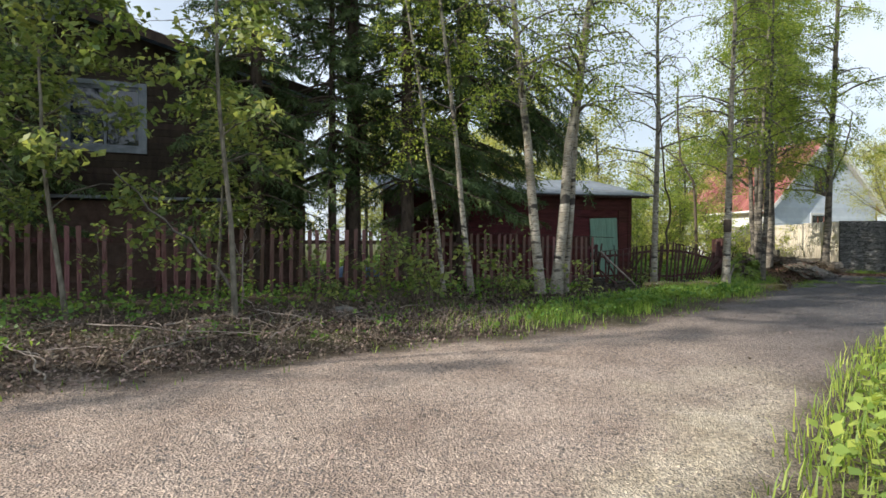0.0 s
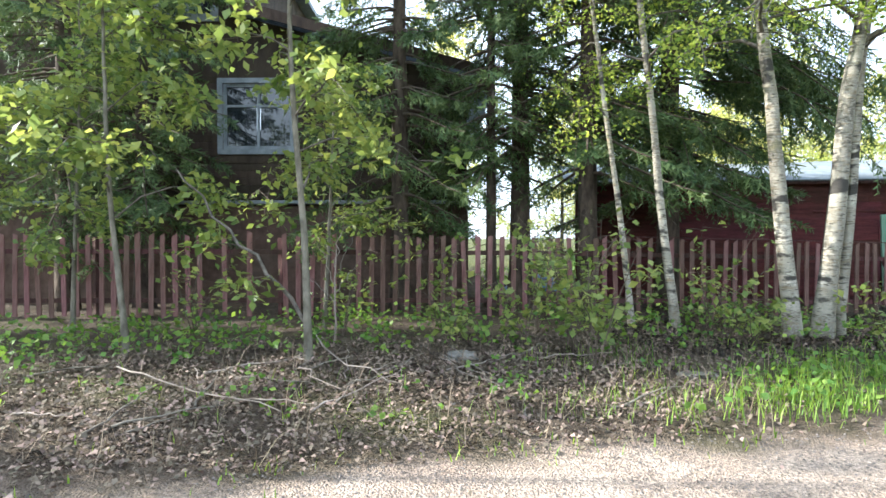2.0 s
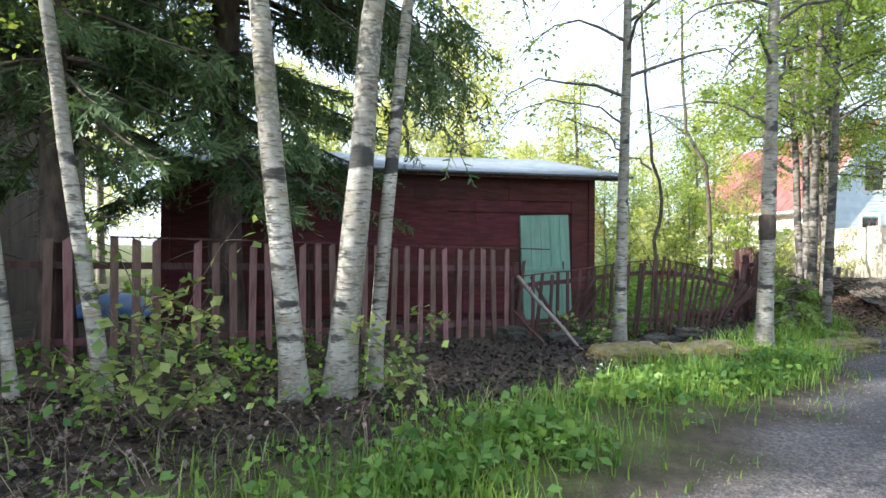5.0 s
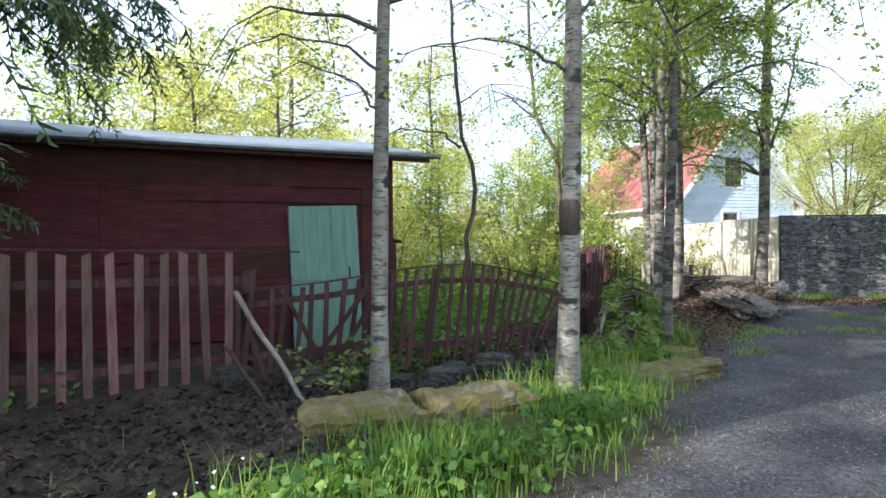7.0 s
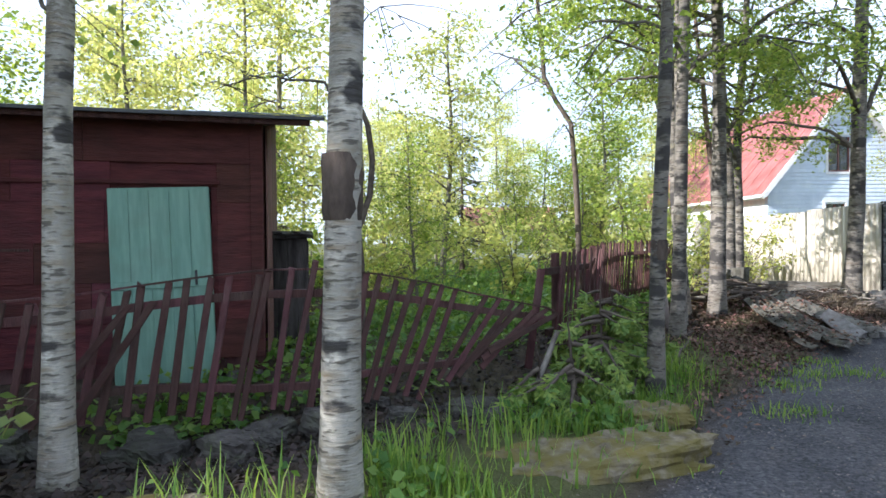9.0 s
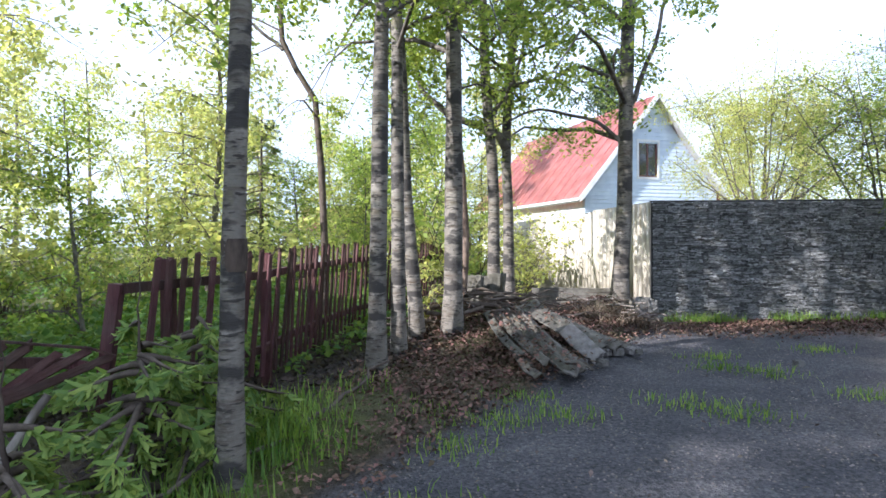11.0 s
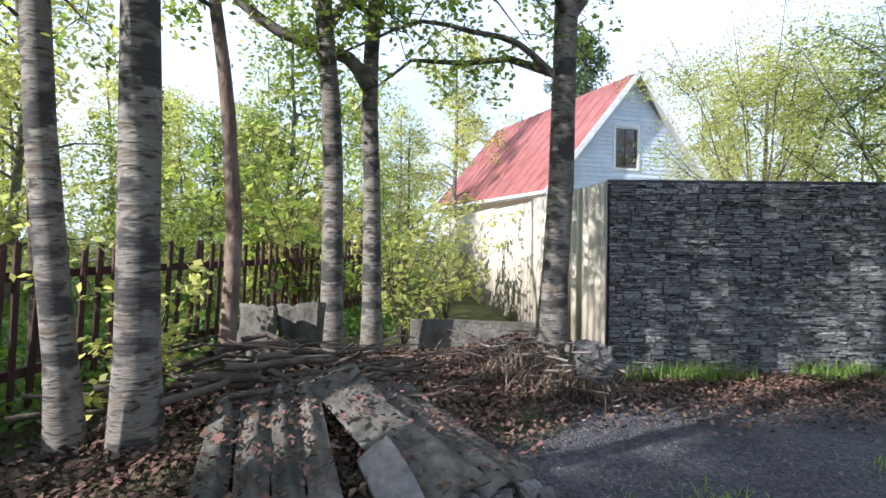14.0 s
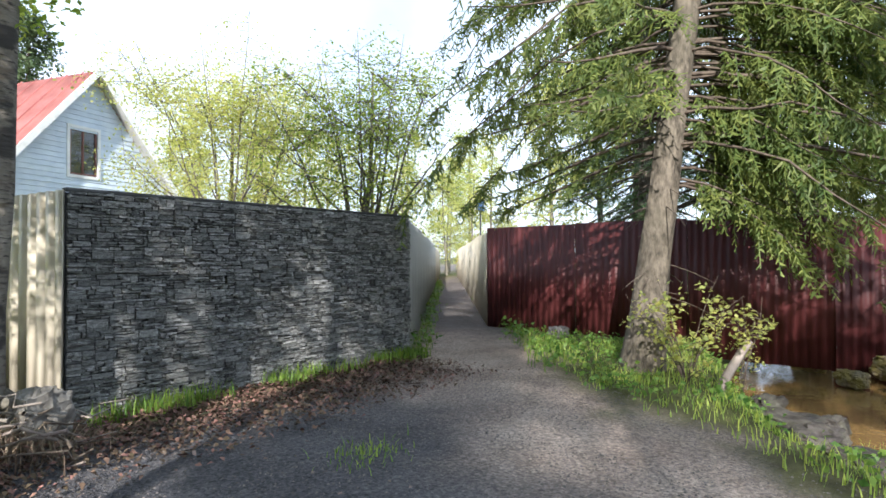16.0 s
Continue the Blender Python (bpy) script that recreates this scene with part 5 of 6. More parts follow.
    part("needles", quick("needles", V, np.arange(len(V)).reshape(-1, 4)), mat, t, "hanging needle sprays")
    if dead:
        D2 = []
        for k in range(26):
            z2, a = r.uniform(0.8, low + 1.0), r.uniform(0, 2 * np.pi)
            b = np.array([np.interp(z2, P[:, 2], P[:, i]) for i in range(3)])
            ln = r.uniform(0.3, 0.9)
            s = np.linspace(0, 1, 4)[:, None]
            D2.append((b + np.array([np.cos(a), np.sin(a), -0.15]) * ln * s + np.array([0, 0, -0.2 * ln]) * s ** 2, np.linspace(0.01, 0.003, 4)))
        tagged(part("dead_brush", quick("dead_brush", *joined([tube(p, q, 4) for p, q in D2])), M_twig, t, "bare dead lower twigs"), kind="stuff")
    return t


DS = "tall dark spruce with drooping branches in front of the old house"
spruce(-1.06, 11.45, 13, 0.10, 71, 2.6, 1.5, M_needle, label="slim dark spruce between house and shed", twigs=12)
spruce(-0.78, 12.1, 15, 0.20, 72, 2.8, 2.0, M_needle, label=DS, twigs=24)
spruce(0.55, 11.75, 14, 0.16, 73, 2.4, 1.9, M_needle, label=DS, twigs=24)
spruce(1.6, 13.1, 15, 0.2, 74, 2.2, 2.1, M_needle, label="dark spruce standing against the shed", twigs=36, per=8, skirt=((-15, 50, 32, 3.9, 6.8, 2.4, 3.5), (-120, -30, 10, 3.0, 6.0, 1.2, 2.2)))
spruce(-2.4, 10.6, 13, 0.17, 75, 1.9, 1.9, M_needle, label=DS)
spruce(-6.6, 8.6, 12, 0.16, 76, 1.8, 1.9, M_needle, label=DS)
spruce(-7.6, 7.8, 13, 0.18, 77, 1.6, 2.1, M_needle, label=DS)
spruce(20.2, 19.7, 15, 0.21, 79, 2.9, 3.0, M_needle_sunlit, M_bark_light, label="big old grey-barked spruce with sunlit drooping branches beside the footpath", twigs=28, per=8, whorl=0.36, lean=(0.25, -0.9), bare=0.0, hang=0.85, clear=225, skirt=((245, 320, 26, 2.7, 6.5, 1.4, 2.8), (60, 150, 20, 3.8, 6.8, 2.2, 3.5), (262, 300, 12, 2.3, 3.6, 0.9, 1.9), (270, 315, 10, 3.4, 5.0, 2.4, 3.4), (100, 145, 10, 5.6, 7.2, 2.6, 3.4), (255, 305, 14, 3.2, 6.0, 1.5, 3.0)))
spruce(24.8, 16.0, 14, 0.24, 80, 2.2, 3.0, M_needle_sunlit, M_bark_light, label="old spruce beyond the red fence by the stream", twigs=20)
for k, (x, y) in enumerate(((27.0, 21.5), (28.5, 15.5), (29.5, 18.5), (26.0, 10.5), (31.5, 23.0), (25.2, 19.6), (26.5, 18.0))):
    spruce(x, y, 14, 0.24, 81 + k, 1.6, 2.9, M_needle, M_bark_light, label="dark spruce behind the red fence", twigs=16)

for k, (x, y) in enumerate([(-14.5, 8.2), (-18.8, 11.0), (-17.6, 8.5)]):
    spruce(x, y, 13, 0.18, 95 + k, 1.2, 2.2, M_needle, label="dark spruce beyond the old house", twigs=12)
# out-of-view spruce, added only to cast shade on the red fence
spruce(14.3, 13.3, 14, 0.2, 98, 2.2, 2.0, M_needle, label="unseen dark spruce added to shade the red fence", twigs=24)
# two spruces never in view, added to throw shade over verge and fence
for k, (x, y, h) in enumerate(((-10.4, 2.5, 11), (-13.0, 0.9, 13))):
    spruce(x, y, h, 0.18, 110 + k, 1.6, 2.0, M_needle, label="unseen dark spruce added to shade the verge and picket fence", twigs=14)

# ---- background trees
def far_tree(seed, h, r0, leaf, n, size, low, ll, label, name="tree", limbs=26, at=(0, 0, 0)):
    return leafy_tree(name, label, "tree", at, [(h * 0.5, 0.3, 0.1), (h, 0.2, 0.3)], r0, seed, M_bark_grey, leaf, limbs=limbs, low=low, limb_len=ll, leaves=n, leaf_size=size, twig_each=6, twig_len=1.0, spread=0.18, rise=0.6, droop=0.15, sides=8, group="trees behind the fences")


FAR = "young leafy tree with bright yellow-green spring foliage behind the fences"
protos = [far_tree(201, 7.5, 0.09, M_leaf_bright, 5200, 0.13, 0.8, 2.3, FAR, at=(6.3, 27.5, 0.1)),
          far_tree(202, 9.0, 0.11, M_leaf_bright, 6000, 0.14, 1.2, 2.7, FAR, at=(2.6, 24.5, 0.1)),
          far_tree(203, 6.0, 0.07, M_leaf_birch, 4600, 0.12, 0.5, 2.0, FAR, at=(10.6, 28.5, 0.1)),
          far_tree(204, 11.0, 0.13, M_leaf_bright, 6500, 0.16, 1.5, 3.0, FAR, at=(15.5, 44.0, 0.1))]
prand = np.random.default_rng(77)
SPOTS = [(0.2, 22.5, 0, 0.7), (-2.8, 20.5, 1, 0.7), (5.0, 30.0, 0, 0.75), (9.0, 32.5, 2, 0.85), (12.3, 34.0, 2, 0.9), (7.5, 38.0, 1, 0.65), (2.0, 34.0, 1, 0.7), (11.3, 44.0, 1, 0.7), (-4.0, 28.0, 1, 1.0),
         (13.0, 30.5, 0, 0.55), (-8.5, 23.0, 3, 1.0), (4.0, 43.0, 1, 0.9), (-3.0, 40.0, 3, 0.8), (29.5, 47.0, 3, 0.8), (33.0, 44.5, 3, 0.8), (8.3, 27.2, 2, 0.6), (28.5, 38.5, 1, 0.75),
         (37.5, 46.0, 3, 0.9), (47.0, 54.0, 3, 1.1), (35.0, 54.0, 3, 0.9), (18.0, 58.0, 3, 0.9), (8.0, 54.0, 3, 0.8), (-10.0, 46.0, 3, 1.1), (31.0, 24.0, 3, 0.9), (36.0, 28.0, 3, 0.9),
         (58.0, 54.0, 3, 1.2), (64.0, 50.0, 3, 1.2), (42.0, 64.0, 3, 1.0), (24.0, 66.0, 3, 1.0), (-4.0, 60.0, 3, 1.0), (-18.0, 34.0, 3, 1.1), (-20.0, 20.0, 3, 1.1), (4.2, 20.6, 2, 0.55), (7.0, 21.0, 2, 0.45),
         (9.9, 26.3, 2, 0.5), (29.0, 32.5, 0, 0.8), (0.5, 50.0, 3, 0.9), (13.0, 50.0, 1, 0.9), (-14.0, 13.0, 1, 0.9), (49.0, 42.6, 1, 0.9), (54.0, 46.2, 3, 0.9), (60.0, 50.0, 3, 1.0), (45.5, 38.0, 0, 0.9), (52.0, 40.5, 3, 0.9), (43.0, 42.5, 0, 0.9), (4.5, 37.0, 1, 0.8), (0.0, 45.0, 3, 0.9), (6.5, 47.0, 3, 0.8), (-1.5, 31.0, 1, 0.8), (2.0, 20.2, 0, 0.75), (0.2, 19.6, 2, 0.85), (3.4, 22.6, 0, 0.8), (1.0, 24.0, 1, 0.7)]
for x, y, k, s in SPOTS:
    copy_thing(protos[k], pose(x, y, 0.05, 0, 0, prand.uniform(0, 360)) @ Matrix.Diagonal((s, s, s * prand.uniform(0.9, 1.15), 1)))


def willow(x, y, h, out, stems, leaves, seed, leaf):
    """Several stems fanning up from one root into a wide rounded crown."""
    r = np.random.default_rng(seed)
    fan = []
    for k in range(stems):
        a, o = k / stems * 2 * np.pi + r.uniform(-0.3, 0.3), out * r.uniform(0.45, 1.0)
        top = h * r.uniform(0.7, 1.0)
        fan.append(([(0, 0, 0.2), (0.3 * o * np.cos(a), 0.3 * o * np.sin(a), 0.35 * top), (0.6 * o * np.cos(a), 0.6 * o * np.sin(a), 0.68 * top), (o * np.cos(a), o * np.sin(a), top)], 0.045, 0.004))
        b = a + r.uniform(-0.6, 0.6)
        fan.append(([(0.3 * o * np.cos(a), 0.3 * o * np.sin(a), 0.35 * top), (0.8 * o * np.cos(b), 0.8 * o * np.sin(b), 0.5 * top), (1.15 * o * np.cos(b), 1.15 * o * np.sin(b), 0.62 * top)], 0.03, 0.006))
        for m in range(3):
            c, f = r.uniform(0, 2 * np.pi), r.uniform(0.55, 0.85)
            x0, y0, z0 = f * o * np.cos(a), f * o * np.sin(a), (0.25 + 0.75 * f) * top * 0.93
            fan.append(([(x0, y0, z0), (x0 + 0.5 * np.cos(c), y0 + 0.5 * np.sin(c), z0 + 0.4), (x0 + 1.1 * np.cos(c), y0 + 1.1 * np.sin(c), z0 + 0.75)], 0.015, 0.004))
    return leafy_tree("willow", "spreading willow with pale green leaves rising behind the stone fence", "tree", (x, y, 0.0), [(1.5, -0.1, 0), (3, 0.1, 0), (h * 0.8, 0.3, 0.2)], 0.09, seed, M_bark_grey, leaf,
                      limbs=10, low=1.6, limb_len=2.0, leaves=leaves, leaf_size=0.08, rise=0.9, droop=0.05, twig_each=16, twig_len=1.0, spread=0.16, extra=fan)


willow(22.6, 26.6, 7.3, 2.5, 8, 13000, 90, M_leaf_birch)
willow(22.2, 31.2, 7.8, 3.2, 9, 27000, 91, M_leaf_bright)
leafy_tree("pine", "tall pine showing over the red roof", "tree", (24.5, 52.0, 0), [(6, 0.2, 0), (14, 0.4, 0)], 0.2, 92, M_bark_spruce, M_pine, limbs=30, low=6.5, limb_len=3.0, leaves=9000, leaf_size=0.22, twig_each=6, twig_len=0.9, spread=0.2)
spruce(6.2, 33.0, 6.0, 0.1, 93, 0.8, 1.5, M_needle_sunlit, label="small spruce far behind the fence", twigs=8, dead=False)
# unseen birches added before the track's start to dapple road and house with shade
for k, (x, y, n, m, top) in enumerate(((-8.2, 0.3, 9000, 12, 10), (-11.5, 2.2, 12000, 24, 15), (-14.5, 0.8, 14000, 24, 15), (-13.2, 3.2, 18000, 30, 15), (-15.5, 5.2, 18000, 30, 15))):
    birch(x, y, 0.07, [(3, 0.1, 0.1), (9, 0.2, 0.2)], 260 + k, leaves=n, limbs=m, low=2.4, limb_len=2.4, z=0.1, top=top)


# ---- water and stones by the stream
def water():
    m = bpy.data.materials.new("brown_water")
    m.use_nodes = True
    n, l = m.node_tree.nodes, m.node_tree.links
    b = n["Principled BSDF"]
    tc = n.new("ShaderNodeTexCoord")
    no = n.new("ShaderNodeTexNoise")
    no.inputs["Scale"].default_value, no.inputs["Detail"].default_value = 1.4, 6
    l.new(tc.outputs["Object"], no.inputs["Vector"])
    ra = n.new("ShaderNodeValToRGB")
    ra.color_ramp.elements[0].color, ra.color_ramp.elements[1].color = (0.11, 0.065, 0.022, 1), (0.24, 0.155, 0.06, 1)
    l.new(no.outputs["Fac"], ra.inputs["Fac"])
    l.new(ra.outputs["Color"], b.inputs["Base Color"])
    b.inputs["Roughness"].default_value = 0.06
    b.inputs["Specular IOR Level"].default_value = 0.5
    rip = n.new("ShaderNodeTexNoise")
    rip.inputs["Scale"].default_value = 7
    l.new(tc.outputs["Object"], rip.inputs["Vector"])
    bp = n.new("ShaderNodeBump")
    bp.inputs["Strength"].default_value, bp.inputs["Distance"].default_value = 0.25, 0.02
    l.new(rip.outputs["Fac"], bp.inputs["Height"])
    l.new(bp.outputs["Normal"], b.inputs["Normal"])
    gx, gy = np.linspace(15.5, 26, 40), np.linspace(9, 19.6, 40)
    X, Y = np.meshgrid(gx, gy, indexing="ij")
    i, j = np.meshgrid(np.arange(39), np.arange(39), indexing="ij")
    F = np.stack([i * 40 + j, (i + 1) * 40 + j, (i + 1) * 40 + j + 1, i * 40 + j + 1], -1).reshape(-1, 4)
    ob = part("water", quick("water", np.stack([X, Y, 0 * X - 0.38], -1).reshape(-1, 3), F), m)
    return tagged(ob, "shallow brown stream water", "water", kind="structure")


water()


def rock(x, y, z, sx, sy, sz, seed, mat, label, turn=0.0, group="", rough=0.12, name="rock"):
    """Boulder: a subdivided box pushed about by noise."""
    bm = bmesh.new()
    bmesh.ops.create_cube(bm, size=1)
    bmesh.ops.subdivide_edges(bm, edges=bm.edges[:], cuts=11, use_grid_fill=True)
    for v in bm.verts:
        p = v.co.copy()
        q = p.normalized() * 0.62
        p = p.lerp(q, 0.42)
        d = noise.fractal(p * 2.2 + Vector((seed * 3.1, seed, 0)), 0.9, 2.0, 5)
        d += 0.45 * noise.fractal(p * 6.5 + Vector((seed, seed * 2.3, 1)), 0.8, 2.0, 4)
        p += p.normalized() * d * rough
        v.co = Vector((p.x * sx, p.y * sy, p.z * sz))
    ob = part(name, bm, mat, smooth=False)
    ob.matrix_basis = pose(x, y, z, 0, 0, turn)
    return tagged(ob, label, "rock", group)


def hewn_block(x, y, sx, sy, z0, z1, turn, seed, label):
    """Rough split stone block with a flat mossy top and broken faces."""
    bm = bmesh.new()
    bmesh.ops.create_cube(bm, size=1)
    bmesh.ops.subdivide_edges(bm, edges=bm.edges[:], cuts=15, use_grid_fill=True)
    for v in bm.verts:
        p = v.co.copy()
        q = Vector((p.x * sx, p.y * sy, p.z * (z1 - z0)))
        e = Vector((seed * 1.7, seed, 0))
        edge = max(abs(p.x), abs(p.y))
        d = noise.fractal(q * 3.0 + e, 0.9, 2.0, 5) * 0.05 + noise.fractal(q * 11.0 + e, 0.8, 2.0, 4) * 0.02
        drop = 0.10 * max(0.0, (edge - 0.36) / 0.14) ** 2 * (p.z > 0.3)
        side = Vector((p.x, p.y, 0)) * d * 2.2
        v.co = q + side + Vector((0, 0, d * 0.8 - drop * (0.5 + noise.noise(q * 4 + e))))
    ob = part("rock", bm, M_rock)
    ob.matrix_basis = pose(x, y, (z0 + z1) / 2, 0, 0, turn)
    return tagged(ob, label, "rock")


hewn_block(6.36, 13.32, 0.86, 0.62, -0.15, 0.30, 20, 1.0, "split stone block with moss patches at the birches")
hewn_block(7.2, 13.66, 0.84, 0.58, -0.15, 0.30, 24, 2.0, "mossy split stone block beside its other half")
rock(9.26, 15.26, 0.0, 1.4, 0.5, 0.28, 2, M_rock, "long flat mossy rock sunk at the edge of the track", 32, rough=0.16)
rock(9.75, 16.2, 0.02, 0.5, 0.35, 0.22, 3, M_rock, "small mossy rock beside the track", 20)
rock(22.2, 21.7, 0.05, 0.42, 0.3, 0.3, 4, M_rock_plain, "pale boulder below the red fence", 10)
rock(0.42, 7.6, 0.2, 0.3, 0.22, 0.18, 5, M_rock_plain, "grey stone in the leaf litter", 30)
rock(2.6, 8.3, 0.12, 0.34, 0.22, 0.12, 6, M_rock_plain, "flat grey stone in the grass", 30)
rr = np.random.default_rng(8)
for k, (x, y, s) in enumerate(((19.75, 18.08, 0.7), (19.35, 17.8, 0.6), (18.8, 17.45, 0.4), (20.5, 18.35, 0.35), (19.9, 17.7, 0.3))):
    rock(x, y, -0.35, s, s * 0.7, 0.28, 20 + k, M_rock_dark, "brown-grey stone at the water's edge", rr.uniform(0, 180), "stones by the stream")
for k in range(26):
    x, y = rr.uniform(22.2, 23.7), rr.uniform(12.8, 18.6)
    s = rr.uniform(0.2, 0.55)
    rock(x, y, -0.32 + 0.22 * (x - 22.2), s, s * 0.75, s * 0.6, 40 + k, M_rock, "grey stone heaped below the red fence", rr.uniform(0, 180), "stones by the stream")
for k in range(9):
    a = rr.uniform(0, 1)
    rock(12.6 + a * 1.1, 19.3 + a * 0.9 + rr.uniform(-0.2, 0.4), 0.1, rr.uniform(0.08, 0.2), rr.uniform(0.07, 0.14), rr.uniform(0.06, 0.12), 80 + k, M_rock_plain, "small broken stone at the slate heap", rr.uniform(0, 180), "rubble at the heap")
for k in range(20):
    u = (k + rr.uniform(0, 1)) / 20
    x, y = 5.0 + 4.0 * u + rr.normal(0, 0.15), 14.35 + 2.3 * u + rr.normal(0, 0.2)
    q = rr.uniform(0.14, 0.42)
    rock(x, y, gz(x, y) + 0.05, q, q * 0.75, q * 0.6, 130 + k, M_rock_dark, "dark damp stone in the ditch under the fallen fence", rr.uniform(0, 180), "ditch stones")
rock(15.1, 19.6, 0.03, 0.1, 0.08, 0.08, 95, M_rock_plain, "fist-sized stone on the gravel", 15)
rock(14.55, 22.3, 0.3, 0.35, 0.25, 0.35, 96, M_rock_plain, "pale stone among birch roots", 15)


# ---- heap of broken roofing slates
def slate(a, b, w, seed, label="broken grey corrugated roofing slate on the heap", waves=2.0, roll=0.0, mat=None):
    """A corrugated slate strip lying from a to b with ragged ends."""
    r = np.random.default_rng(seed)
    a, b = Vector(a), Vector(b)
    L = (b - a).length
    n, m = 12, 18
    rag0, rag1 = np.cumsum(r.normal(0, 0.008, n + 1)), np.cumsum(r.normal(0, 0.01, n + 1))
    V = []
    for i in range(n + 1):
        u = i / n - 0.5
        for j in range(m + 1):
            v = j / m
            y = v * L + (rag0[i] if j == 0 else 0) + (rag1[i] if j == m else 0)
            V.append((u * w * (1 + 0.08 * math.sin(v * 5 + seed)), y, 0.024 * math.cos(u * waves * 2 * math.pi) - 0.04 * math.sin(v * 3.1)))
    F = [(i * (m + 1) + j, (i + 1) * (m + 1) + j, (i + 1) * (m + 1) + j + 1, i * (m + 1) + j + 1) for i in range(n) for j in range(m)]
    bm = bmesh.new()
    bm.from_mesh(quick("slate", V, F))
    bmesh.ops.solidify(bm, geom=bm.faces[:], thickness=0.012)
    ob = part("slate", bm, mat or M_slate)
    ob.matrix_basis = Matrix.Translation(a) @ (b - a).to_track_quat("Y", "Z").to_matrix().to_4x4() @ pose(0, 0, 0, 0, roll, 0)
    return tagged(ob, label, "slate", "slate heap")


SL = [((11.90, 20.46, 0.52), (12.08, 19.36, 0.24), 0.15), ((12.07, 19.5, 0.24), (12.17, 19.08, 0.11), 0.15), ((12.01, 20.64, 0.55), (12.29, 19.2, 0.20), 0.15), ((12.13, 20.66, 0.56), (12.49, 19.12, 0.13), 0.15),
      ((12.26, 20.70, 0.56), (12.65, 19.16, 0.13), 0.15), ((12.40, 20.78, 0.60), (13.10, 19.86, 0.22), 0.34), ((12.66, 20.95, 0.52), (13.30, 20.12, 0.19), 0.24), ((12.84, 21.0, 0.44), (13.48, 20.28, 0.15), 0.2)]
for k, (a, b, w) in enumerate(SL):
    slate(a, b, w, 300 + k, roll=(-16, -6, -4, 2, 6, 14, 10, 4)[k], waves=(1, 1, 1.2, 1.2, 1.2, 0.5, 0.8, 0.6)[k])
slate((12.68, 20.05, 0.40), (12.90, 19.58, 0.16), 0.19, 320, "pale clean face of a broken slate", 0.3, 40, M_rock_plain)
slate((12.55, 19.25, 0.16), (12.40, 18.98, 0.12), 0.16, 323, "broken corner of grey slate at the heap foot", 0.4, -8)
slate((11.72, 21.55, 0.40), (11.80, 21.62, 0.90), 0.55, 321, "grey slate leaning between the birches", 2)
slate((12.05, 21.6, 0.40), (12.1, 21.68, 0.90), 0.45, 322, "grey slate leaning between the birches", 2)


def slab(a, b, z0, z1, t, mat, label):
    (ax, ay), (bx, by) = a, b
    L = math.hypot(bx - ax, by - ay)
    bm = box(L, t, z1 - z0, (L / 2, 0, (z0 + z1) / 2), 0.008)
    bmesh.ops.subdivide_edges(bm, edges=[e for e in bm.edges if e.calc_length() > 0.3], cuts=6)
    for v in bm.verts:
        v.co += Vector((0, noise.noise(v.co * 1.7) * 0.02, noise.noise(v.co * 2.3) * 0.015))
    ob = part("slate_sheet", bm, mat)
    ob.matrix_basis = pose(ax, ay, 0, -6, 0, math.degrees(math.atan2(by - ay, bx - ax)))
    return tagged(ob, label, "slate")


slab((12.95, 22.9), (14.2, 22.66), 0.12, 0.62, 0.02, M_slate, "long grey slate sheet standing on edge by the birch")


# ---- fallen sticks and brushwood
def stick(a, b, r0, r1, seed, mat=None, label="dead stick lying on the ground", sag=0.03, name="dead_branch"):
    r = np.random.default_rng(seed)
    t = np.linspace(0, 1, 8)[:, None]
    P = np.array(a) * (1 - t) + np.array(b) * t
    ln = np.linalg.norm(np.array(b) - np.array(a))
    P[1:-1] += r.normal(0, sag * ln, (6, 3)) * (1, 1, 0.4)
    ob = part(name, quick(name, *tube(P, np.linspace(r0, r1, 8), 6)), mat or M_deadwood, smooth=True)
    return tagged(ob, label, "branch", "fallen branches")


sr = np.random.default_rng(15)
for k in range(46):
    x = sr.uniform(-5.5, 2.4)
    d = sr.uniform(0.25, 1.9)
    y = float(np.interp(x, EX, EY)) + d / 0.66
    a, ln = sr.uniform(0, math.pi), sr.uniform(0.25, 1.1)
    x2, y2 = x + math.cos(a) * ln, y + math.sin(a) * ln
    stick((x, y, gz(x, y) + 0.03), (x2, y2, gz(x2, y2) + 0.03 + sr.uniform(0, 0.12)), sr.uniform(0.005, 0.013), 0.003, 400 + k, label="pale dead stick lying on the leaf litter")
stick((-0.95, 6.6, 0.28), (0.35, 5.9, 0.2), 0.012, 0.005, 460, label="long pale bent stick by the maple", sag=0.06)
stick((-0.75, 6.7, 0.5), (0.6, 6.2, 0.2), 0.008, 0.004, 461, label="long pale bent stick by the maple", sag=0.08)
stick((-2.0, 5.4, 0.3), (0.2, 5.3, 0.24), 0.01, 0.004, 462, label="long dark stick across the litter")
stick((5.05, 14.45, 1.0), (5.9, 13.75, 0.1), 0.03, 0.02, 463, label="grey pole leaning from the fence end", name="pole", sag=0.008)
stick((5.0, 14.3, 0.55), (5.55, 13.9, 0.05), 0.022, 0.018, 464, M_picket_dark, "broken maroon lath leaning at the fence end", name="pole", sag=0.008)
stick((8.86, 16.5, 0.12), (9.08, 16.77, 0.6), 0.026, 0.022, 465, label="broken grey pole in the fallen fence", name="pole", sag=0.006)
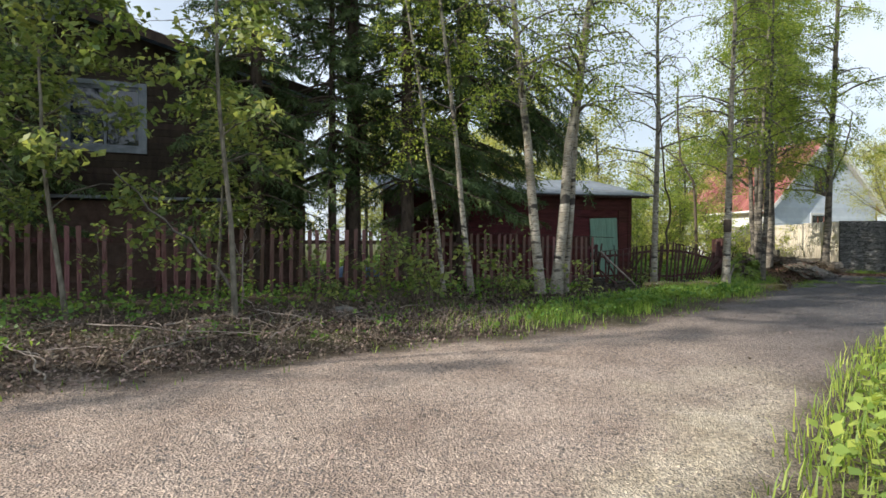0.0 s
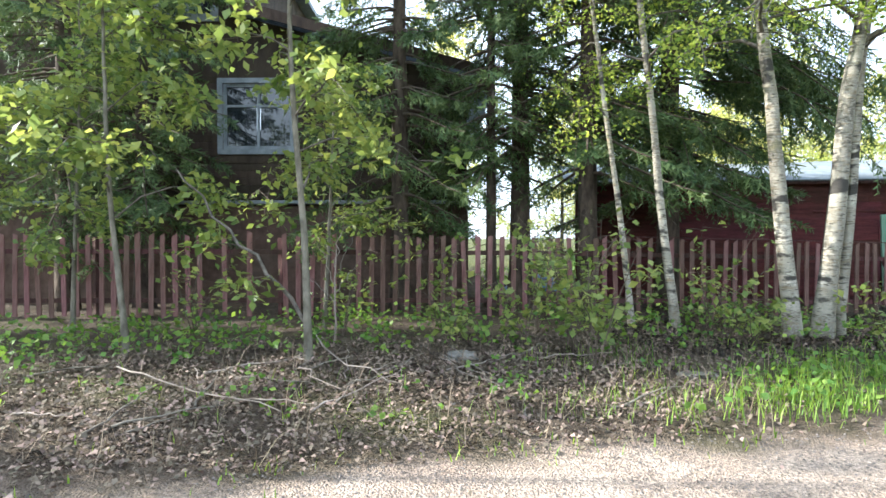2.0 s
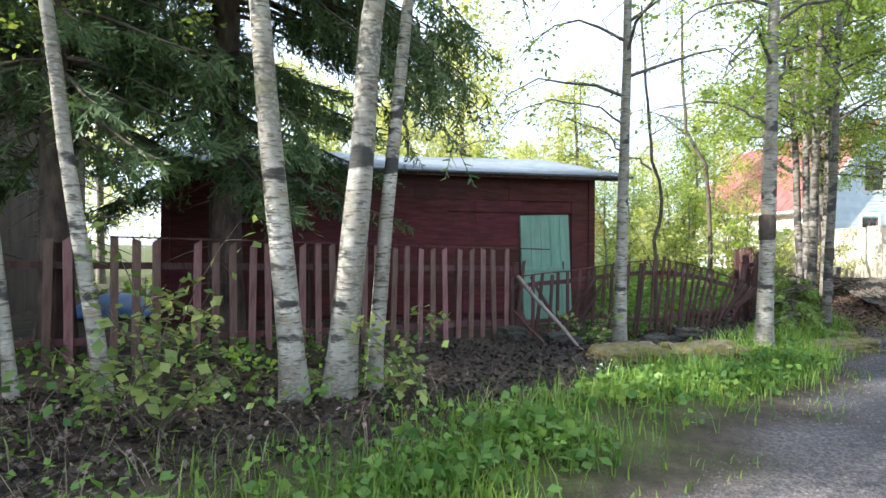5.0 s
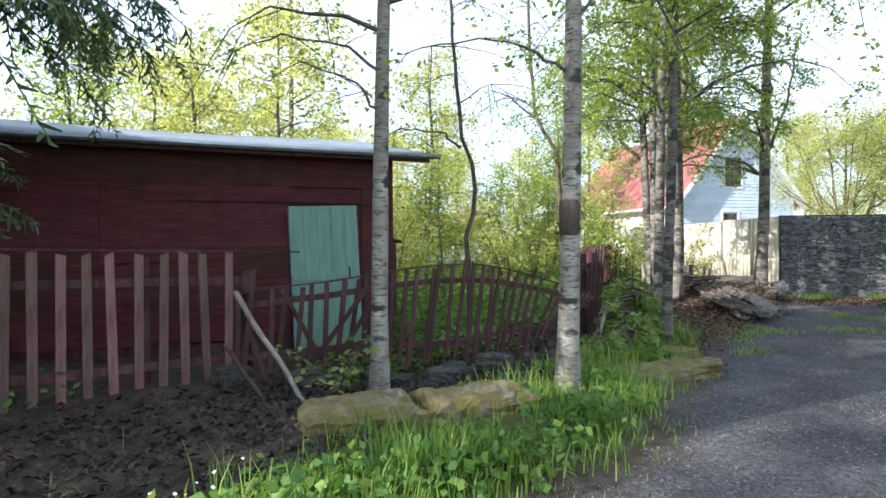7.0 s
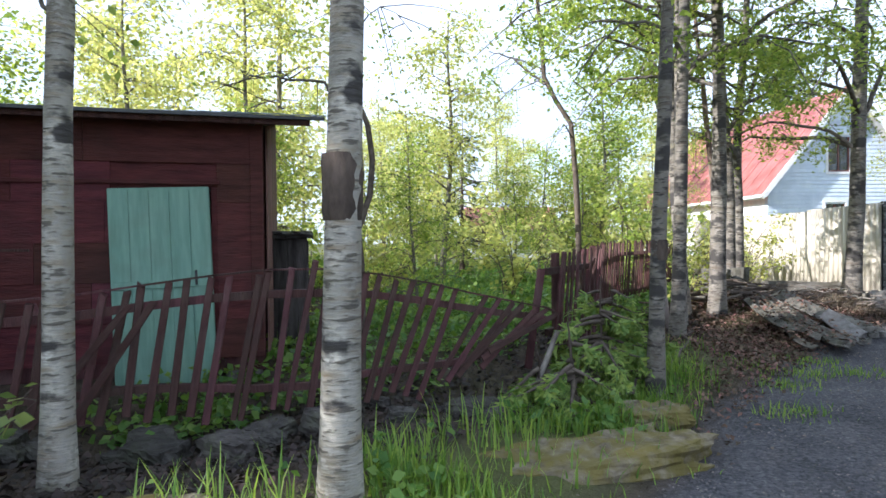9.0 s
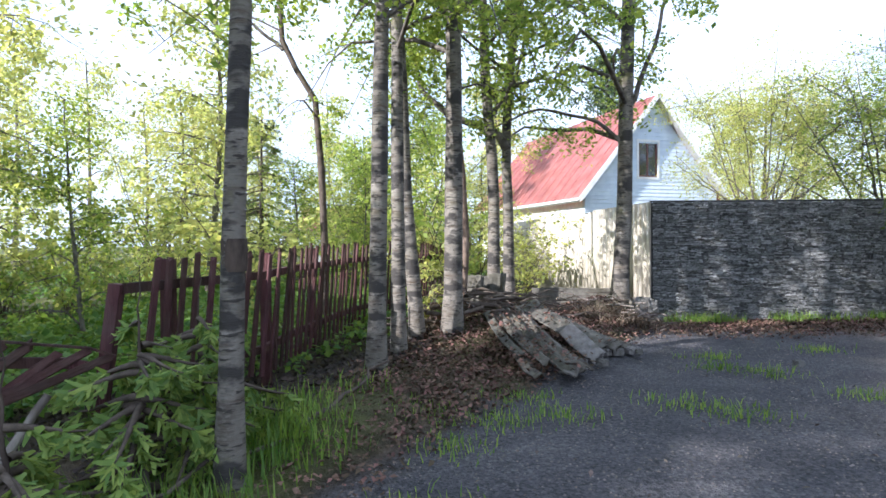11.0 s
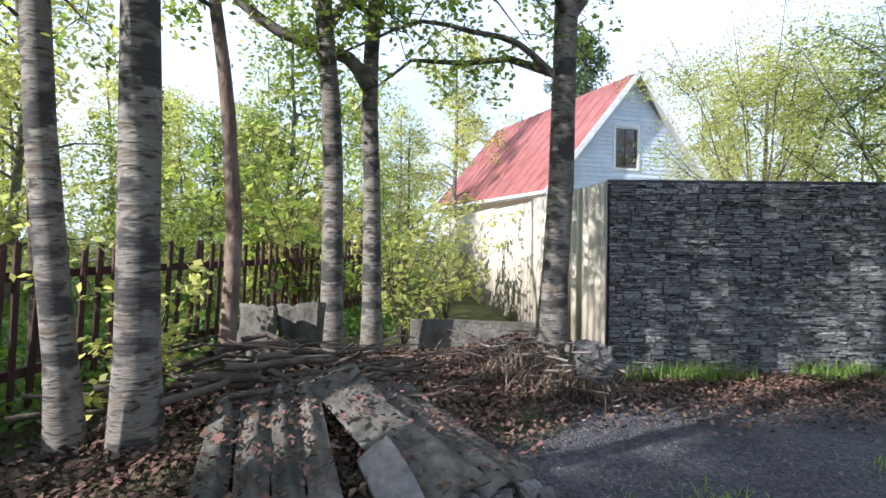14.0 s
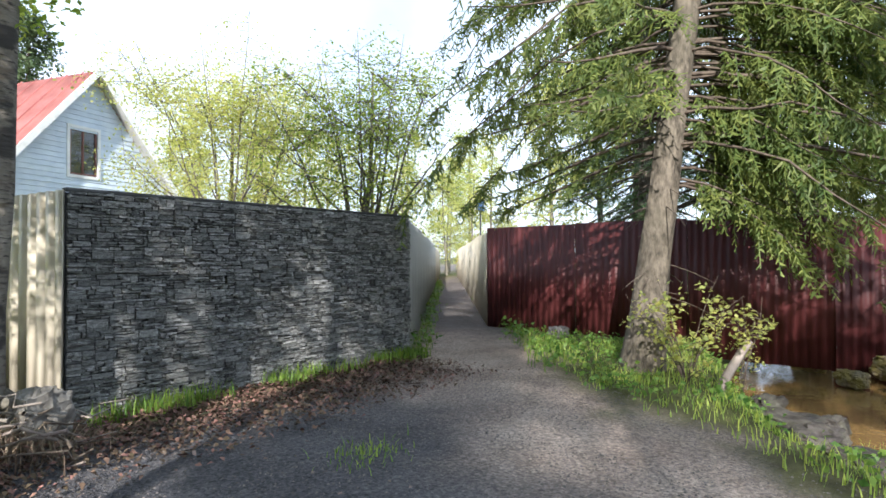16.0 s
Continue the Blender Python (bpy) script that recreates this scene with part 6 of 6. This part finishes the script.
for k in range(44):
    x, y = sr.uniform(11.2, 13.0), sr.uniform(20.75, 21.5)
    a = sr.normal(0.35, 0.25)
    ln = sr.uniform(0.6, 1.6)
    z = gz(x, y) + sr.uniform(0.02, 0.22)
    stick((x - math.cos(a) * ln / 2, y - math.sin(a) * ln / 2, z), (x + math.cos(a) * ln / 2, y + math.sin(a) * ln / 2, z + sr.normal(0, 0.1)), sr.uniform(0.006, 0.034), 0.004, 1470 + k, M_twig, "dark brushwood branch heaped behind the slates", 0.05)
for k in range(34):
    x, y = sr.normal(14.1, 0.45), sr.normal(22.2, 0.22)
    a, ln = sr.uniform(0, math.pi), sr.uniform(0.3, 1.1)
    z = gz(x, y) + sr.uniform(0.02, 0.2)
    stick((x - math.cos(a) * ln / 2, y - math.sin(a) * ln / 2, z), (x + math.cos(a) * ln / 2, y + math.sin(a) * ln / 2, z + sr.normal(0, 0.1)), sr.uniform(0.005, 0.014), 0.003, 520 + k, M_deadwood if k % 2 else M_twig, "dry twig heaped round the birch roots", 0.07)
for k in range(9):
    a = k / 9 * 2 * math.pi
    stick((14.25, 22.55, 0.55), (14.25 + 0.5 * math.cos(a), 22.55 + 0.4 * math.sin(a), 0.18), 0.06, 0.02, 560 + k, M_bark_grey, "exposed grey birch root in the litter", 0.05, "root")
stick((10.15, 17.4, 0.12), (9.1, 15.9, 0.1), 0.015, 0.01, 570, M_twig, "long dark branch along the ditch edge")
stick((10.2, 17.6, 0.14), (10.75, 18.9, 0.3), 0.02, 0.012, 571, M_twig, "long dark branch along the ditch edge")
stick((10.64, 19.68, 0.1), (10.57, 19.73, 1.05), 0.045, 0.03, 572, M_deadwood, "short dead stump beside the birch", name="stump", sag=0.01)
stick((19.55, 18.82, -0.25), (19.95, 18.45, 0.5), 0.06, 0.045, 573, M_deadwood, "short leaning dead stem at the water", name="stump")
# a bare dead sapling
stick((-1.05, 7.3, 0.2), (-1.0, 7.3, 1.35), 0.014, 0.006, 574, label="bare pale dead sapling", name="dead_sapling", sag=0.01)
for k, (dx, dz) in enumerate(((-0.35, 0.45), (0.3, 0.5), (-0.2, 0.62), (0.22, 0.66), (0.12, 0.75))):
    stick((-1.03, 7.3, 0.75 + 0.1 * k), (-1.03 + dx, 7.3 + dx * 0.3, 0.75 + 0.1 * k + dz * 0.8), 0.006, 0.002, 580 + k, label="bare pale dead twig", sag=0.03)


# ---- leaf litter, grass and herbs
def spots(count, r, x0, x1, y0, y1, keep):
    P = np.stack([r.uniform(x0, x1, count * 4), r.uniform(y0, y1, count * 4)], 1)
    w = keep(P[:, 0], P[:, 1])
    P = P[r.random(len(P)) < w][:count]
    return np.column_stack([P, height(P[:, 0], P[:, 1])])


def cover(name, label, V, F, mat):
    return tagged(part(name, quick(name, V, F), mat), label, name.replace("_", " "), kind="stuff")


def flat_leaves(P, size, r):
    n = len(P)
    a = r.uniform(0, 2 * np.pi, n)
    d = np.stack([np.cos(a), np.sin(a), r.normal(0, 0.35, n)], 1)
    s = np.stack([-np.sin(a), np.cos(a), r.normal(0, 0.35, n)], 1)
    k = (size * r.uniform(0.5, 1.4, n))[:, None]
    c = P + np.column_stack([0 * a, 0 * a, r.uniform(0.012, 0.06, n)])
    up = np.array([0, 0, 1.0]) * k * r.uniform(0.05, 0.35, n)[:, None]
    V = np.stack([c - d * k * 0.5, c + s * k * 0.33 + up, c + d * k * 0.5, c - s * k * 0.33 + up * 0.6], 1)
    return V.reshape(-1, 3), np.arange(4 * n).reshape(n, 4)


lr = np.random.default_rng(99)
dL = left_of_road


def keep_litter(x, y):
    d = dL(x, y)
    return smooth(-0.15, 0.35, d) * (1 - smooth(2.0, 3.2, d)) * (1 - smooth(1.5, 4.0, x) * 0.9)


cover("leaf_litter", "brown dead leaves and scraps covering the verge", *flat_leaves(spots(42000, lr, -9, 4.5, -3, 13, keep_litter), 0.041, lr), M_litter)


def keep_litter2(x, y):
    d = dL(x, y)
    return smooth(-0.35, 0.5, d) * (1 - smooth(1.5, 2.3, d) * (1 - smooth(11.0, 11.8, x))) * (1 - smooth(2.2, 3.4, d)) * smooth(9.6, 12.4, x)


cover("leaf_litter", "brown dead leaves round the slate heap and birches", *flat_leaves(spots(27000, lr, 9.5, 15, 15.5, 23.4, keep_litter2), 0.043, lr), M_litter_brown)


def keep_wallfoot(x, y):
    e = 22.95 - (y + 0.045 * (x - 15))
    return (1 - smooth(0.3, 2.0, e)) * (e > 0.03) * (1 - smooth(18.3, 19.5, x))


cover("leaf_litter", "brown dead leaves drifted at the stone fence foot", *flat_leaves(spots(9000, lr, 14, 19.5, 20.4, 23, keep_wallfoot), 0.042, lr), M_litter_brown)
# litter whose dark colour stands in for shade along the ditch
cover("wet_leaves", "wet leaves and debris in the ditch, darkened for its shade", *flat_leaves(spots(14000, lr, 1.5, 11.2, 9, 22, lambda x, y: smooth(1.2, 1.7, dL(x, y)) * (1 - smooth(3.2, 4.2, dL(x, y)))), 0.055, lr), M_litter_ditch_shade)
SP = np.concatenate([np.array(a) + (np.array(b) - np.array(a)) * lr.uniform(0, 1, (120, 1)) + np.column_stack([lr.normal(0, 0.085, (120, 2)), np.full(120, -0.015)]) for a, b, w in SL])
cover("leaf_litter", "dead leaves caught on the slate heap", *flat_leaves(SP, 0.045, lr), M_litter_brown)
cover("leaf_litter", "scattered dead scraps on the gravel", *flat_leaves(spots(1300, lr, -2, 16, 0, 22, lambda x, y: (np.abs(dL(x, y) + 1.5) < 2.2) * 0.5), 0.035, lr), M_litter)


def clumpy(x, y, s, lo=0.45, hi=0.6):
    v = 0.5 + 0.5 * np.sin(x * s + 1.3 * np.sin(y * s * 0.7)) * np.cos(y * s * 1.1 + np.sin(x * s * 0.6))
    return smooth(lo - 0.3, hi, v)


def keep_green(x, y):
    d = dL(x, y)
    return smooth(2.2, 4.0, x) * (1 - smooth(10.0, 10.9, x)) * smooth(0.08, 0.65, d) * (1 - smooth(1.2, 1.9, d + 0.6 * (1 - smooth(4.0, 5.6, x)))) * (0.1 + 0.9 * clumpy(x, y, 2.6, 0.6, 0.8))


cover("grass", "fresh green grass on the verge", *blades(spots(34000, lr, 2, 11, 6, 19.5, keep_green), 0.17, lr, 0.006, 0.7), M_grass)
cover("tall_grass", "tall grass tufts round the birches and fallen fence", *blades(spots(11000, lr, 4.4, 10.2, 11, 19, lambda x, y: keep_green(x, y) * smooth(0.6, 1.0, dL(x, y)) * clumpy(x, y, 3.7, 0.6, 0.75)), 0.27, lr, 0.006, 0.6), M_grass)


def herb_leaves(P, size, hi, r, per=5):
    Q = np.repeat(P, per, axis=0) + np.column_stack([r.normal(0, 0.07, (len(P) * per, 2)), r.uniform(0.2, 1.0, len(P) * per) * hi])
    return leaf_quads(Q, size, r, droop=0.0, width=0.75)


cover("herbs", "broad-leaved green herbs on the verge", *herb_leaves(spots(3400, lr, 2.4, 9.5, 7, 17, lambda x, y: keep_green(x, y) * clumpy(x, y, 1.7, 0.5, 0.8) * smooth(0.25, 0.6, dL(x, y))), 0.075, 0.16, lr, 6), M_leaf_herb)
cover("herbs", "green undergrowth along the picket fence", *herb_leaves(spots(850, lr, -9, 4.2, 3, 14, lambda x, y: smooth(1.7, 2.4, dL(x, y)) * (1 - smooth(3.9, 4.8, dL(x, y))) * (0.25 + 0.75 * clumpy(x, y, 2.1, 0.4, 0.7))), 0.075, 0.26, lr, 6), M_leaf_herb)
cover("herbs", "dark green ground cover behind the fallen fence", *herb_leaves(spots(7000, lr, 5.5, 13, 15.2, 30, lambda x, y: smooth(2.9, 3.6, dL(x, y)) * 1.0), 0.09, 0.16, lr, 4), M_leaf_herb)
cover("herbs", "green yard herbs beyond the fence", *herb_leaves(spots(2600, lr, -6, 14, 17, 42, lambda x, y: smooth(4.5, 6.0, dL(x, y)) * (y > 14.6 + 0.43 * x)), 0.16, 0.22, lr, 4), M_leaf_herb)


def keep_right(x, y):
    d = right_of_road(x, y)
    return smooth(-0.15, 0.35, d) * (1 - smooth(4, 5, d)) * (x < 13)


cover("grass", "sunlit grass beside the track", *blades(spots(20000, lr, 2.5, 12, -4, 11, keep_right), 0.16, lr, 0.006, 0.7), M_grass_sunlit)
cover("herbs", "sunlit broad-leaved weeds beside the track", *herb_leaves(spots(2400, lr, 4.0, 12, -1, 11, lambda x, y: keep_right(x, y) * smooth(0.2, 0.8, right_of_road(x, y))), 0.075, 0.26, lr, 6), M_grass_sunlit)


def keep_bank(x, y):
    bank = np.interp(x, [15, 17.0, 18.2, 18.8, 20.1, 22.15, 23.5, 60], [13.5, 16.6, 17.8, 18.12, 18.65, 19.25, 19.3, 18.2])
    e = y - bank
    road = right_of_road(x, y)
    return smooth(-0.35, 0.0, e) * (x < 22.5) * smooth(-0.1, 0.3, road)


cover("grass", "sunlit grass on the stream bank", *blades(spots(7000, lr, 15, 22.8, 13, 23.5, lambda x, y: keep_bank(x, y) * (0.12 + 0.88 * clumpy(x, y, 2.3, 0.5, 0.8))), 0.11, lr, 0.006, 0.7), M_grass_sunlit)
cover("herbs", "low weeds on the stream bank", *herb_leaves(spots(1100, lr, 16, 22.8, 14.5, 23.5, lambda x, y: keep_bank(x, y) * clumpy(x, y, 1.6, 0.5, 0.8)), 0.06, 0.16, lr, 5), M_leaf_herb)
cover("grass", "grass clump in the water", *blades(spots(900, lr, 18.2, 19.6, 16.2, 17.6, lambda x, y: np.exp(-((x - 19.15) ** 2 + (y - 17.2) ** 2) / 0.08)) + (0, 0, 0.1), 0.28, lr, 0.006, 0.6), M_grass)


def keep_path(x, y):
    s = (x - 20.3) * -0.569 + (y - 22.23) * 0.822
    return smooth(0.55, 0.8, np.abs(s)) * (1 - smooth(1.0, 1.2, np.abs(s))) * (x > 19.3)


cover("grass", "grass edging the footpath", *blades(spots(6500, lr, 18.5, 40, 19.5, 40, keep_path), 0.18, lr, 0.007, 0.7), M_grass)
cover("herbs", "weeds edging the footpath under the fences", *herb_leaves(spots(900, lr, 18.8, 36, 20, 36, keep_path), 0.09, 0.25, lr, 5), M_leaf_herb)
cover("grass", "weeds along the stone fence foot", *blades(spots(1500, lr, 15, 19.5, 22.2, 22.95, lambda x, y: clumpy(x, y, 4, 0.5, 0.7) * ((22.95 - y - 0.045 * (x - 15)) < 0.3)), 0.17, lr, 0.007, 0.7), M_grass)
TUFT = [(14.2, 19.6), (14.6, 19.3), (14.4, 20.1), (13.2, 18.3), (13.5, 18.0), (14.9, 18.4), (11.2, 17.5), (11.6, 18.0), (10.9, 16.6), (11.9, 18.6), (12.1, 18.1), (11.0, 18.1), (15.9, 20.4)]
TP = np.concatenate([np.column_stack([lr.normal(x, 0.16, 130), lr.normal(y, 0.13, 130), np.zeros(130)]) for x, y in TUFT])
TP[:, 2] = height(TP[:, 0], TP[:, 1])
cover("grass", "sparse grass tufts in the gravel", *blades(TP, 0.07, lr, 0.005, 0.9), M_grass)
EP = spots(7000, lr, -6, 10, -1, 16, lambda x, y: np.exp(-((dL(x, y) - 0.05) / 0.16) ** 2) * clumpy(x, y, 2.2, 0.6, 0.8))
cover("grass", "yellowish grass along the road edge", *blades(EP, 0.07, lr, 0.006, 0.9), M_grass)
HP = np.column_stack([lr.normal(14.05, 0.35, 800), lr.normal(22.05, 0.16, 800), np.zeros(800)])
HP[:, 2] = height(HP[:, 0], HP[:, 1])
cover("dry_grass", "heap of dry straw-coloured grass under the birch", *blades(HP, 0.2, lr, 0.004, 2.2), M_dry)
DP = spots(2600, lr, -7, 5, 0, 13, lambda x, y: keep_litter(x, y) + 0.4 * smooth(0.5, 1.2, dL(x, y)) * (1 - smooth(2.2, 3, dL(x, y))))
cover("dry_grass", "dry straw-coloured stalks in the litter", *blades(DP, 0.22, lr, 0.003, 2.0), M_dry)
FP = spots(36, lr, 4.5, 6.0, 11.5, 13.0, keep_green) + (0, 0, 0.2)
cover("white_flowers", "small white wood anemones in the grass", *flat_leaves(FP, 0.022, lr), M_white)


# gravel stones that lie loose on the track
def pebbles(P, size, r):
    n = len(P)
    o = np.array([(1, 0, 0), (0, 1, 0), (-1, 0, 0), (0, -1, 0), (0, 0, 0.8)], float)
    s = (size * r.uniform(0.4, 1.5, n))[:, None, None]
    a = r.uniform(0, 6.28, n)
    c, d = np.cos(a), np.sin(a)
    R = np.stack([np.stack([c, -d, 0 * a], 1), np.stack([d, c, 0 * a], 1), np.stack([0 * a, 0 * a, 1 + 0 * a], 1)], 1)
    V = P[:, None] + np.einsum("nij,nkj->nki", R, o[None] * r.uniform(0.7, 1.2, (n, 5, 3))) * s
    i = 5 * np.arange(n)[:, None]
    F = np.concatenate([i + [0, 1, 4], i + [1, 2, 4], i + [2, 3, 4], i + [3, 0, 4]])
    return V.reshape(-1, 3), F


M_pebble = material("gravel_stone", two((0.09, 0.08, 0.075), (0.22, 0.19, 0.17)), scale=8, rough=0.9, bump=0, island=0.35)
GP = spots(48000, lr, -3, 19, -1, 22.4, lambda x, y: (dL(x, y) < 0.15) * (right_of_road(x, y) < 0.3) * 1.0)
cover("gravel", "loose small stones on the track", *pebbles(GP, 0.0085, lr), M_pebble)

# young spruces and bushes close to the track
for k, (x, y, h) in enumerate(((9.2, 16.3, 1.0), (9.45, 16.95, 1.3), (8.9, 16.55, 0.8), (9.65, 17.35, 1.2))):
    spruce(x, y, h, 0.02, 600 + k, 0.08, 0.65, M_needle_young, label="knee-high young spruce in the ditch grass", whorl=0.11, per=5, twigs=10, needle=0.06, sub=7, dead=False)
bush(19.7, 19.05, 1.15, 0.55, 700, 620, M_leaf_bright, 0.06, "sunlit young bush at the foot of the spruce", stems=11)
bush(20.1, 18.55, 1.0, 0.3, 260, 621, M_leaf_bright, 0.06, "thin sprig over the leaning dead stem", stems=5, z=-0.1)
bush(11.2, 21.0, 1.3, 0.4, 500, 622, M_leaf_bright, 0.07, "bright sapling leaves between the birches", stems=6)
bush(12.9, 23.9, 1.6, 0.7, 900, 623, M_leaf_bright, 0.07, "bright leafy bush beside the beige fence", stems=10)
bush(13.6, 26.0, 1.8, 0.8, 900, 624, M_leaf_bright, 0.08, "bright leafy bush beside the beige fence", stems=10)
for k in range(22):
    x, y = lr.uniform(3.5, 13.2), lr.uniform(22.5, 40)
    if y < 24 and x > 9:
        continue
    bush(x, y, lr.uniform(1.6, 3.4), lr.uniform(0.8, 1.4), 800, 640 + k, M_leaf_bright if k % 3 else M_leaf_birch, 0.12, "overgrown bush with bright young leaves", stems=9)

# street lamp pole and a tarp seen beyond the fences
lamp = thing("signpost", "thin dark pole with a small blue sign beyond the fence", "signpost", (25.2, 25.1, 0))
part("pole", quick("pole", *tube([(0, 0, -0.1), (0, 0, 1.3), (0, 0, 2.75)], [0.025, 0.022, 0.02], 8)), M_metal, lamp)
part("sign", box(0.3, 0.02, 0.26, (0, -0.02, 2.72), 0.004), M_blue_plastic, lamp, "small blue plate")


def tarp(x, y, z, sx, sy, label, mat):
    V, F = [], []
    for i in range(9):
        for j in range(9):
            u, v = i / 8 - 0.5, j / 8 - 0.5
            V.append((u * sx, v * sy, 0.35 * (1 - (2 * u) ** 2) * (1 - (2 * v) ** 2) + 0.05 * noise.noise(Vector((u * 5, v * 5, 1)))))
    F = [(i * 9 + j, (i + 1) * 9 + j, (i + 1) * 9 + j + 1, i * 9 + j + 1) for i in range(8) for j in range(8)]
    bm = bmesh.new()
    bm.from_mesh(quick("tarp", V, F))
    bmesh.ops.solidify(bm, geom=bm.faces[:], thickness=0.01)
    ob = part("tarp", bm, mat, smooth=True)
    ob.matrix_basis = pose(x, y, z, 0, 0, 20)
    return tagged(ob, label, "tarp")


tarp(-1.7, 15.4, 0.25, 1.6, 1.2, "pale blue tarp over a heap in the yard", M_blue_plastic)



def old_cabinet():
    """Dark weathered box with a ragged lid leaning on the shed's end wall."""
    c = thing("wooden_box", "dark weathered wooden box with a ragged lid beside the shed", "box", (5.86, 18.4, gz(5.86, 18.4)), 23)
    for k in range(4):
        part("front_board", box(0.115, 0.025, 1.28, (-0.18 + 0.12 * k, -0.3, 0.64), 0.004), M_weathered_dark, c)
    for x in (-0.24, 0.24):
        part("side_panel", box(0.025, 0.55, 1.26, (x, 0.0, 0.63), 0.004), M_weathered_dark, c)
    part("back_panel", box(0.48, 0.025, 1.3, (0, 0.29, 0.65), 0.004), M_weathered_dark, c)
    part("lid", box(0.62, 0.75, 0.04, (0, -0.02, 1.34), 0.008, Matrix.Rotation(radians(5), 3, "X")), M_weathered_dark, c, "sagging dark lid")
    for k in range(5):
        part("lid_scrap", box(0.11, 0.3, 0.02, (-0.22 + 0.11 * k, -0.3, 1.33 + 0.03 * (k % 2)), 0.004, Matrix.Rotation(radians(14 - 9 * (k % 3)), 3, "Y")), M_weathered_dark, c)
    return c


M_weathered_dark = material("blackened_wood", two((0.025, 0.022, 0.02), (0.085, 0.075, 0.068)), scale=6, stretch=(2, 2, 0.3), bump=0.4, rough=0.9, per_object=0.3)
old_cabinet()


def far_cottage(x, y, turn):
    """Small low cottage far beyond the overgrown yard."""
    h = thing("cottage", "small pale cottage with a faded red roof far behind bushes", "house", (x, y, 0), turn)
    W, D, ze, zr = 6.0, 5.0, 2.3, 4.0
    part("front_wall", wall_with_holes(W, ze, 0.15, [(1.2, 2.1, 1.0, 1.9), (3.8, 4.7, 1.0, 1.9)]), M_white, h)
    for a in (1.2, 3.8):
        window_unit(h, a, a + 0.9, 1.0, 1.9, 0.0, M_brown_frame, M_white, 1)
    for px in (0.075, W - 0.075):
        part("side_wall", box(0.15, D, ze, (px, D / 2 + 0.15, ze / 2)), M_white, h)
    part("back_wall", box(W, 0.15, ze, (W / 2, D + 0.2, ze / 2)), M_white, h)
    for y0, y1 in ((-0.4, D / 2), (D + 0.6, D / 2)):
        bm = bmesh.new()
        bm.faces.new([bm.verts.new(p) for p in ((-0.4, y0, ze - 0.1), (W + 0.4, y0, ze - 0.1), (W + 0.4, y1, zr), (-0.4, y1, zr))])
        bmesh.ops.solidify(bm, geom=bm.faces[:], thickness=0.08)
        part("roof_slope", bm, M_red_roof, h)
    return h


far_cottage(4.3, 53.0, 8)

# thin grass and moss-green weeds that come up through the litter
VP = spots(5200, lr, -3, 5, 2, 13, lambda x, y: smooth(0.15, 0.6, dL(x, y)) * (1 - smooth(1.7, 2.3, dL(x, y))) * clumpy(x, y, 1.9, 0.55, 0.8) * (0.06 + 0.94 * smooth(0.0, 3.0, x)))
cover("grass", "thin grass coming up through the dead leaves", *blades(VP, 0.13, lr, 0.005, 0.9), M_grass)
cover("herbs", "small weeds coming up through the dead leaves", *herb_leaves(spots(420, lr, -3, 5, 2, 13, lambda x, y: smooth(0.4, 0.9, dL(x, y)) * (1 - smooth(1.7, 2.3, dL(x, y))) * clumpy(x, y, 2.7, 0.55, 0.8)), 0.06, 0.14, lr, 5), M_leaf_herb)
